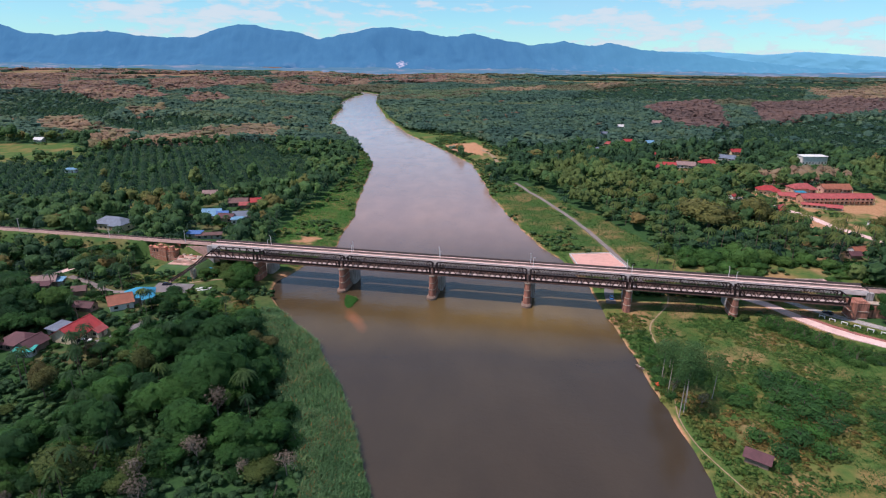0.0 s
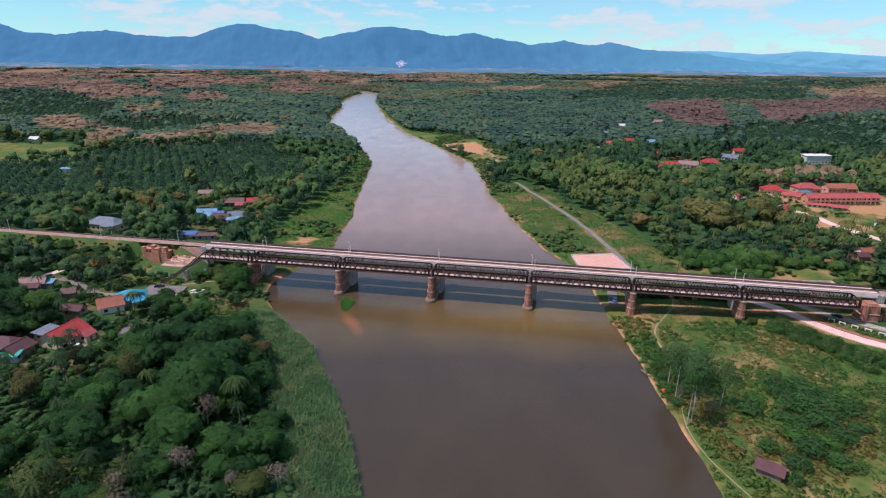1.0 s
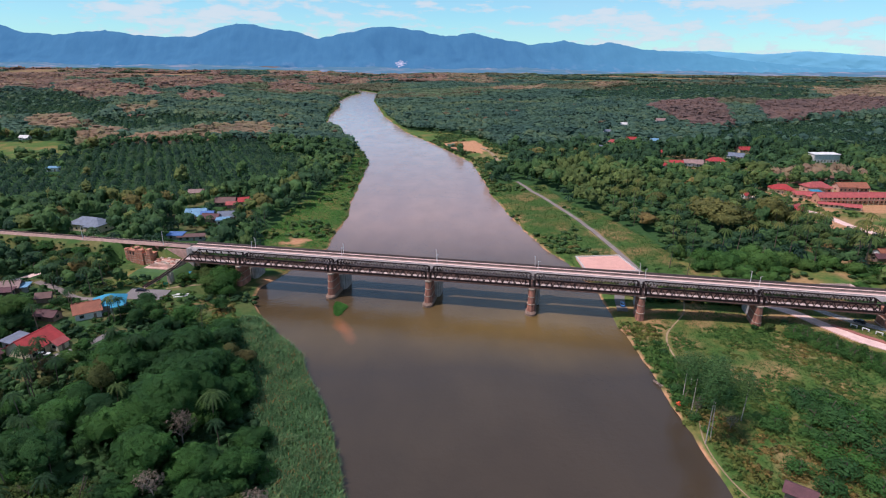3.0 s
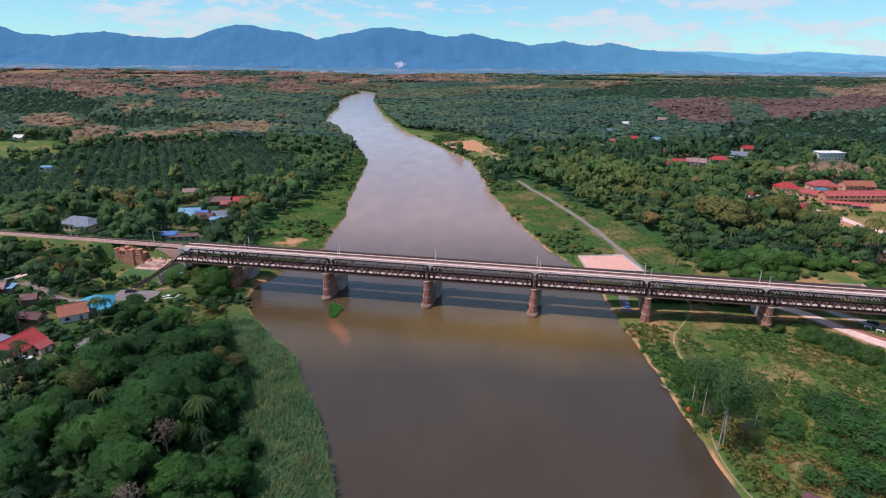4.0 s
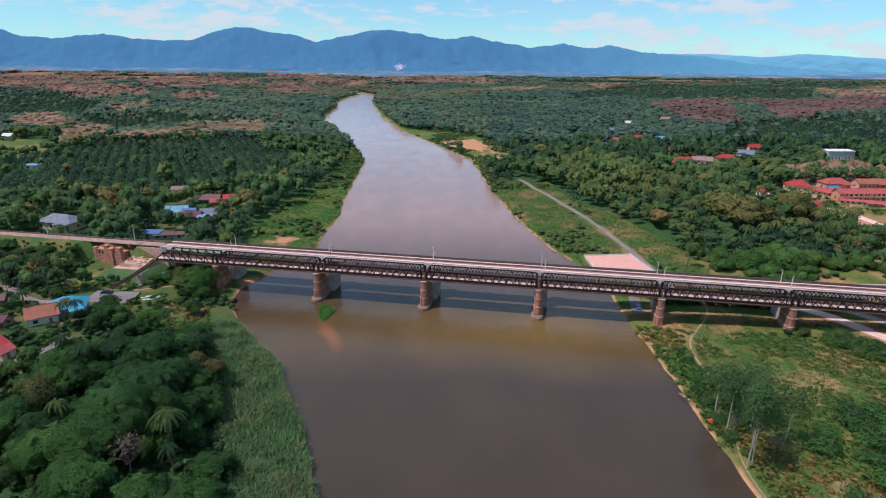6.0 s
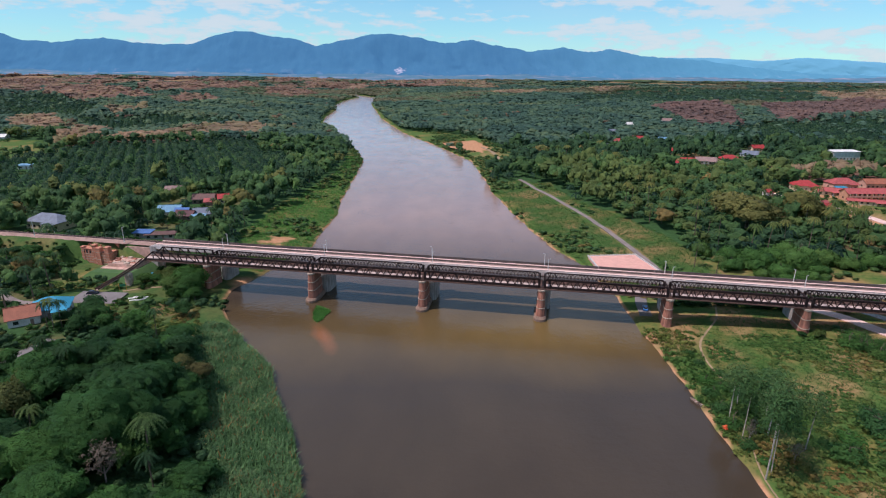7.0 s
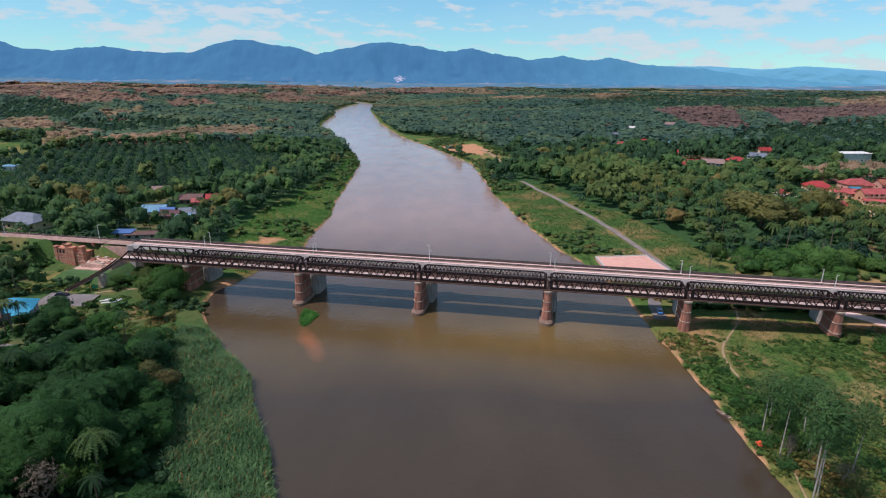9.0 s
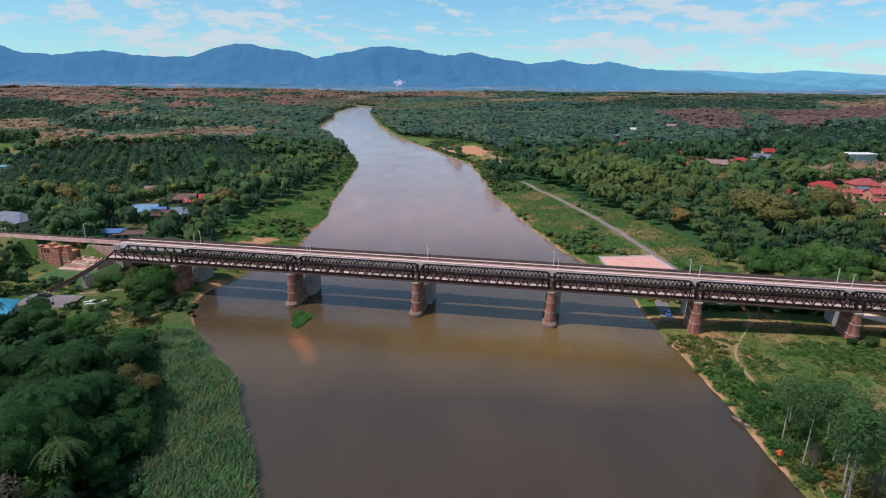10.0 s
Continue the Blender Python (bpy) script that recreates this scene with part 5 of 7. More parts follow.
for y in (FRONT, REAR):
    bm = bmesh.new(); add_bar(bm, (e0, y, LOW + 0.3), (e0 + 4.4, y, TOP - 0.1), 0.45, 0.45); part("end_post", bm, M["iron"], end_span)
    bm = bmesh.new(); add_box(bm, e1 - 0.3, y, LOW, 0.7, 0.5, TOP - LOW); part("end_post", bm, M["iron"], end_span)
for y in (FRONT, REAR):
    bm = bmesh.new(); add_box(bm, (e0 + 4.2 + e1) / 2, y, TOP - 0.25, e1 - e0 - 4.2, 0.5, 0.36); part("top_chord", bm, M["iron"], end_span)
    bm = bmesh.new(); add_box(bm, (e0 + e1) / 2, y, LOW, e1 - e0, 0.5, 0.75); part("bottom_chord", bm, M["iron"], end_span)
    for j in range(6):
        x = e0 + 4.4 + j * 3.87
        bm = bmesh.new(); add_bar(bm, (x, y, TOP - 0.1), (x + (1.9 if j % 2 else 3.8), y, LOW + 0.5), 0.3, 0.3); part("diagonal", bm, M["iron"], end_span)
        bm = bmesh.new(); add_bar(bm, (x, y, TOP - 0.1), (x, y, LOW + 0.5), 0.26, 0.26); part("post", bm, M["iron"], end_span)
bm = bmesh.new(); add_box(bm, (e0 + e1) / 2, FRONT - 0.4, LOW - 0.12, e1 - e0 + 1, 0.34, 0.38); part("edge_girder", bm, M["rust"], end_span)

# plank footway and rails inside the trusses
plank_me = bpy.data.meshes.new("deck_plank")
bm = bmesh.new(); add_box(bm, 0, 0, 0, 1.0, 2.5, 0.1); bm.to_mesh(plank_me); bm.free(); plank_me.materials.append(M["timber"])
deck = part("deck", (lambda b_: (add_box(b_, 122.8, 4.5, LOW + 0.62, 302.0, REAR - FRONT - 0.6, 0.12), b_)[1])(bmesh.new()), M["rust"], old_bridge, "rusted floor with a pale plank footway")
for j in range(285):
    share("plank", plank_me, deck, pose(-27.8 + 1.056 * j, 2.85, LOW + 0.745))
for y in (4.8, 6.2):
    bm = bmesh.new(); add_box(bm, 124.3, y, LOW + 0.85, 299, 0.12, 0.15); part("rail", bm, M["rail"], deck)

# brick abutment at the far end of the trusses, its wing wall overgrown
bm = bmesh.new()
add_box(bm, 280.0, 7.6, 1.0, 7.6, 5.6, 11.0, None, 0.95)
abutment = part("abutment", bm, M["brick"], old_bridge, "weathered red brick abutment")
bm = bmesh.new(); add_ring(bm, [circle(278.2, 5.0, 1.0, 1.3, 14), circle(278.2, 5.0, 12.4, 1.1, 14), circle(278.2, 5.0, 12.7, 0.95, 14)]); part("corner_pillar", bm, M["brick"], abutment, "round brick corner pillar")
bm = bmesh.new(); add_box(bm, 280.4, 7.6, 12.3, 4.4, 4.4, 0.9, None, 0.88); part("portal_stub", bm, M["brick"], abutment)
bm = bmesh.new(); add_box(bm, 280.0, 7.6, 12.0, 7.5, 5.5, 0.3); part("coping", bm, M["brick"], abutment)
bm = bmesh.new(); add_box(bm, 299.0, 8.6, 2.0, 30.0, 3.0, 9.2); part("wing_wall", bm, M["brick"], abutment, "long stained brick wing wall")
bm = bmesh.new(); add_box(bm, 299.0, 8.6, 11.2, 30.2, 3.3, 0.35); part("wing_coping", bm, M["stone"], abutment)
for j in range(5):
    bm = bmesh.new(); add_box(bm, 287.0 + 6.0 * j, 6.95, 2.0, 1.1, 0.5, 8.6, None, 0.9); part("buttress", bm, M["brick"], abutment)
for z in (5.2, 8.4):
    bm = bmesh.new(); add_box(bm, 280.0, 7.6, z, 7.9, 5.9, 0.24); part("stone_band", bm, M["stone"], abutment)

# ---- the newer concrete railway bridge behind it ----
DECK, NEAR, FAR = 15.6, 11.0, 18.0
new_bridge = empty("concrete_railway_bridge", BRIDGE, "newer grey concrete railway bridge with a single ballasted track", "bridge")
bm = bmesh.new()
add_box(bm, 127, (NEAR + FAR) / 2, DECK - 0.55, 316, FAR - NEAR, 0.55)
add_box(bm, 127, (NEAR + FAR) / 2, DECK - 2.6, 316, 4.2, 2.05)
part("deck", bm, M["pale_concrete"], new_bridge, "pale concrete box girder deck")
for i in range(15):
    bm = bmesh.new()
    add_box(bm, -31 + 21.07 * (i + 0.5), FAR - 0.12, DECK, 20.95, 0.24, 1.15)
    part("parapet_panel", bm, M["dark_concrete"], new_bridge, "dark stained concrete parapet")
bm = bmesh.new(); add_box(bm, 127, NEAR + 1.15, DECK, 316, 2.3, 0.16); part("walkway", bm, M["pale_concrete"], new_bridge)
bm = bmesh.new(); add_box(bm, 127, NEAR + 0.1, DECK + 0.16, 316, 0.16, 0.3); part("kerb", bm, M["concrete"], new_bridge)
for i in range(15):
    bm = bmesh.new()
    add_box(bm, -31 + 21.07 * (i + 0.5), NEAR - 0.09, DECK - 1.75, 20.97, 0.18, 1.9)
    part("fascia_panel", bm, M["fascia"], new_bridge, "pale precast concrete fascia")
bm = bmesh.new(); add_box(bm, 127, FAR - 0.85, DECK, 316, 1.0, 0.16); part("cable_trough", bm, M["pale_concrete"], new_bridge)
bm = bmesh.new(); add_box(bm, 127, 15.0, DECK, 316, 3.2, 0.2); part("ballast_bed", bm, M["ballast"], new_bridge)
for i, s in enumerate(PIERS_AT):
    bm = bmesh.new()
    foot = -3.0 if 1 <= i <= 3 else 0.4
    add_ring(bm, [stadium(s + 1.6, NEAR - 0.6, FAR + 2.6, 2.05, foot), stadium(s + 1.6, NEAR - 0.6, FAR + 2.6, 2.05, DECK - 3.2)])
    wall_pier = part("pier", bm, M["concrete"], new_bridge, "grey concrete wall pier")
    bm = bmesh.new(); add_box(bm, s + 1.6, (NEAR + FAR) / 2 + 0.6, DECK - 3.2, 3.9, FAR - NEAR + 1.4, 0.62); part("pier_cap", bm, M["concrete"], wall_pier)
for end in (-31.5, 286.0):
    bm = bmesh.new(); add_box(bm, end, (NEAR + FAR) / 2, 4.0, 3.0, 7.6, DECK - 4.6); part("abutment", bm, M["concrete"], new_bridge)

# track: two rails on sleepers, over the bridge and along the embankment
track = empty("railway_track", BRIDGE, "single railway track on pale ballast with brown rails", "railway track", kind="structure")


def track_y(s):
    return float(rail_off(np.array(float(s))))


stations = [-340 + 10 * i for i in range(80)]
for side in (-0.55, 0.55):
    bm = bmesh.new()
    for a, b_ in zip(stations, stations[1:]):
        add_bar(bm, (a, track_y(a) + side, DECK + 0.42), (b_, track_y(b_) + side, DECK + 0.42), 0.16, 0.18)
    part("rail", bm, M["rail"], track)
bm = bmesh.new()
for a, b_ in zip(stations, stations[1:]):
    add_bar(bm, (a, track_y(a), DECK + 0.24), (b_, track_y(b_), DECK + 0.24), 0.85, 0.06)
part("track_bed", bm, M["dark_concrete"], track, "oil-darkened strip of ballast between the rails")
sleeper_me = bpy.data.meshes.new("sleeper")
bm = bmesh.new(); add_box(bm, 0, 0, 0, 0.3, 2.3, 0.16); bm.to_mesh(sleeper_me); bm.free(); sleeper_me.materials.append(M["sleeper"])
for j in range(290):
    s = -28 + 1.07 * j
    share("sleeper", sleeper_me, track, pose(s, track_y(s), DECK + 0.19))
for a0, a1 in ((-340, -32), (286, 450)):
    n_ = int((a1 - a0) / 8)
    bm = bmesh.new()
    for j in range(n_):
        s, s_ = a0 + (a1 - a0) * j / n_, a0 + (a1 - a0) * (j + 1) / n_
        prof = [(-2.7, -0.9), (-1.6, 0.22), (1.6, 0.22), (2.7, -0.9)]
        q0 = [bm.verts.new((s, track_y(s) + y, DECK + z)) for y, z in prof]
        q1 = [bm.verts.new((s_, track_y(s_) + y, DECK + z)) for y, z in prof]
        for i in range(3):
            bm.faces.new((q0[i], q1[i], q1[i + 1], q0[i + 1]))
    part("ballast_shoulder", bm, M["ballast"], track)


def lamp_mast(s, o, h, lean_arm):
    e = empty("lineside_mast", BRIDGE @ pose(s, o, DECK + 0.15), "thin pale galvanised steel lineside mast on the bridge deck", "mast", "lineside masts")
    bm = bmesh.new(); add_ring(bm, [circle(0, 0, 0, 0.17, 6), circle(0, 0, h, 0.12, 6)]); part("pole", bm, M["metal_pole"], e)
    bm = bmesh.new(); add_box(bm, 0, 0, 0, 0.45, 0.45, 0.12); part("base_plate", bm, M["metal_pole"], e)
    bm = bmesh.new(); add_bar(bm, (0, 0, h - 0.15), (lean_arm, 0, h + 0.05), 0.08, 0.08); add_box(bm, lean_arm, 0, h - 0.02, 0.4, 0.18, 0.12); part("arm", bm, M["metal_pole"], e)
    return e


for i in range(6):
    lamp_mast(SPAN * i + 2.0, NEAR + 0.35, 4.9, 0.5)
    lamp_mast(SPAN * i + 0.6, FAR - 0.45, 4.9, -0.5)
for s in (-46, -92, -150, 318):
    lamp_mast(s, rail_off(np.array(float(s))) - 3.2, 7.0, 1.0)

# ---- village-side ruins: brick abutment block, rubble apron and ramp ----
gate = empty("brick_abutment_tower", BRIDGE @ pose(-58.2, 12.6, 0, 0, 0, -6), "ruined red brick abutment tower with blind arches and pale stone courses", "ruin")
for name, x, y, w, d, z0, z1, courses in (("main_block", -3.9, 0.0, 8.0, 8.0, 5.0, 12.3, (6.4, 7.6, 8.8, 10.0)), ("stepped_block", 3.6, -0.6, 7.0, 7.4, 5.0, 11.2, (6.4, 7.6, 8.8, 10.0))):
    bm = bmesh.new(); add_box(bm, x, y, z0, w, d, z1 - z0); body = part(name, bm, M["tower_brick"], gate)
    for z in courses:
        bm = bmesh.new(); add_box(bm, x, y, z, w + 0.16, d + 0.16, 0.16); part("stone_course", bm, M["stone"], body)
    bm = bmesh.new(); add_box(bm, x, y, z1, w + 0.35, d + 0.35, 0.3); part("coping", bm, M["tower_brick"], body)
    if name == "main_block":
        bm = bmesh.new(); add_box(bm, x, y + 1.6, z1 + 0.3, w - 0.6, d - 4.0, 0.9); part("upper_parapet", bm, M["tower_brick"], body)
        for i in range(4):                        # blind arches under the coping: black panels for the shade of their recesses
            prof = ((-0.55, 10.4), (0.55, 10.4), (0.55, 11.3), (0.3, 11.8), (-0.3, 11.8), (-0.55, 11.3))
            bm = bmesh.new(); add_ring(bm, [[(x - 2.7 + i * 1.8 + dx, y - d / 2 - 0.04, z) for dx, z in prof], [(x - 2.7 + i * 1.8 + dx, y - d / 2 + 0.1, z) for dx, z in prof]])
            part("arch_recess", bm, M["black"], body, "blind arch, the shade of its recess drawn as a black panel")
for x, y, w, top in ((-7.2, -3.4, 1.5, 13.0), (-0.6, -3.4, 1.8, 14.4), (2.2, -3.8, 2.2, 13.4), (6.6, -3.4, 1.9, 14.0), (6.6, 2.6, 1.9, 14.2), (-0.6, 3.2, 1.8, 14.8)):
    bm = bmesh.new(); add_box(bm, x, y, 5.0, w, w, top - 5.0); pillar = part("pillar", bm, M["tower_brick"], gate, "square brick pillar")
    for z in (8.2, 11.4):
        bm = bmesh.new(); add_box(bm, x, y, z, w + 0.16, w + 0.16, 0.2); part("stone_course", bm, M["stone"], pillar)
    bm = bmesh.new(); add_box(bm, x, y, top, w + 0.4, w + 0.4, 0.28, None, 0.85); part("cap", bm, M["tower_brick"], pillar)
apron = empty("masonry_apron", BRIDGE @ pose(-39, 6.5, 0), "pale broken masonry and rubble terrace beside the tracks", "ruin")
bm = bmesh.new(); add_box(bm, -2.5, -3.5, 3.0, 30.0, 26.0, 4.6, None, 0.6); part("lower_terrace", bm, M["turf"], apron, "grassy slope below the terrace")
bm = bmesh.new(); add_box(bm, -4.0, -5.4, 7.2, 13.0, 4.0, 0.7, None, 0.92); part("paved_step", bm, M["rubble"], apron, "worn paved step")
bm = bmesh.new(); add_box(bm, -1.5, -0.6, 7.6, 14.0, 9.0, 1.75, None, 0.95); part("terrace", bm, M["rubble"], apron)
bm = bmesh.new(); add_box(bm, 2, 6.0, 4.0, 18.0, 1.2, 9.8); part("wing_wall", bm, M["rubble"], apron)
for i in range(26):
    g = np.random.default_rng(500 + i)
    bm = bmesh.new(); add_box(bm, g.uniform(-7.4, 4.2), g.uniform(-4.4, 3.2), 9.33, g.uniform(0.8, 2.6), g.uniform(0.6, 1.6), g.uniform(0.2, 0.7), pose(0, 0, 0), 0.85)
    part("rubble_block", bm, M["stone"] if i % 2 else M["brick"], apron)
ramp_thing = empty("footway_ramp", BRIDGE, "narrow sloping concrete footway ramp down to the car park", "ramp")
pts = [(-28.6, 1.0, 12.3), (-29.4, -6.0, 10.4), (-31.5, -13.0, 8.5), (-34.4, -20.5, 6.5)]
bm = bmesh.new()
for a, b_ in zip(pts, pts[1:]):
    add_bar(bm, a, b_, 1.25, 0.35)
part("slab", bm, M["ballast"], ramp_thing)
for dx in (-0.65, 0.65):
    bm = bmesh.new()
    for a, b_ in zip(pts, pts[1:]):
        add_bar(bm, (a[0] + dx, a[1], a[2] + 0.6), (b_[0] + dx, b_[1], b_[2] + 0.45), 0.1, 0.6)
    part("parapet", bm, M["rust"], ramp_thing)
bm = bmesh.new(); add_box(bm, -29.8, -8.0, 3.0, 2.2, 2.2, 6.4); part("support_pier", bm, M["stone"], ramp_thing, "pale stained support pier")

# ---- roads, paths and paving ----
def strip(name, pts, width, mat, label, category="road", lift=0.10, step=3.0, flat=None):
    """A ribbon with thickness laid over the ground along a line."""
    P = [Vector((*p, 0)) for p in pts]
    Q = [P[0] * 2 - P[1], *P, P[-1] * 2 - P[-2]]
    line = []
    for p0, a, b_, p3 in zip(Q, Q[1:], Q[2:], Q[3:]):
        k_ = max(1, int((b_ - a).length / step))
        for i in range(k_):
            t = i / k_
            line.append(0.5 * (2 * a + (b_ - p0) * t + (2 * p0 - 5 * a + 4 * b_ - p3) * t ** 2 + (3 * a - p0 - 3 * b_ + p3) * t ** 3))
    line.append(P[-1])
    bm = bmesh.new()
    rows = []
    for i, p in enumerate(line):
        d = (line[min(i + 1, len(line) - 1)] - line[max(i - 1, 0)]).normalized()
        nrm = Vector((-d.y, d.x, 0))
        row = []
        zs = [float(land(*(p + nrm * (width * t)).xy)) for t in (-0.5, 0, 0.5)]
        for t in (-0.5, 0.0, 0.5):
            q = p + nrm * width * t
            row.append(bm.verts.new((q.x, q.y, (flat if flat is not None else max(zs)) + lift)))
        low = [bm.verts.new((v.co.x, v.co.y, v.co.z - 0.9)) for v in (row[0], row[2])]
        rows.append((row, low))
    for (a, la), (b_, lb) in zip(rows, rows[1:]):
        bm.faces.new((a[0], a[1], b_[1], b_[0])); bm.faces.new((a[1], a[2], b_[2], b_[1]))
        bm.faces.new((la[0], a[0], b_[0], lb[0])); bm.faces.new((a[2], la[1], lb[1], b_[2]))
    ob = part(name, bm, mat, None)
    return tagged(ob, label, category, kind="structure")


strip("road", RIVER_ROAD, 3.1, M["road"], "narrow pale grey asphalt lane along the river meadow")
strip("road_sand", SAND_TRACK, 4.0, M["dirt_path"], "sandy track beside the gravel spit")
strip("road_access", ACCESS_ROAD, 5.6, M["pale_concrete"], "pale pinkish paved road passing under the bridges")
strip("pavement_kerb", KERB_WALK, 2.0, M["red_paving"], "red-brown paved walk beside the curved road", "pavement", 0.22)
strip("road_upper", UPPER_ROAD, 4.0, M["concrete"], "grey asphalt road by the brick abutment")
strip("road_school", SCHOOL_ROAD, 6.0, M["pale_concrete"], "pale village road beside the school")
strip("road_lane", VILLAGE_LANE, 3.0, M["road"], "narrow grey village lane")
strip("road_track", TRACK_LANE, 4.0, M["pale_concrete"], "pale pinkish lane climbing to the railway")
strip("road_drive", HOUSE_DRIVE, 3.4, M["asphalt"], "grey asphalt drive beside the red-roofed house")
strip("pavement_parking", [(-139, 252), (-130, 252.5), (-122, 253)], 11.0, M["asphalt"], "grey asphalt car park at the foot of the ramp", "car park")
strip("path_bank", BANK_PATH, 0.4, M["dirt_path"], "thin trodden footpath along the river bank", "path", 0.05)
strip("path", UNDER_PATH, 0.7, M["dirt_path"], "trodden sandy footpath through the grass", "path", 0.06)
strip("path_left", [(-126, 261), (-117, 267), (-109, 270), (-98, 268)], 1.4, M["dirt_path"], "dirt path below the short span", "path", 0.06)
strip("road_under", [(79.5, 249), (82.5, 265), (90, 282), (99, 296)], 4.5, M["asphalt"], "grey track under the bridges", "pavement")

# pink paved square in the meadow with a white stone border
sq = [(74, 296), (73.5, 317), (97.5, 320), (101, 296)]
zq = max(float(land(x, y)) for x, y in sq) + 0.25
bm = bmesh.new()
add_ring(bm, [[(x, y, zq - 1.5) for x, y in sq], [(x, y, zq) for x, y in sq]])
square = tagged(part("pavement_square", bm, M["pink_paving"], None), "pink paved square with a white stone border in the meadow", "pavement", kind="structure")
stone_me = bpy.data.meshes.new("border_stone")
bm = bmesh.new(); add_box(bm, 0, 0, 0, 0.75, 0.6, 0.55, None, 0.8); bm.to_mesh(stone_me); bm.free(); stone_me.materials.append(M["white_paint"])
for (x0, y0), (x1, y1) in zip(sq, sq[1:] + sq[:1]):
    k_ = int(math.hypot(x1 - x0, y1 - y0) / 1.25)
    for i in range(k_):
        t = i / k_
        share("border_stone", stone_me, square, pose(x0 + (x1 - x0) * t, y0 + (y1 - y0) * t, zq))
# paving tiles, proud of the slab
tile_me = bpy.data.meshes.new("paving_tile")
bm = bmesh.new(); add_box(bm, 0, 0, 0, 1.46, 1.46, 0.04); bm.to_mesh(tile_me); bm.free()
m = surface("pink_paving_tile", (0.66, 0.36, 0.29), (0.58, 0.31, 0.25), scale=0.5, rough=0.85, vary=0.06)
tile_me.materials.append(m)
for i in range(15):
    for j in range(14):
        u, v = (i + 0.6) / 15.6, (j + 0.6) / 14.6
        x = (sq[0][0] * (1 - u) + sq[3][0] * u) * (1 - v) + (sq[1][0] * (1 - u) + sq[2][0] * u) * v
        y = (sq[0][1] * (1 - u) + sq[3][1] * u) * (1 - v) + (sq[1][1] * (1 - u) + sq[2][1] * u) * v
        share("tile", tile_me, square, pose(x, y, zq + 0.002, 0, 0, 3))


# ---- houses ----
ROOF["dark"] = ROOF["brown"]


def house(x, y, w, d, turn, h, wall, roof, form, label):
    z = min(float(land(x + dx, y + dy)) for dx in (-w / 2, w / 2) for dy in (-d / 2, d / 2))
    top = max(float(land(x, y)), z)
    e = empty("house", pose(x, y, z, 0, 0, turn), label, "house", "village houses")
    lift = top - z
    H = h + lift
    bm = bmesh.new()
    add_box(bm, 0, 0, -0.6, w, d, H + 0.6)
    if form == "gable":
        for sx in (-1, 1):
            vs = [bm.verts.new(p) for p in ((sx * w / 2, -d / 2, H), (sx * w / 2, d / 2, H), (sx * w / 2, 0, H + d * 0.30))]
            bm.faces.new(vs if sx > 0 else vs[::-1])
    body = part("wall", bm, WALL[wall], e)
    o, t = 0.7, 0.16
    R = d * 0.30 if form != "shed" else 0.6
    a, b_ = w / 2 + o, d / 2 + o
    ez = H - o * R / (d / 2)
    bm = bmesh.new()
    if form == "gable":
        prof = [(-b_, ez), (0, H + R), (b_, ez)]
        rows = [[(sx * a, y_, z_ + dz) for y_, z_ in prof for dz in (0.0,)] for sx in (-1, 1)]
        lo = [[bm.verts.new(p) for p in r] for r in rows]
        hi = [[bm.verts.new((p[0], p[1], p[2] + t)) for p in r] for r in rows]
        for q in range(2):
            bm.faces.new((hi[0][q], hi[1][q], hi[1][q + 1], hi[0][q + 1]))
            bm.faces.new((lo[0][q + 1], lo[1][q + 1], lo[1][q], lo[0][q]))
        for q in (0, 2):
            bm.faces.new((lo[0][q], lo[1][q], hi[1][q], hi[0][q]) if q == 0 else (hi[0][q], hi[1][q], lo[1][q], lo[0][q]))
        for sx in (0, 1):
            for q in range(2):
                bm.faces.new((lo[sx][q], lo[sx][q + 1], hi[sx][q + 1], hi[sx][q]))
    elif form == "hip":
        g = max(0.4, a - b_)
        base = [(-a, -b_), (a, -b_), (a, b_), (-a, b_)]
        lo = [bm.verts.new((x_, y_, ez)) for x_, y_ in base]
        mid = [bm.verts.new((x_, y_, ez + t)) for x_, y_ in base]
        r0, r1 = bm.verts.new((-g, 0, H + R)), bm.verts.new((g, 0, H + R))
        for i in range(4):
            bm.faces.new((lo[i], lo[(i + 1) % 4], mid[(i + 1) % 4], mid[i]))
        bm.faces.new(lo[::-1])
        bm.faces.new((mid[0], mid[1], r1, r0)); bm.faces.new((mid[2], mid[3], r0, r1))
        bm.faces.new((mid[1], mid[2], r1)); bm.faces.new((mid[3], mid[0], r0))
    else:
        vs = [bm.verts.new((x_, y_, H + (R if y_ > 0 else 0.05) + q)) for q in (0, t) for x_, y_ in ((-a, -b_), (a, -b_), (a, b_), (-a, b_))]
        for f in ((3, 2, 1, 0), (4, 5, 6, 7), (0, 1, 5, 4), (1, 2, 6, 5), (2, 3, 7, 6), (3, 0, 4, 7)):
            bm.faces.new([vs[i] for i in f])
    roof_part = part("roof", bm, ROOF[roof], e)
    if form == "gable" and w > 7:
        bm = bmesh.new(); add_bar(bm, (-a, 0, H + R + t + 0.03), (a, 0, H + R + t + 0.03), 0.35, 0.14); part("ridge_cap", bm, ROOF[roof], roof_part)
    floors = 2 if h > 5 and wall == "orange" else 1
    n_win = max(1, int(w / 3.2))
    for fl in range(floors):
        zz = lift + fl * 2.6 + 0.9
        for i in range(n_win):
            x_ = -w / 2 + (i + 0.5) * w / n_win
            is_door = fl == 0 and i == n_win // 2
            bm = bmesh.new()
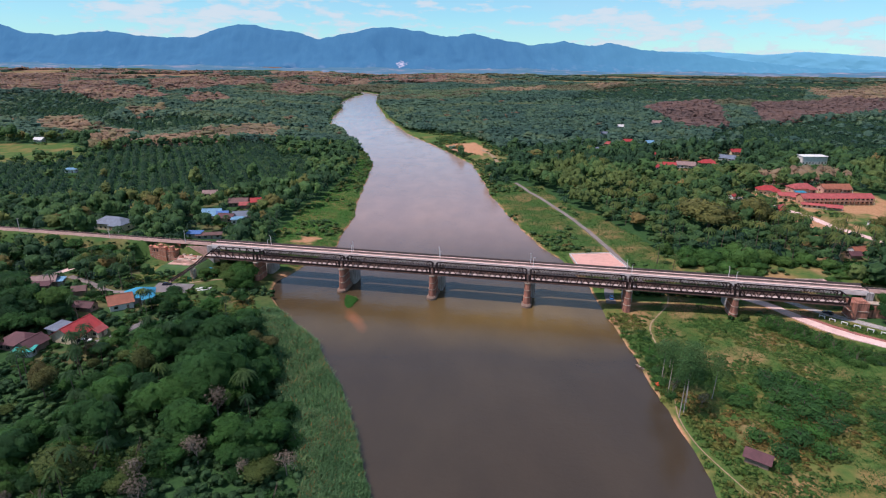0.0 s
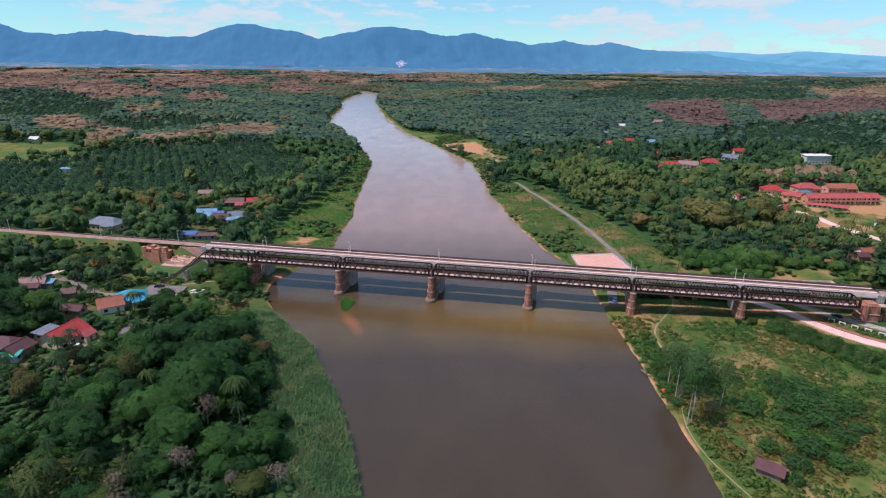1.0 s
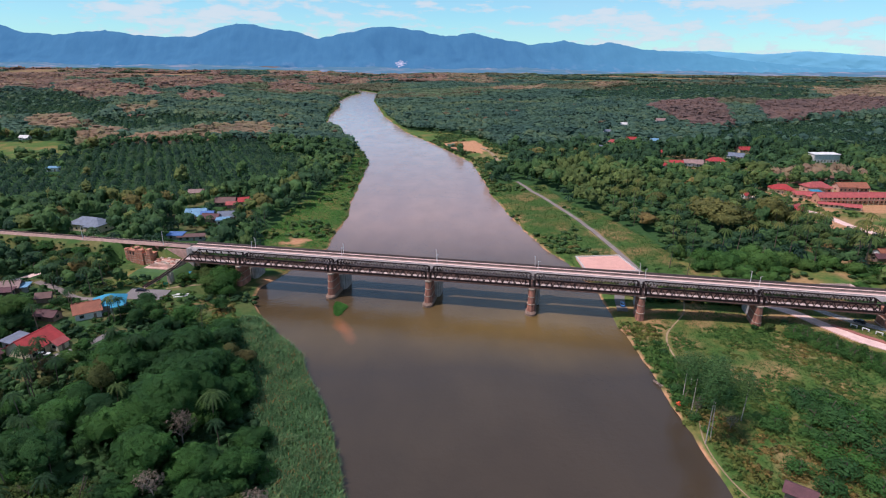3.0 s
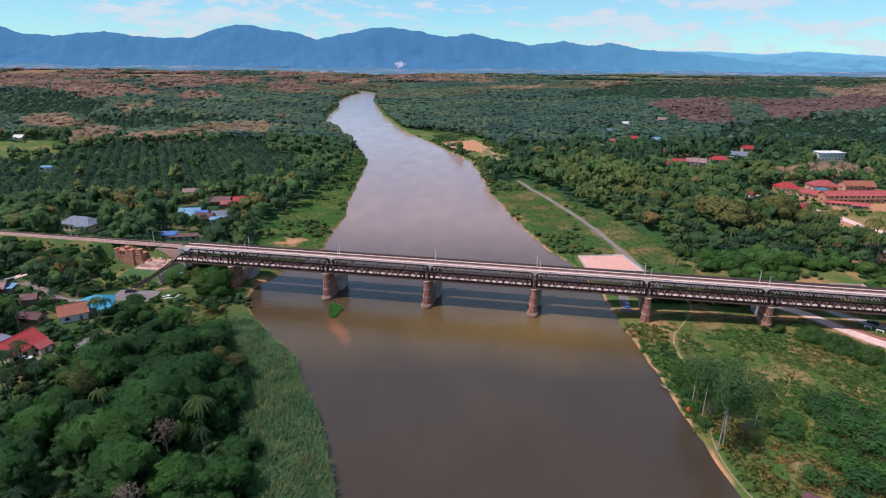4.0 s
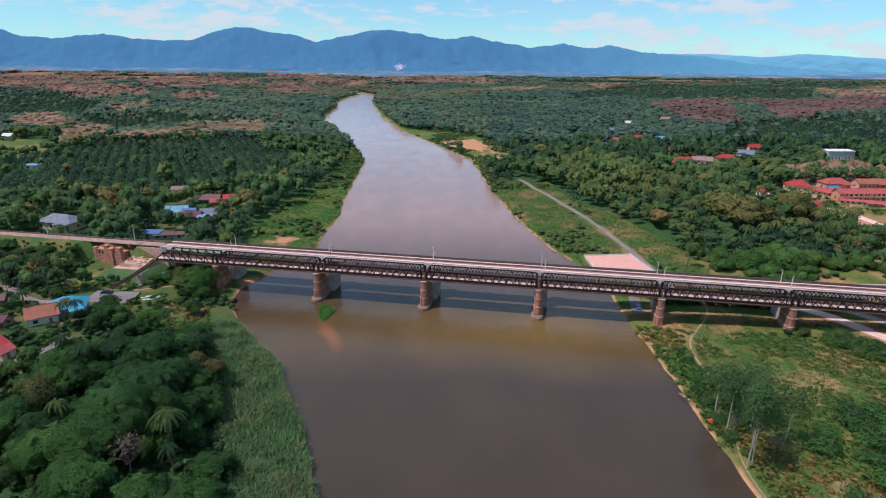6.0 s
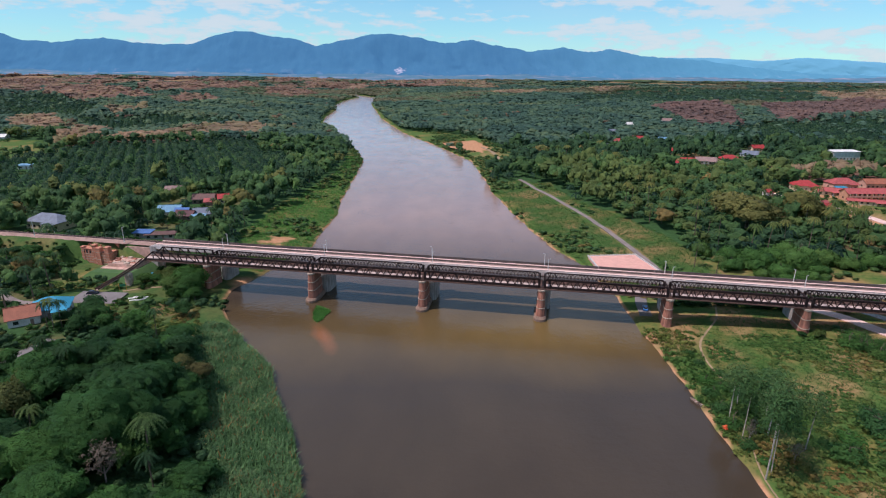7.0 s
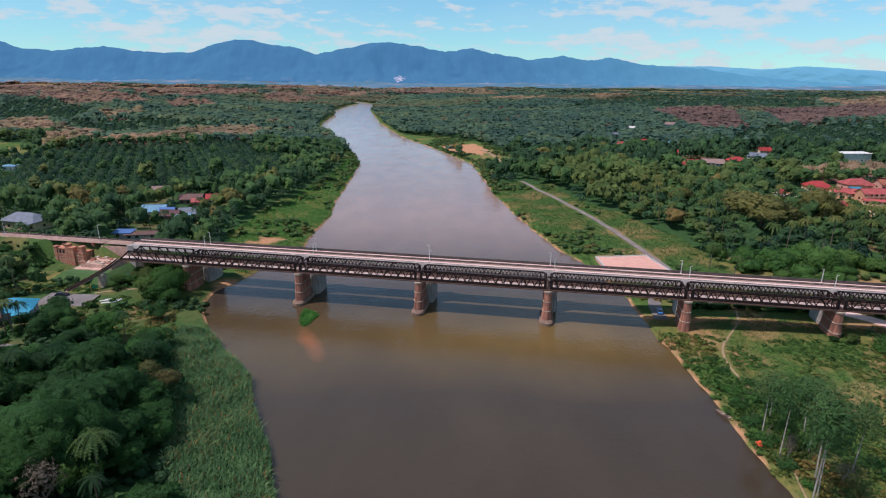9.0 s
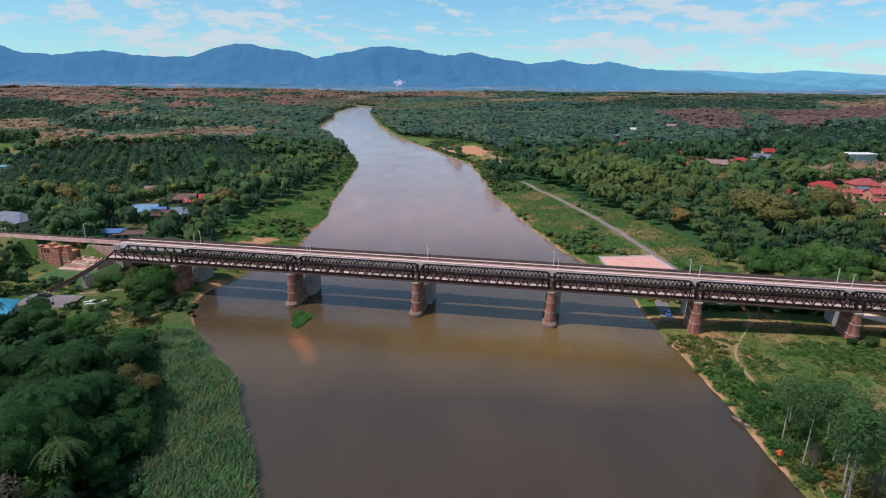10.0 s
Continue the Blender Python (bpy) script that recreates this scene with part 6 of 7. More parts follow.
            add_box(bm, x_, -d / 2 - 0.03, zz - (1.0 if is_door else 0), 1.0 if is_door else 1.5, 0.1, 2.05 if is_door else 1.2)
            part("door" if is_door else "window", bm, M["glass"] if not is_door else WALL["wood"], body)
    for sx in (-1, 1):
        bm = bmesh.new(); add_box(bm, sx * (w / 2 + 0.03), 0, lift + 1.0, 0.1, 1.4, 1.2); part("window", bm, M["glass"], body)
    if floors == 2:                                   # open gallery of the long school block
        bm = bmesh.new(); add_box(bm, 0, -d / 2 - 1.0, lift + 2.6, w, 2.0, 0.2); gal = part("gallery", bm, WALL["orange"], e)
        bm = bmesh.new(); add_box(bm, 0, -d / 2 - 1.95, lift + 2.8, w, 0.1, 0.8); part("railing", bm, WALL["pink"], gal)
        for i in range(15):
            bm = bmesh.new(); add_box(bm, -w / 2 + 0.2 + i * (w - 0.4) / 14, -d / 2 - 1.85, 0, 0.25, 0.25, H - 0.2); part("column", bm, WALL["cream"], gal)
    elif w > 9 and form != "shed" and wall != "wood":   # lean-to porch
        bm = bmesh.new()
        vs = [bm.verts.new((x_, y_, z_ + q)) for q in (0, 0.1) for x_, y_, z_ in ((w * 0.08, -d / 2 - 2.6, H - 0.75), (w * 0.5, -d / 2 - 2.6, H - 0.75), (w * 0.5, -d / 2 - 0.2, H - 0.25), (w * 0.08, -d / 2 - 0.2, H - 0.25))]
        for f in ((3, 2, 1, 0), (4, 5, 6, 7), (0, 1, 5, 4), (1, 2, 6, 5), (2, 3, 7, 6), (3, 0, 4, 7)):
            bm.faces.new([vs[i] for i in f])
        porch = part("porch_roof", bm, ROOF[roof], e)
        for x_ in (w * 0.1, w * 0.48):
            bm = bmesh.new(); add_box(bm, x_, -d / 2 - 2.45, -0.4, 0.16, 0.16, H - 0.4); part("post", bm, M["white_paint"], porch)
    return e


ROOF_WORDS = {"red": "bright red metal roof", "pinkred": "faded red sheet roof", "maroon": "dark maroon roof", "brown": "brown rusty roof", "orange": "orange tiled roof",
              "blue": "blue roof", "cyan": "turquoise metal roof", "paleblue": "pale blue metal roof", "grey": "grey zinc roof", "darkblue": "blue sheet roof",
              "rusty": "rusted zinc roof", "white": "white metal roof", "teal": "teal awning roof", "dark": "dark sheet roof"}
WALL_WORDS = {"cream": "cream plastered", "white": "white", "pink": "salmon", "wood": "timber", "grey": "grey block", "orange": "orange two-storey school"}
for hx, hy, w, d, turn, h, wall, roof, form in HOUSES:
    house(hx, hy, w, d, turn, h, wall, roof, form, f"{WALL_WORDS[wall]} building with a {ROOF_WORDS[roof]} among trees")


BOAT = (75.0, 192.0)


# ---- vehicles, boat and small things ----
def car(x, y, turn, paint, label, z=None, long=4.3):
    e = empty("car", pose(x, y, float(land(x, y)) + 0.14 if z is None else z, 0, 0, turn), label, "car")
    bm = bmesh.new()
    side = [(-long / 2, 0.35), (-long / 2, 0.85), (-long * 0.42, 0.95), (long * 0.22, 0.98), (long * 0.48, 0.8), (long / 2, 0.4)]
    add_ring(bm, [[(x_, -0.85, z_) for x_, z_ in side], [(x_, 0.85, z_) for x_, z_ in side]])
    body = part("body", bm, paint, e)
    bm = bmesh.new()
    cab = [(-long * 0.42, 0.96), (-long * 0.32, 1.45), (long * 0.05, 1.48), (long * 0.24, 0.98)]
    add_ring(bm, [[(x_, -0.72, z_) for x_, z_ in cab], [(x_, 0.72, z_) for x_, z_ in cab]])
    part("cabin", bm, M["glass"], e, "dark glazed cabin")
    bm = bmesh.new(); add_box(bm, -long * 0.13, 0, 1.46, long * 0.36, 1.3, 0.06); part("roof", bm, paint, e)
    for sx in (-0.3, 0.32):
        for sy in (-0.8, 0.8):
            bm = bmesh.new()
            add_ring(bm, [[(long * sx + 0.32 * math.cos(6.283 * i / 10), sy + q, 0.32 + 0.32 * math.sin(6.283 * i / 10)) for i in range(10)] for q in (-0.1, 0.1)])
            part("wheel", bm, M["black"], e)
    return e


navy = surface("navy_car_paint", (0.02, 0.025, 0.05), scale=1, rough=0.25, bump=0)
blue_paint = surface("blue_car_paint", (0.06, 0.22, 0.55), scale=1, rough=0.3, bump=0)
car(-134.4, 255.6, 12, navy, "dark navy car parked on the asphalt car park")
car(171.2, 233.6, 128, navy, "dark car on the road by the brick abutment")
car(-137.4, 195.6, 20, M["white_paint"], "white car parked on the drive beside the red-roofed house")
p = BRIDGE @ Vector((177.4, 15.0, 0))
car(p.x, p.y, 75, blue_paint, "blue car parked under the concrete bridge", None, 4.8)

bm = bmesh.new()
hull = [(-2.6, 0.0), (-2.2, 0.55), (1.6, 0.6), (2.9, 0.0), (1.6, -0.6), (-2.2, -0.55)]
add_ring(bm, [[(x_ * 0.8, y_ * 0.6, -0.2) for x_, y_ in hull], [(x_, y_, 0.42) for x_, y_ in hull]], cap=False)
bm.faces.new([bm.verts.new((x_ * 0.8, y_ * 0.6, -0.1)) for x_, y_ in hull])
boat = empty("rowing_boat", pose(BOAT[0], BOAT[1], 0.15, 0, 0, 115), "small dark wooden rowing boat moored at the bank", "boat")
part("hull", bm, WALL["wood"], boat)
for x_ in (-1.2, 0.6):
    bm = bmesh.new(); add_box(bm, x_, 0, 0.28, 0.25, 1.0, 0.05); part("thwart", bm, M["timber"], boat)
for i, (x, y, tn) in enumerate([(-118.4, 254.4, 25), (-116.8, 255.8, 22), (-115.2, 253.0, 30), (-117.2, 252.2, 28), (-114.6, 256.2, 24), (-118.0, 255.8, 25), (-114.2, 254.4, 27)]):
    bm = bmesh.new(); add_box(bm, 0, 0, 0, 3.4 - 0.3 * i, 0.75, 0.18)
    ob = part("concrete_slab", bm, M["white_paint"], None)
    ob.matrix_basis = pose(x, y, float(land(x, y)) + 0.03, 0, 0, tn)
    tagged(ob, "white concrete slab lying on the grass", "slab", "stacked slabs")
for i, (x, y) in enumerate([(-124, 281), (-122, 279.5)]):
    bm = bmesh.new()
    add_ring(bm, [[(-2, -1, 0), (2, -1, 0), (2, 1, 0), (-2, 1, 0)], [(-1.6, -0.7, 0.9), (1.7, -0.6, 0.7), (1.6, 0.7, 1.0), (-1.7, 0.6, 0.8)]])
    ob = part("tarpaulin", bm, ROOF["cyan"] if i == 0 else ROOF["paleblue"], None)
    ob.matrix_basis = pose(x, y, float(land(x, y)) - 0.02, 0, 0, 20 * i)
    tagged(ob, "blue tarpaulin over goods below the short span", "tarpaulin")
board = empty("notice_board", pose(-126.6, 262.5, float(land(-126.6, 262.5)), 0, 0, 15), "green notice board on yellow posts beside the car park", "sign")
yellow = surface("yellow_paint", (0.62, 0.34, 0.07), scale=1.0, rough=0.7)
for x_ in (-1.3, 1.3):
    bm = bmesh.new(); add_box(bm, x_, 0, -0.2, 0.22, 0.22, 3.0); part("post", bm, yellow, board)
bm = bmesh.new(); add_box(bm, 0, 0.12, 1.4, 2.2, 0.1, 1.1); part("panel", bm, surface("green_board_paint", (0.03, 0.24, 0.12), scale=1.0, rough=0.6), board)
# orange-flowered shrub at the water's edge
V_, F_, N_ = crown_cards(np.random.default_rng(606), 60, 1.0, 1.3, 0.2, 3, 0.4)
ob = tagged(new("flowering_shrub", tone_mesh("flowering_shrub", V_, F_, N_, surface("orange_flowers", (0.75, 0.11, 0.03), scale=3.0, rough=0.8), 0.5)), "small shrub with bright orange-red flowers by the water", "shrub")
ob.matrix_basis = pose(76.5, 179, float(land(76.5, 179)))
# white hoop railings on the verge between the two roads
hoop_me = bpy.data.meshes.new("hoop_post"); beam2_me = bpy.data.meshes.new("hoop_beam")
bm = bmesh.new(); add_box(bm, 0, 0, 0, 0.32, 0.32, 1.05); bm.to_mesh(hoop_me); bm.free(); hoop_me.materials.append(M["white_paint"])
bm = bmesh.new(); add_box(bm, 0, 0, 1.05, 2.5, 0.36, 0.3); bm.to_mesh(beam2_me); bm.free(); beam2_me.materials.append(M["white_paint"])
for (x0, y0), (x1, y1) in zip(RAIL_LINE, RAIL_LINE[1:]):
    x, y = (x0 + x1) / 2 + 0.9, (y0 + y1) / 2 + 1.0
    e = empty("hoop_railing", pose(x, y, float(land(x, y)), 0, 0, math.degrees(math.atan2(y1 - y0, x1 - x0))), "white concrete hoop railing on the grass verge", "railing", "hoop railings")
    for dx in (-1.05, 1.05):
        share("post", hoop_me, e, pose(dx, 0, -0.15))
    share("beam", beam2_me, e, pose(0, 0, -0.15))

# concrete pen with low pale walls in the grass behind the bridges
pen = empty("concrete_pen", BRIDGE @ pose(278, 45, 0, 0, 0, 10), "low pale concrete walled pen in the grass", "pen")
zp = max(float(land(*(BRIDGE @ Vector((278 + dx, 45 + dy, 0))).xy)) for dx in (-7, 7) for dy in (-3, 3))
for x_, y_, sx, sy in ((0, 3.2, 14.4, 0.5), (0, -3.2, 14.4, 0.5), (-7.0, 0, 0.5, 5.9), (7.0, 0, 0.5, 5.9)):
    bm = bmesh.new(); add_box(bm, x_, y_, zp - 1.5, sx, sy, 2.9); part("wall", bm, M["pale_concrete"], pen)
bm = bmesh.new(); add_box(bm, 0, 0, zp - 1.0, 13.4, 5.8, 1.1); part("floor", bm, M["dark_concrete"], pen)

# ---- near plants ----
HI = [crown_cards(np.random.default_rng(700 + i), 800, 3.4 + 0.4 * (i % 4), 4.6 + 0.9 * (i % 4), 1.0 + 0.4 * (i % 3), 4 + (i * 3) % 7, 0.40, core=(8, 3), flat=0.45) for i in range(8)]
crown_me = [tone_mesh("crown", *HI[i % 8], M["leaf"], (0.15, 0.3, 0.5, 0.72, 0.25, 0.58, 0.36, 0.78, 0.3, 0.66, 0.42, 0.8)[i % 12]) for i in range(24)]
trunk_me = [trunk_mesh(800 + i, 3.2 + 0.3 * i, 0.2, M["bark"]) for i in range(3)]
tall_crown = [tone_mesh("crown", *crown_cards(np.random.default_rng(760 + i), 1300, 4.6, 12.5, 6.5, 13, 0.45), M["thin_leaf"], 0.2 + 0.3 * i) for i in range(3)]
tall_trunk = [trunk_mesh(850 + i, 13.0, 0.16, M["pale_bark"], 0) for i in range(3)]
bare_trunk = [trunk_mesh(870 + i, 3.2, 0.15, M["deadwood"], 4) for i in range(3)]
M["feather"] = foliage("feathery_bush_leaf", [(0.0, (0.046, 0.122, 0.042)), (0.5, (0.068, 0.165, 0.046)), (1.0, (0.078, 0.215, 0.046))], leaf_scale=4.0, contrast=0.6, cut=0.40)
FEATHER = [crown_cards(np.random.default_rng(1200 + i), 900, 3.9, 4.6, -0.1, 9, 0.36, 0.3) for i in range(5)]
feather_me = [tone_mesh("crown", *FEATHER[i % 5], M["feather"], (0.1, 0.3, 0.5, 0.2, 0.4, 0.85, 0.6)[i % 7]) for i in range(7)]
soft_me = [tone_mesh("crown", *FEATHER[i], M["bush_leaf"], 0.1 + 0.2 * i) for i in range(4)]
TWIG = [crown_cards(np.random.default_rng(780 + i), 300, 3.1, 5.6, 1.6, 8, 0.5) for i in range(3)]
loose_me = [tone_mesh("crown", *FEATHER[i % 5], M["leaf"], (0.35, 0.6, 0.45, 0.72, 0.25, 0.8)[i % 6]) for i in range(6)]
twig_me = [tone_mesh("crown", *t, M["twig"], 0.2 + 0.3 * i) for i, t in enumerate(TWIG)]


def tree(x, y, k_, scale, tall, label, crowns, trunks, group="trees", lift=0.0):
    e = empty("tree", pose(x, y, float(land(x, y)) + lift, 0, 0, (k_ * 77) % 360) @ Matrix.Diagonal((scale, scale, tall, 1)), label, "tree", group)
    share("trunk", trunks[k_ % len(trunks)], e, Matrix())
    share("crown", crowns[k_ % len(crowns)], e, Matrix())
    return e


palm_variants = []
for i in range(4):
    h = 12.0 + 1.8 * i
    tm, (lx, ly) = palm_trunk_mesh(900 + i, h, 0.2, 0.5 + 0.3 * i)
    V_, F_, N_ = frond_fan(np.random.default_rng(910 + i), 24, 4.6, h, 11, 0.72, 0.62)
    V_[:, 0] += lx; V_[:, 1] += ly
    palm_variants.append((tm, tone_mesh("fronds", V_, F_, N_, M["palm"], 0.05 + 0.08 * i), tone_mesh("fronds", V_, F_, N_, M["palm"], 0.52 + 0.12 * i)))


def palm(x, y, k_, scale=1.0):
    e = empty("coconut_palm", pose(x, y, float(land(x, y)), 0, 0, (k_ * 53) % 360) @ Matrix.Scale(scale, 4), "coconut palm with a slim grey trunk and drooping green fronds", "palm", "coconut palms")
    tm, dull, bright = palm_variants[k_ % 4]
    fm = bright if x > 0 or k_ % 9 == 0 else dull
    share("trunk", tm, e, Matrix())
    share("fronds", fm, e, Matrix())
    return e


# closed woods on the near left bank: humps of tall crowns with low creepers between them
NEAR_WOODS = 255


def reed_width(y):
    return np.interp(y, [88, 150, 185, 210, 228, 240], [17, 20, 25, 23, 15, 6])


TWIGGY = [(-69.7, 151.5, 1.5, 1.55), (-67, 130, 1.35, 1.3), (-42.3, 128.2, 1.2, 1.0), (-74.5, 113.8, 1.35, 1.2), (-79, 120, 1.2, 1.1), (-100, 140, 1.0, 1.2), (-88, 150, 0.9, 1.1)]
OLIVE = [(-102, 170, 1.5, 1.9), (-126, 156, 1.15, 1.5), (-130, 162, 1.0, 1.1), (-109, 184, 1.1, 1.2), (-72, 196, 1.0, 1.2), (-66, 189, 1.1, 1.1), (-120, 173, 0.8, 0.9)]
PALMS_NEAR = [(-63.5, 158, 0, 1.12), (-60, 152, 4, 0.7), (-140.6, 166, 1, 0.85), (-115, 154.6, 2, 0.75), (-102.6, 142.8, 3, 0.72), (-99, 146, 1, 0.7), (-92, 118, 2, 0.78), (-97, 126, 3, 0.75), (-88, 126, 4, 0.78), (-94, 135, 6, 0.7),
              (-107, 142, 7, 0.72), (-93, 163, 9, 0.75), (-122, 168, 10, 0.78), (-129, 178, 11, 0.78)]
X, Y = jitter_grid(88, NEAR_WOODS, 4.6)
ok = free_ground(X, Y, 2.0)
for px_, py_, rad in [(a_[0], a_[1], 5.0) for a_ in TWIGGY[:4] + OLIVE[:2]] + [(a_[0], a_[1], 2.6) for a_ in PALMS_NEAR] + [(-87, 141, 7), (-43, 140, 4)]:
    ok &= near_line(X, Y, [(px_, py_), (0.95 * px_, py_ - 6)]) > rad
xl, xr = edges(Y)
ok &= ((xl - X) > reed_width(Y) - 1.0) | ((X - xr) > 95)
stand = fbm(X / 24, Y / 24, 3, 88)
ok &= stand > 0.455
X, Y, stand = X[ok], Y[ok], stand[ok]
order = np.argsort(Y)
X, Y, stand = X[order], Y[order], stand[order]
n_ = len(X)
sizes = (0.45 + 1.6 * np.clip(stand - 0.40, 0, 0.5) * 2) * rng.uniform(0.55, 1.45, n_)
heights = sizes * rng.uniform(0.65, 1.1, n_)
stuff = []
for i in range(n_):
    r_ = rng.uniform()
    if i < 110:
        if r_ < 0.085:
            tree(X[i], Y[i], i, max(sizes[i], 0.8), max(heights[i], 0.9), "half-bare tree with pale pinkish-grey twigs in the woods", twig_me, bare_trunk, "bare trees")
        elif r_ < 0.16 and X[i] < -60:
            palm(X[i], Y[i], i, rng.uniform(0.6, 0.8))
        else:
            tree(X[i], Y[i], int(rng.integers(0, 999)), sizes[i], heights[i], "leafy dark green broadleaf tree in dense woods", crown_me if rng.uniform() < 0.5 else loose_me, trunk_me, lift=-0.5)
    else:
        stuff.append(i)
stuff = np.array(stuff, int)
if len(stuff):
    pos = np.stack([X[stuff], Y[stuff], land(X[stuff], Y[stuff])], -1)
    LITE = [crown_cards(np.random.default_rng(740 + i), 135, 3.5 + 0.35 * (i % 4), 5.4, 1.4, 6 + i % 3, 0.62, core=(8, 2), flat=0.45) for i in range(6)]
    scatter("bank_woods", LITE, pos, np.stack([sizes[stuff], heights[stuff]], -1), rng.uniform(0, 6.28, len(stuff)),
            np.clip(0.9 * fbm(X[stuff] / 30, Y[stuff] / 30, 3, 79) + rng.normal(0, 0.15, len(stuff)), 0, 0.95), M["leaf"], "dense dark green woods behind the river bank", "woods")

for i, (x, y, sc, tl) in enumerate(TWIGGY):
    tree(x, y, i, sc, tl, "half-bare tree with pale pinkish-grey twigs in the woods", twig_me, bare_trunk, "bare trees", 0.4)
dry_me = [tone_mesh("crown", *HI[i], M["leaf"], 0.84 + 0.03 * i) for i in range(3)]
for i, (x, y, sc, tl) in enumerate(OLIVE):
    tree(x, y, i, sc, tl, "olive-brown drying broadleaf tree in dense woods", dry_me, trunk_me, "drying trees", 1.0)

for i, (x, y, sc, tl) in enumerate([(-43, 140, 1.0, 0.9), (-46, 143, 0.7, 0.7), (95.7, 134.4, 0.9, 0.8), (92.5, 137, 0.6, 0.6)]):
    tree(x, y, 5 + i, sc, tl, "bright green feathery bush in rough grass", feather_me[5:], trunk_me, "bright bushes", -0.4)
for i, (x, y, sc, tl) in enumerate([(79.5, 173, 0.55, 0.9), (82, 176, 0.45, 0.8), (86.4, 165, 0.6, 0.8)]):
    tree(x, y, i, sc, tl, "slim half-bare young tree in the meadow", twig_me, bare_trunk, "young trees")

# undergrowth between the trees and low scrub in the meadows
LOWBUSH = [crown_cards(np.random.default_rng(640 + i), 17, 2.1, 1.9, 0.0, 2, 0.55, core=(6, 2)) for i in range(5)]
X, Y = jitter_grid(85, 300, 3.3)
xl, xr = edges(Y)
d = np.maximum(xl - X, X - xr)
s, o = bridge_so(X, Y)
on_left = X < xl
patchy = fbm(X / 17, Y / 17, 3, 93)
ok = (on_left & (d > reed_width(Y) - 2.5) & free_ground(X, Y, 2.0)) | (in_poly(X, Y, LAWN_LEFT) & (patchy > 0.56) & (o < -6))
ok |= (~on_left) & (near_line(X, Y, [(142, 231), (148, 218), (156, 205), (166, 193)]) < 5) & (near_line(X, Y, ACCESS_ROAD) > 5)
for line in (UNDER_PATH, BANK_PATH, ACCESS_ROAD, UPPER_ROAD, VILLAGE_LANE, TRACK_LANE, HOUSE_DRIVE):
    ok &= near_line(X, Y, line) > 3.0
for hx, hy, rad in PLOTS:
    ok &= np.hypot(X - hx, Y - hy) > rad
ok &= (np.hypot(X - 92.5, Y - 139) > 6) & (np.hypot(X + 134, Y - 250) > 13)
X, Y, on_left = X[ok], Y[ok], on_left[ok]
n_ = len(X)
scatter("undergrowth", LOWBUSH, np.stack([X, Y, land(X, Y) - 0.1], -1), np.stack([rng.uniform(0.7, 1.4, n_), rng.uniform(0.6, 1.5, n_)], -1) * np.where(on_left[:, None], 1.0, np.array([0.95, 0.42])),
        rng.uniform(0, 6.28, n_), np.clip(0.05 + 0.6 * fbm(X / 14, Y / 14, 3, 83) + rng.normal(0, 0.07, n_), 0, 0.72), M["wood_leaf"], "low green shrubs and creepers covering the ground", "shrubs")

# scrub on the near side of the railway embankment
S_, O_ = rng.uniform(-240, -66, 1000), rng.uniform(-10, 9.6, 1000)
S_, O_ = np.concatenate([S_, rng.uniform(-29, -20, 24)]), np.concatenate([O_, rng.uniform(-13, 1.5, 24)])
O_ = O_ + np.where(S_ < -64, rail_off(S_) - 15.0, 0)
X, Y = BR_A[0] + S_ * BR_U[0] + O_ * BR_N[0], BR_A[1] + S_ * BR_U[1] + O_ * BR_N[1]
ok = np.ones(len(X), bool)
for hx, hy, rad in PLOTS:
    ok &= np.hypot(X - hx, Y - hy) > rad
X, Y, S_, O_ = X[ok], Y[ok], S_[ok], O_[ok]
n_ = len(X)
big = np.where(S_ < -64, np.clip(1.9 - 0.115 * (O_ - rail_off(S_) + 21), 0.45, 1.9), 0.75)
scatter("embankment_scrub", [crown_cards(np.random.default_rng(670 + i), 26, 2.2, 2.6, 0.0, 5, 0.5, core=(6, 2)) for i in range(5)], np.stack([X, Y, land(X, Y) - 0.3], -1), np.stack([big * rng.uniform(0.7, 1.3, n_), big * rng.uniform(0.5, 1.2, n_)], -1),
        rng.uniform(0, 6.28, n_), np.clip(rng.normal(0.45, 0.2, n_), 0, 0.86), M["leaf"], "dense green scrub on the railway embankment", "shrubs")

# low bushes behind the concrete bridge, its shadow put into their dark tone
S_, O_ = rng.uniform(184, 268, 420), rng.uniform(20.5, 35, 420)
X, Y = BR_A[0] + S_ * BR_U[0] + O_ * BR_N[0], BR_A[1] + S_ * BR_U[1] + O_ * BR_N[1]
ok = (near_line(X, Y, RIVER_ROAD) > 3) & (near_line(X, Y, [(79.5, 249), (82.5, 265), (90, 282), (99, 296)]) > 3.5) & (near_line(X, Y, ACCESS_ROAD) > 4.5) & (near_line(X, Y, UPPER_ROAD) > 4) & ~((X > 70) & (X < 104) & (Y > 292))
X, Y = X[ok], Y[ok]
n_ = len(X)
scatter("shaded_bushes", LOWBUSH, np.stack([X, Y, land(X, Y) - 0.2], -1), np.stack([rng.uniform(0.8, 1.5, n_), rng.uniform(0.6, 1.3, n_)], -1), rng.uniform(0, 6.28, n_), np.clip(rng.normal(0.15, 0.1, n_), 0, 0.5), M["leaf"], "low green bushes behind the bridges, their shade put into a dark tone", "shrubs")

# weeds and creepers of the near meadow
X, Y = jitter_grid(100, 290, 2.2)
xl, xr = edges(Y)
d = X - xr
s, o = bridge_so(X, Y)
patchy = fbm(X / 19, Y / 19, 4, 93)
lawn_ = in_poly(X, Y, LAWN_LEFT) & (xl - X > 1.5) & (o < -2)
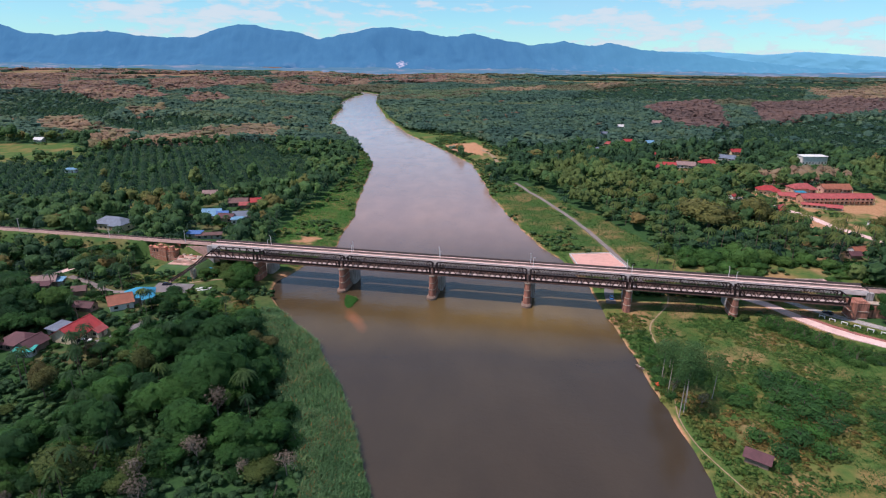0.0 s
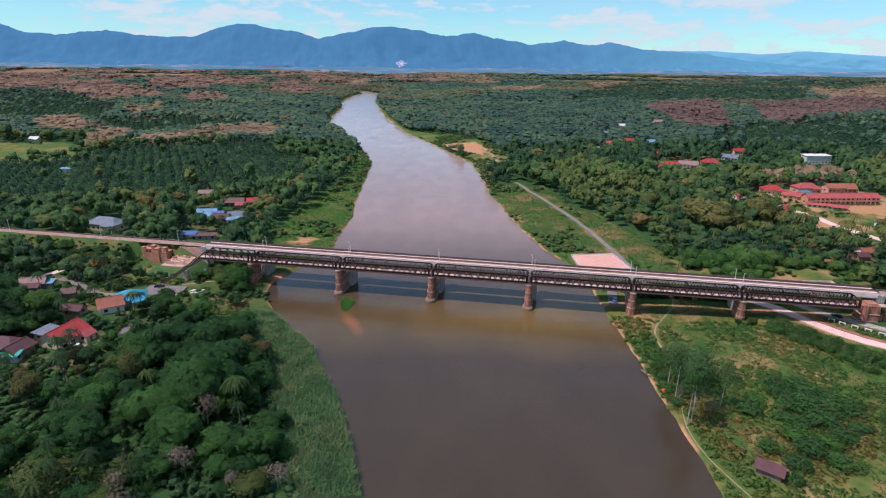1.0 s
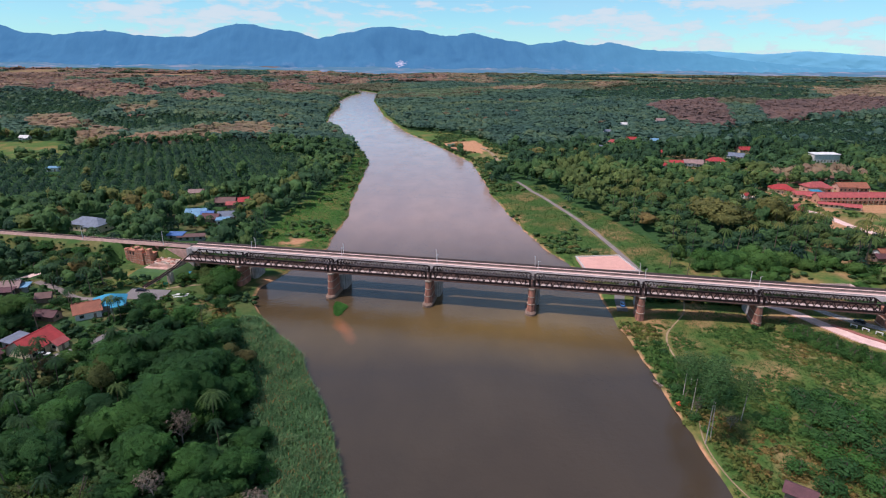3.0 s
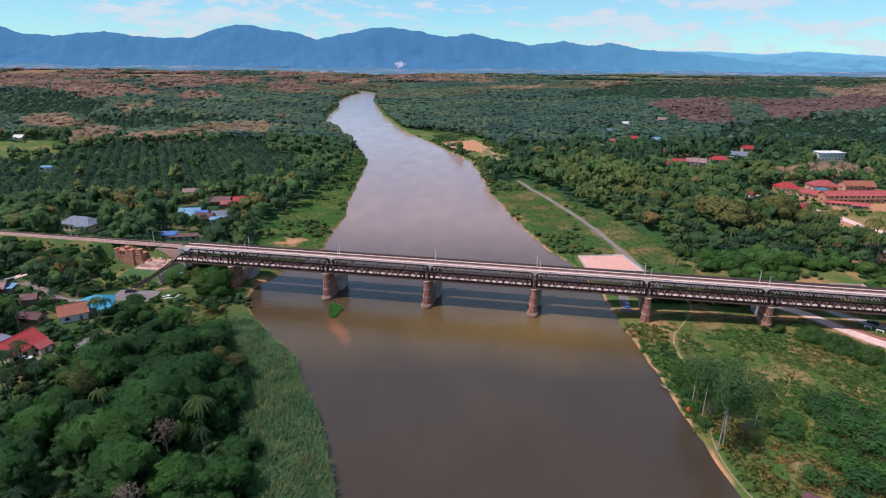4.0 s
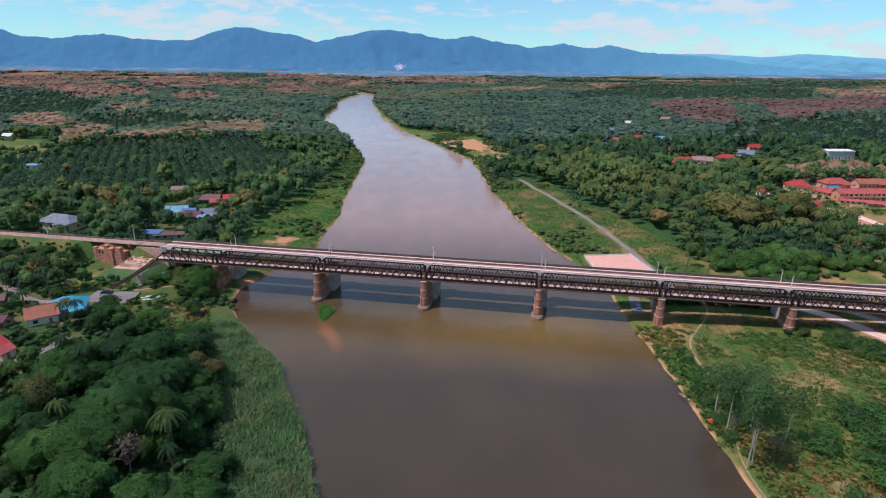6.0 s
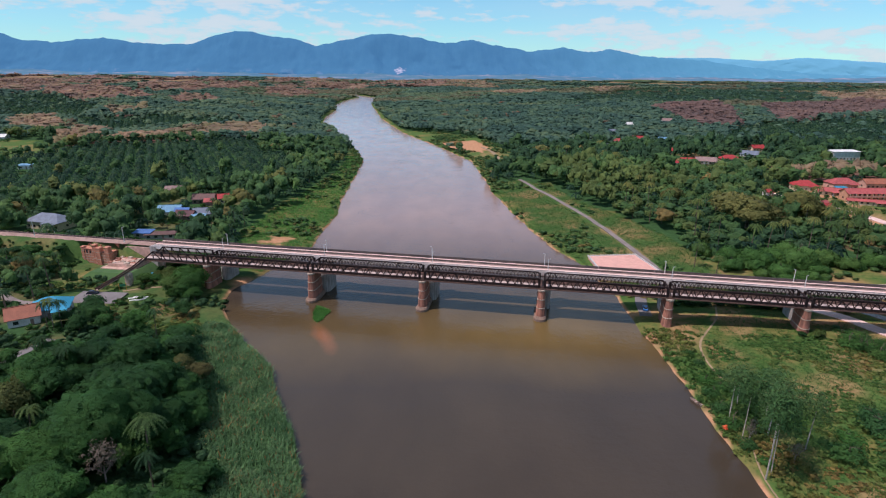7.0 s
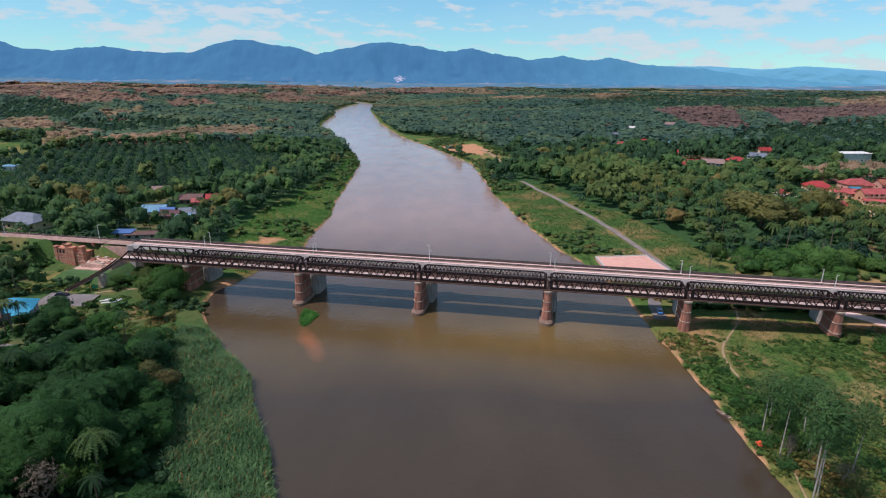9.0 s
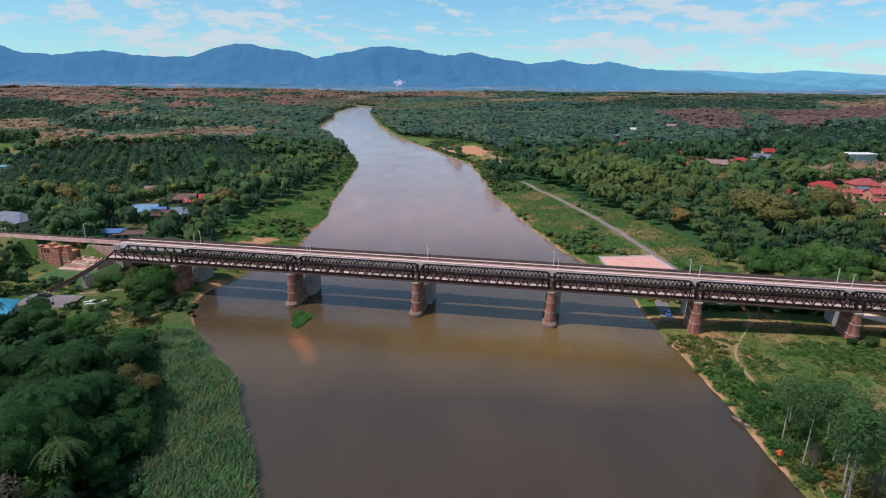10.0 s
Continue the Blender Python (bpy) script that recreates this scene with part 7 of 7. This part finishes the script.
ok = (in_poly(X, Y, MEADOW_NEAR) & ~((o > -3) & (o < 26)) & (d > 0.8) & (patchy > 0.5 - 0.3 * (d < 13) - 0.12 * (X > 128))) | (lawn_ & (patchy > 0.50)) | (in_poly(X, Y, LAWN_RUIN) & (o < 2) & (patchy > 0.46))
ok &= (np.hypot(X + 134, Y - 250) > 12) & (np.hypot(X + 115.8, Y - 250) > 5.5) & (np.hypot(X + 123, Y - 279) > 5)
for line in (UNDER_PATH, BANK_PATH, [(-126, 261), (-117, 267), (-109, 270), (-98, 268)]):
    ok &= near_line(X, Y, line) > 1.3
for line in (ACCESS_ROAD, UPPER_ROAD):
    ok &= near_line(X, Y, line) > 5.0
ok &= np.hypot(X - 92.5, Y - 140) > 5.5
X, Y, d = X[ok], Y[ok], d[ok]
n_ = len(X)
WEED = [crown_cards(np.random.default_rng(650 + i), 19, 1.7, 1.3, -0.1, 3, 0.75, 0.8) for i in range(5)]
hh = np.where((d > 0) & (d < 13), 0.9, 0.4) * rng.uniform(0.5, 1.3, n_)
scatter("meadow_weeds", WEED, np.stack([X, Y, land(X, Y) - 0.05], -1), np.stack([rng.uniform(0.7, 1.3, n_), hh], -1), rng.uniform(0, 6.28, n_),
        np.clip(1.45 * fbm(X / 21, Y / 21, 3, 84) - 0.1 + rng.normal(0, 0.08, n_), 0, 0.95), M["weed"], "green weeds and creepers with dry yellowish patches in the meadow", "weeds")

# low planting in the village yards
YX, YY = [], []
for hx, hy, rad in PLOTS:
    if hy > 700:
        continue
    yard = min(11 + 0.03 * hy, 26)
    k_ = int(rad * 1.7)
    t = rng.uniform(0.35, 1.1, k_)
    YX.append(hx * (1 - t * yard / hy) + rng.uniform(-1, 1, k_) * rad * 0.9); YY.append(hy - t * yard + rng.uniform(-1, 1, k_) * 2)
YX, YY = np.concatenate(YX), np.concatenate(YY)
ok = np.ones(len(YX), bool)
for hx, hy, rad in PLOTS:
    ok &= np.hypot(YX - hx, YY - hy) > rad - 2.2
for line in (SCHOOL_ROAD, VILLAGE_LANE):
    ok &= near_line(YX, YY, line) > 4.5
YX, YY = YX[ok], YY[ok]
n_ = len(YX)
scatter("yard_shrubs", LOWBUSH, np.stack([YX, YY, land(YX, YY) - 0.1], -1), np.stack([rng.uniform(0.7, 1.3, n_), rng.uniform(0.5, 1.1, n_)], -1), rng.uniform(0, 6.28, n_),
        np.clip(rng.normal(0.5, 0.2, n_), 0, 0.88), M["leaf"], "low garden shrubs in the village yards", "shrubs")

# meadow bushes, trees by the right bank
for i, (x, y, sc, tl) in enumerate([(114, 176, 1.2, 0.9), (119, 171, 1.4, 1.0), (123, 177, 1.2, 0.9), (112, 168, 1.1, 0.8), (126, 169, 1.1, 0.8), (117, 160, 1.3, 1.0), (110, 158, 0.9, 0.7),
                                    (121, 152, 1.1, 0.8), (107, 145, 1.2, 0.9), (112, 139, 1.0, 0.8), (100, 166, 1.0, 0.8), (104, 172, 0.8, 0.6), (131, 163, 0.8, 0.6), (136, 150, 0.8, 0.6), (116, 182, 1.0, 0.6), (124, 183, 0.9, 0.5), (129, 174, 1.0, 0.6), (108, 163, 0.9, 0.5), (115, 150, 1.0, 0.6), (128, 157, 0.9, 0.5), (122, 164, 1.3, 0.75), (140, 158, 0.8, 0.5), (100, 139.5, 1.0, 0.8), (96, 147, 0.9, 0.7), (134, 168, 1.0, 0.7), (106, 152, 1.1, 0.8), (144, 142, 1.1, 0.8), (132, 138, 1.0, 0.8), (150, 150, 1.0, 0.7)]):
    tree(x, y, i * 3, 1.3 * sc, 1.15 * tl, "feathery green bushy tree standing in the meadow", feather_me, trunk_me, "meadow trees")
for i, (x, y, sc, tl) in enumerate([(77, 160, 0.95, 1.32), (79, 161.5, 0.8, 1.25), (82, 167, 1.1, 1.2), (79, 175, 0.95, 1.05), (86, 176, 1.1, 1.0), (80, 184, 0.9, 0.85), (90, 184, 0.9, 0.8), (85, 190, 0.85, 0.7), (92, 170, 0.9, 0.9)]):
    tree(x, y, i, 1.18 * sc, tl, "tall slim pale-trunked tree with a thin crown by the water", tall_crown, tall_trunk, "bank trees")
for i, (x, y, sc) in enumerate([(78.5, 172, 0.8), (79, 180, 0.9), (79, 188, 0.9), (80, 195, 0.8), (81, 202, 0.7), (84, 198, 0.9), (88, 195, 0.8), (92, 190, 0.8), (87, 206, 0.7), (84, 212, 0.6), (83, 219, 0.55), (80, 165, 0.6)]):
    tree(x, y, i + 1, sc, sc * 0.85, "leafy green bush at the water's edge", feather_me, trunk_me, "bank bushes", -0.9 * sc)
for i, (x, y, sc) in enumerate([(-99, 262, 1.35), (-105, 261, 1.3), (-101, 267, 1.2), (-96, 258, 1.0), (-94, 243, 0.95), (-112, 274, 1.1), (-107, 276, 1.0), (-122, 266, 0.6), (-113, 281, 0.9), (-108, 284, 0.8), (-127, 227, 1.1), (-118, 221, 1.2), (-108, 244, 0.45), (-104, 251, 0.4), (-110, 268, 0.9), (-117, 272, 0.8)]):
    tree(x, y, i + 2, sc, sc * 0.8, "rounded green tree on the grass beside the bridge", crown_me, trunk_me, "lawn trees")
for i, (s, o, sc) in enumerate([(-48, 8.6, 0.5), (-43, 8.2, 0.55), (-38, 8.4, 0.5), (-47, -1.5, 0.6), (-42, -2.5, 0.6), (-36, -2.0, 0.55), (-22, -1.0, 0.8), (-15, 0.5, 0.9), (-18, 8.0, 0.8), (-9, 6.0, 0.9),
                                (-70, 6.0, 0.9), (-75, 7.5, 0.9), (-80, 5.0, 1.0), (-73, 2.0, 0.9), (-68, 1.5, 0.9), (-66, -4, 1.0), (-61, -7, 1.0), (-72, -7, 1.1), (-78, -3, 1.2), (-84, 1, 1.2), (-66, 4, 0.9), (-88, 6, 1.1), (-80, -10, 1.1), (-66, -13, 1.0), (-48, 3.5, 0.5), (-25, 6.5, 0.7), (-36, -8.5, 1.0), (-41, -9.5, 0.9), (-26, -4.5, 0.9), (-46, -6, 0.6), (-92, 3, 1.2), (-97, 6, 1.1), (-103, 4, 1.2), (-110, 7, 1.2), (-96, -3, 1.2), (-88, -6, 1.1), (-118, 6, 1.2), (-126, 8, 1.2), (231, -3.2, 0.5), (226.5, -2.6, 0.45), (233.5, -1.5, 0.4), (-62, 6, 0.9), (-60, 2.5, 0.8), (-65, 9, 0.9), (-57, 1, 0.7), (-52, 0, 0.6)]):
    if -74 < s < -30 and o < 12:
        continue
    p = BRIDGE @ Vector((s, o, 0))
    up = 9.5 - float(land(p.x, p.y)) if o > 8 and s < -30 else -0.7 * sc
    tree(p.x, p.y, i + 5, sc, sc * (0.85 if s > -60 else 0.5), "green bush growing on the old railway embankment", crown_me, trunk_me, "embankment bushes", max(up, -0.7 * sc))
for i in range(40):
    t = i / 39
    x, y = 144 + 22 * t - 4.0 * (i % 3) + rng.uniform(-2, 2), 231 - 38 * t - 2.5 * (i % 3) + rng.uniform(-2, 2)
    tree(x, y, i, rng.uniform(0.7, 1.1), rng.uniform(0.6, 0.95), "dense green hedge bush beside the pink road", soft_me, trunk_me, "hedge bushes", -0.6)
for i, (x, y) in enumerate([(185, 229), (190, 228), (194, 232), (199, 228), (188, 222), (204, 233)]):
    tree(x, y, i, 0.75, 0.8, "leafy tree growing around the brick abutment", crown_me, trunk_me, "abutment trees", 2.0)

# trees, palms and banana clumps between the village and the railway bank
THICKET = [(-215, 303), (-179, 318), (-158, 286), (-157, 269), (-176, 260), (-191, 263)]
YARDS = [(-192, 262), (-150, 262), (-146, 246), (-150, 232), (-149, 210), (-176, 204), (-196, 230)]
k_ = 0
while k_ < 86:
    zone = THICKET if k_ < 40 else YARDS
    x, y = rng.uniform(min(q[0] for q in zone), max(q[0] for q in zone)), rng.uniform(min(q[1] for q in zone), max(q[1] for q in zone))
    X, Y = np.array([x]), np.array([y])
    s_, o_ = bridge_so(X, Y)
    clear = in_poly(X, Y, zone)[0] and (o_ - rail_off(s_))[0] < -17 and all(near_line(X, Y, line)[0] > 3.2 for line in (VILLAGE_LANE, TRACK_LANE, HOUSE_DRIVE)) and all(math.hypot(x - hx, y - hy) > rad for hx, hy, rad in PLOTS)
    if clear and k_ < 40 and k_ % 4 == 3:
        palm(x, y, k_, rng.uniform(0.5, 0.68))
    elif clear and k_ < 40:
        tree(x, y, k_, rng.uniform(0.6, 1.0), rng.uniform(0.5, 0.85), "leafy green tree in the thicket below the railway", feather_me if k_ % 2 else loose_me, trunk_me, "thicket trees", -0.3)
    elif clear:
        tree(x, y, k_, rng.uniform(0.4, 0.7), rng.uniform(0.4, 0.75), "low leafy tree in a village yard", feather_me if k_ % 3 == 0 else loose_me, trunk_me, "yard trees", -0.3)
    k_ += bool(clear)

# rounded light green trees on the slope behind the bridges
DOME = [crown_cards(np.random.default_rng(790 + i), 1500, 6.0, 6.5, -0.6, 8, 0.5, 0.5, (9, 3)) for i in range(4)]
big_me = [tone_mesh("crown", *DOME[0], M["leaf"], 0.62)]
tree(-102, 266, 0, 1.5, 1.75, "big round leafy tree beside the brick pier", big_me, trunk_me, "pier trees", -0.3)
dome_me = [tone_mesh("crown", *t, M["bush_leaf"], 0.3 + 0.15 * i) for i, t in enumerate(DOME)]
for i, (x, y, sc, tl) in enumerate([(146, 300, 1.7, 1.1), (156, 306, 1.5, 0.9), (165, 299, 2.0, 1.25), (177, 303, 1.7, 1.0), (138, 309, 1.3, 1.0), (150, 288, 1.3, 0.8), (160, 282, 1.2, 0.7), (186, 296, 1.2, 0.8), (134, 296, 1.1, 0.8),
                                    (168, 290, 1.1, 0.7), (199, 296, 1.2, 0.9), (208, 290, 1.3, 0.8), (142, 276, 1.0, 0.6), (218, 284, 1.2, 0.8), (168, 312, 1.4, 1.0), (130, 318, 1.0, 1.0)]):
    tree(x, y, i, 0.8 * sc, 1.35 * tl, "rounded light green bushy tree behind the railway", dome_me, trunk_me, "slope trees", -0.8)

k_ = 0
while k_ < 22:
    x, y = rng.uniform(128, 224), rng.uniform(266, 314)
    if in_poly(np.array([x]), np.array([y]), SHRUB_RIGHT)[0] and math.hypot(x - 184, y - 265) > 13 and bridge_so(x, y)[1] > 26:
        tree(x, y, k_, rng.uniform(0.45, 0.8), rng.uniform(0.45, 0.8), "rounded light green bush on the slope behind the railway", dome_me, trunk_me, "slope bushes", -0.6)
        k_ += 1

# broad rain tree and its neighbours in the village on the far bank
RAIN = [crown_cards(np.random.default_rng(720 + i), 2200, 12.0, 10.0, 2.5, 16, 0.9, 0.9, (8, 2)) for i in range(2)]
rain_me = [tone_mesh("crown", *t, M["wood_leaf"], 0.82) for t in RAIN]
rain_trunk = [trunk_mesh(890, 6.0, 0.7, M["bark"], 3)]
for i, (x, y, sc, tl) in enumerate([(174, 363, 1.6, 1.45), (207, 368, 1.05, 1.5), (282, 352, 0.8, 1.0), (152, 420, 0.7, 0.9), (118, 480, 0.8, 0.8), (-172, 348, 0.55, 0.8)]):
    tree(x, y, i, sc, tl, "broad spreading rain tree with an olive-green umbrella crown", rain_me, rain_trunk, "rain trees")

bm_red = [tone_mesh("crown", *HI[i], M["red_leaf"], 0.3 + 0.3 * i) for i in range(2)]
for i, (x, y) in enumerate([(-157, 430), (-121, 452)]):
    tree(x, y, i, 1.2, 1.5, "tree with dark red young leaves among green woods", bm_red, trunk_me, "red-leaved trees")

# coconut palms about the villages
i = 0
for cx, cy, rx, ry, k_ in ((190, 325, 60, 30, 64), (240, 395, 40, 45, 34), (140, 400, 26, 60, 30), (-165, 245, 40, 25, 30), (-150, 350, 45, 18, 22), (-170, 400, 50, 45, 26), (-100, 430, 18, 60, 14), (-150, 190, 38, 24, 34), (-112, 205, 25, 25, 10), (130, 560, 40, 60, 24)):
    for _ in range(k_):
        x, y = cx + rng.uniform(-1, 1) * rx, cy + rng.uniform(-1, 1) * ry
        if free_ground(np.array([x]), np.array([y]), 3.0)[0] and math.hypot(x - 174, y - 350) > 27:
            palm(x, y, i, rng.uniform(0.75, 1.1) * (0.78 if x < 0 else 1.15 if cy < 330 else 1.0)); i += 1
palm(119, 301, 0, 0.95); palm(121, 284, 1, 0.8)
for x, y, k_, sc in PALMS_NEAR:
    palm(x, y, k_, sc)

# reed bed along the near left bank
n_ = 46000
Y = rng.uniform(88, 236, n_)
xl, _ = edges(Y)
wid = reed_width(Y)
X = xl - 0.4 - rng.uniform(0, 1, n_) ** 1.1 * wid
clump = fbm(X / 5, Y / 5, 3, 99)
h = (1.1 + 1.6 * clump) * rng.uniform(0.7, 1.3, n_)
a = rng.uniform(0, 6.283, n_); lean = rng.uniform(0.15, 0.8, n_) * h
wv = rng.uniform(0.035, 0.095, n_)
Z = land(X, Y)
base = np.stack([X, Y, Z - 0.1], -1)
sd = np.stack([-np.sin(a) * wv, np.cos(a) * wv, 0 * a], -1)
mid = base + np.stack([np.cos(a) * lean * 0.3, np.sin(a) * lean * 0.3, h * 0.65], -1)
tip = base + np.stack([np.cos(a) * lean, np.sin(a) * lean, h * 0.9], -1)
V_ = np.stack([base - sd, base + sd, mid + sd * 1.6, mid - sd * 1.6, tip], 1).reshape(-1, 3)
k_ = np.arange(n_)[:, None] * 5
F_ = np.concatenate([k_ + np.array([0, 1, 2]), k_ + np.array([0, 2, 3]), k_ + np.array([3, 2, 4])], 1).reshape(-1, 3)
tone = np.repeat(np.where(rng.uniform(size=n_) > 0.975 - 0.05 * (clump > 0.62), 1.0, np.clip(clump * 0.9 + rng.normal(0, 0.18, n_), 0, 0.9)), 5)
me = quick_mesh("reed_bed", V_, F_, M["reed"], {"tone": ("FLOAT", tone)})
tagged(new("reed_bed", me), "dense bed of tall grey-green reeds along the river bank", "reeds", kind="stuff")

# rough grass tufts over the meadows and the grassy islet by a pier
def grass_field(name, X, Y, Z, size, label, mat="grass"):
    n_ = len(X)
    a = rng.uniform(0, 6.283, (n_, 3)); h = size * rng.uniform(0.6, 1.4, (n_, 3))
    w_ = 0.16 * size ** 0.5
    b0 = np.stack([X, Y, Z - 0.05], -1)[:, None, :] + np.stack([np.cos(a) * 0.15, np.sin(a) * 0.15, 0 * a], -1)
    sd_ = np.stack([-np.sin(a), np.cos(a), 0 * a], -1) * w_
    tp = b0 + np.stack([np.cos(a) * h * 1.3, np.sin(a) * h * 1.3, h * 0.7], -1)
    V_ = np.stack([b0 - sd_, b0 + sd_, tp], 2).reshape(-1, 3)
    F_ = np.arange(len(V_)).reshape(-1, 3)
    tone_ = np.repeat(np.clip(0.3 + 0.6 * (fbm(X / 12, Y / 12, 3, 57) - 0.2) + rng.normal(0, 0.15, n_), 0, 1), 9)
    me_ = quick_mesh(name, V_, F_, M[mat], {"tone": ("FLOAT", tone_)})
    return tagged(new(name, me_), label, "grass", kind="stuff")


X = rng.uniform(64, 200, 34000); Y = rng.uniform(110, 262, 34000)
xl, xr = edges(Y)
ok = (X - xr > 1.2) & in_poly(X, Y, MEADOW_NEAR) & (fbm(X / 15, Y / 15, 3, 63) > 0.36) & in_view(X, Y, 5)
for line, w in ((ACCESS_ROAD, 4.5), (UNDER_PATH, 1.0), (BANK_PATH, 1.0), (UPPER_ROAD, 4.0)):
    ok &= near_line(X, Y, line) > w
grass_field("meadow_grass", X[ok], Y[ok], land(X[ok], Y[ok]), 0.55, "rough green meadow grass with dry patches")
X = rng.uniform(20, 130, 24000); Y = rng.uniform(268, 520, 24000)
xl, xr = edges(Y)
ok = (X - xr > 1.0) & in_poly(X, Y, FIELD_RIVER) & ~((X > 72) & (X < 103) & (Y > 292) & (Y < 322)) & (near_line(X, Y, RIVER_ROAD) > 3)
grass_field("riverside_grass", X[ok], Y[ok], land(X[ok], Y[ok]), 0.8, "rough green grass and weeds in the riverside meadow")
X = rng.uniform(-112, -55, 16000); Y = rng.uniform(292, 640, 16000)
xl, xr = edges(Y)
ok = (xl - X > 0.8) & in_poly(X, Y, BANK_LEFT) & (np.hypot((X + 86) / 1.3, Y - 336) + 18 * (fbm(X / 6, Y / 6, 3, 55) - 0.5) > 7)
grass_field("bank_grass", X[ok], Y[ok], land(X[ok], Y[ok]), 1.1, "tall bright green grass on the far left bank", "lush")
bm = bmesh.new()
outline = [(-2.6, 2.8), (-0.5, 2.2), (1.6, 1.4), (3.0, 0.6), (2.0, -0.8), (1.6, -2.4), (0.2, -3.4), (-1.4, -2.2), (-2.4, 0.0)]
add_ring(bm, [[(x_ * 1.15, y_ * 1.15, -0.6) for x_, y_ in outline], [(x_, y_, 0.12) for x_, y_ in outline], [(x_ * 0.5, y_ * 0.5, 0.3) for x_, y_ in outline]])
islet = part("grass_islet", bm, M["islet"], None)
islet.matrix_basis = pose(-45.0, 251.5, 0) @ Matrix.Diagonal((1.1, 2.4, 1, 1))
tagged(islet, "small bright green grassy islet beside a pier", "islet", kind="structure")
q = rng.uniform(-1, 1, (2600, 2)) * np.array([2.8, 3.2])
ok = in_poly(q[:, 0], q[:, 1], outline)
grass_field("islet_grass", 1.1 * q[ok, 0] - 45.0, 2.4 * q[ok, 1] + 251.5, np.full(ok.sum(), 0.15), 0.5, "bright green reeds on the islet", "lush")

# low bushes and thickets along the upstream banks
MIDBUSH = [crown_cards(np.random.default_rng(660 + i), 15, 2.4, 2.8, 0.0, 3, 0.9, core=(6, 2)) for i in range(4)]
X, Y = jitter_grid(264, 900, 4.5)
xl, xr = edges(Y)
d = np.maximum(xl - X, X - xr)
pt = fbm(X / 22, Y / 22, 3, 97)
ok = (d > 1.0) & ((in_poly(X, Y, FIELD_RIVER) & (pt > 0.63)) | (in_poly(X, Y, SPIT_RIGHT) & (pt > 0.44) & ~in_poly(X, Y, SAND_SPIT)) | in_poly(X, Y, SHRUB_RIGHT) | (in_poly(X, Y, BANK_LEFT) & (pt > 0.60)) | ((d < 9) & (Y > 480) & (Y < 760)) | ((X > xr) & (Y > 330) & (d < 7) & (pt > 0.45)) | ((X < xl) & (Y > 400) & (d < 6) & (pt > 0.5)))
s, o = bridge_so(X, Y)
ok &= ~((o > -4) & (o < 25))
ok &= ~(in_poly(X, Y, SHRUB_RIGHT) & (rng.uniform(size=len(X)) > 0.3)) & (np.hypot(X - 184, Y - 265) > 12) & (near_line(X, Y, RIVER_ROAD) > 4) & ~((X > 70) & (X < 104) & (Y < 324)) & ~((X < -60) & (Y < 345) & (X > -100))
X, Y = X[ok], Y[ok]
n_ = len(X)
scatter("riverside_bushes", MIDBUSH, np.stack([X, Y, land(X, Y) - 0.2], -1), np.stack([rng.uniform(0.7, 1.5, n_), rng.uniform(0.35, 1.0, n_)], -1), rng.uniform(0, 6.28, n_),
        np.clip(rng.normal(0.62, 0.1, n_), 0, 0.86), M["wood_leaf"], "green bushes and thickets on the upstream banks", "shrubs")
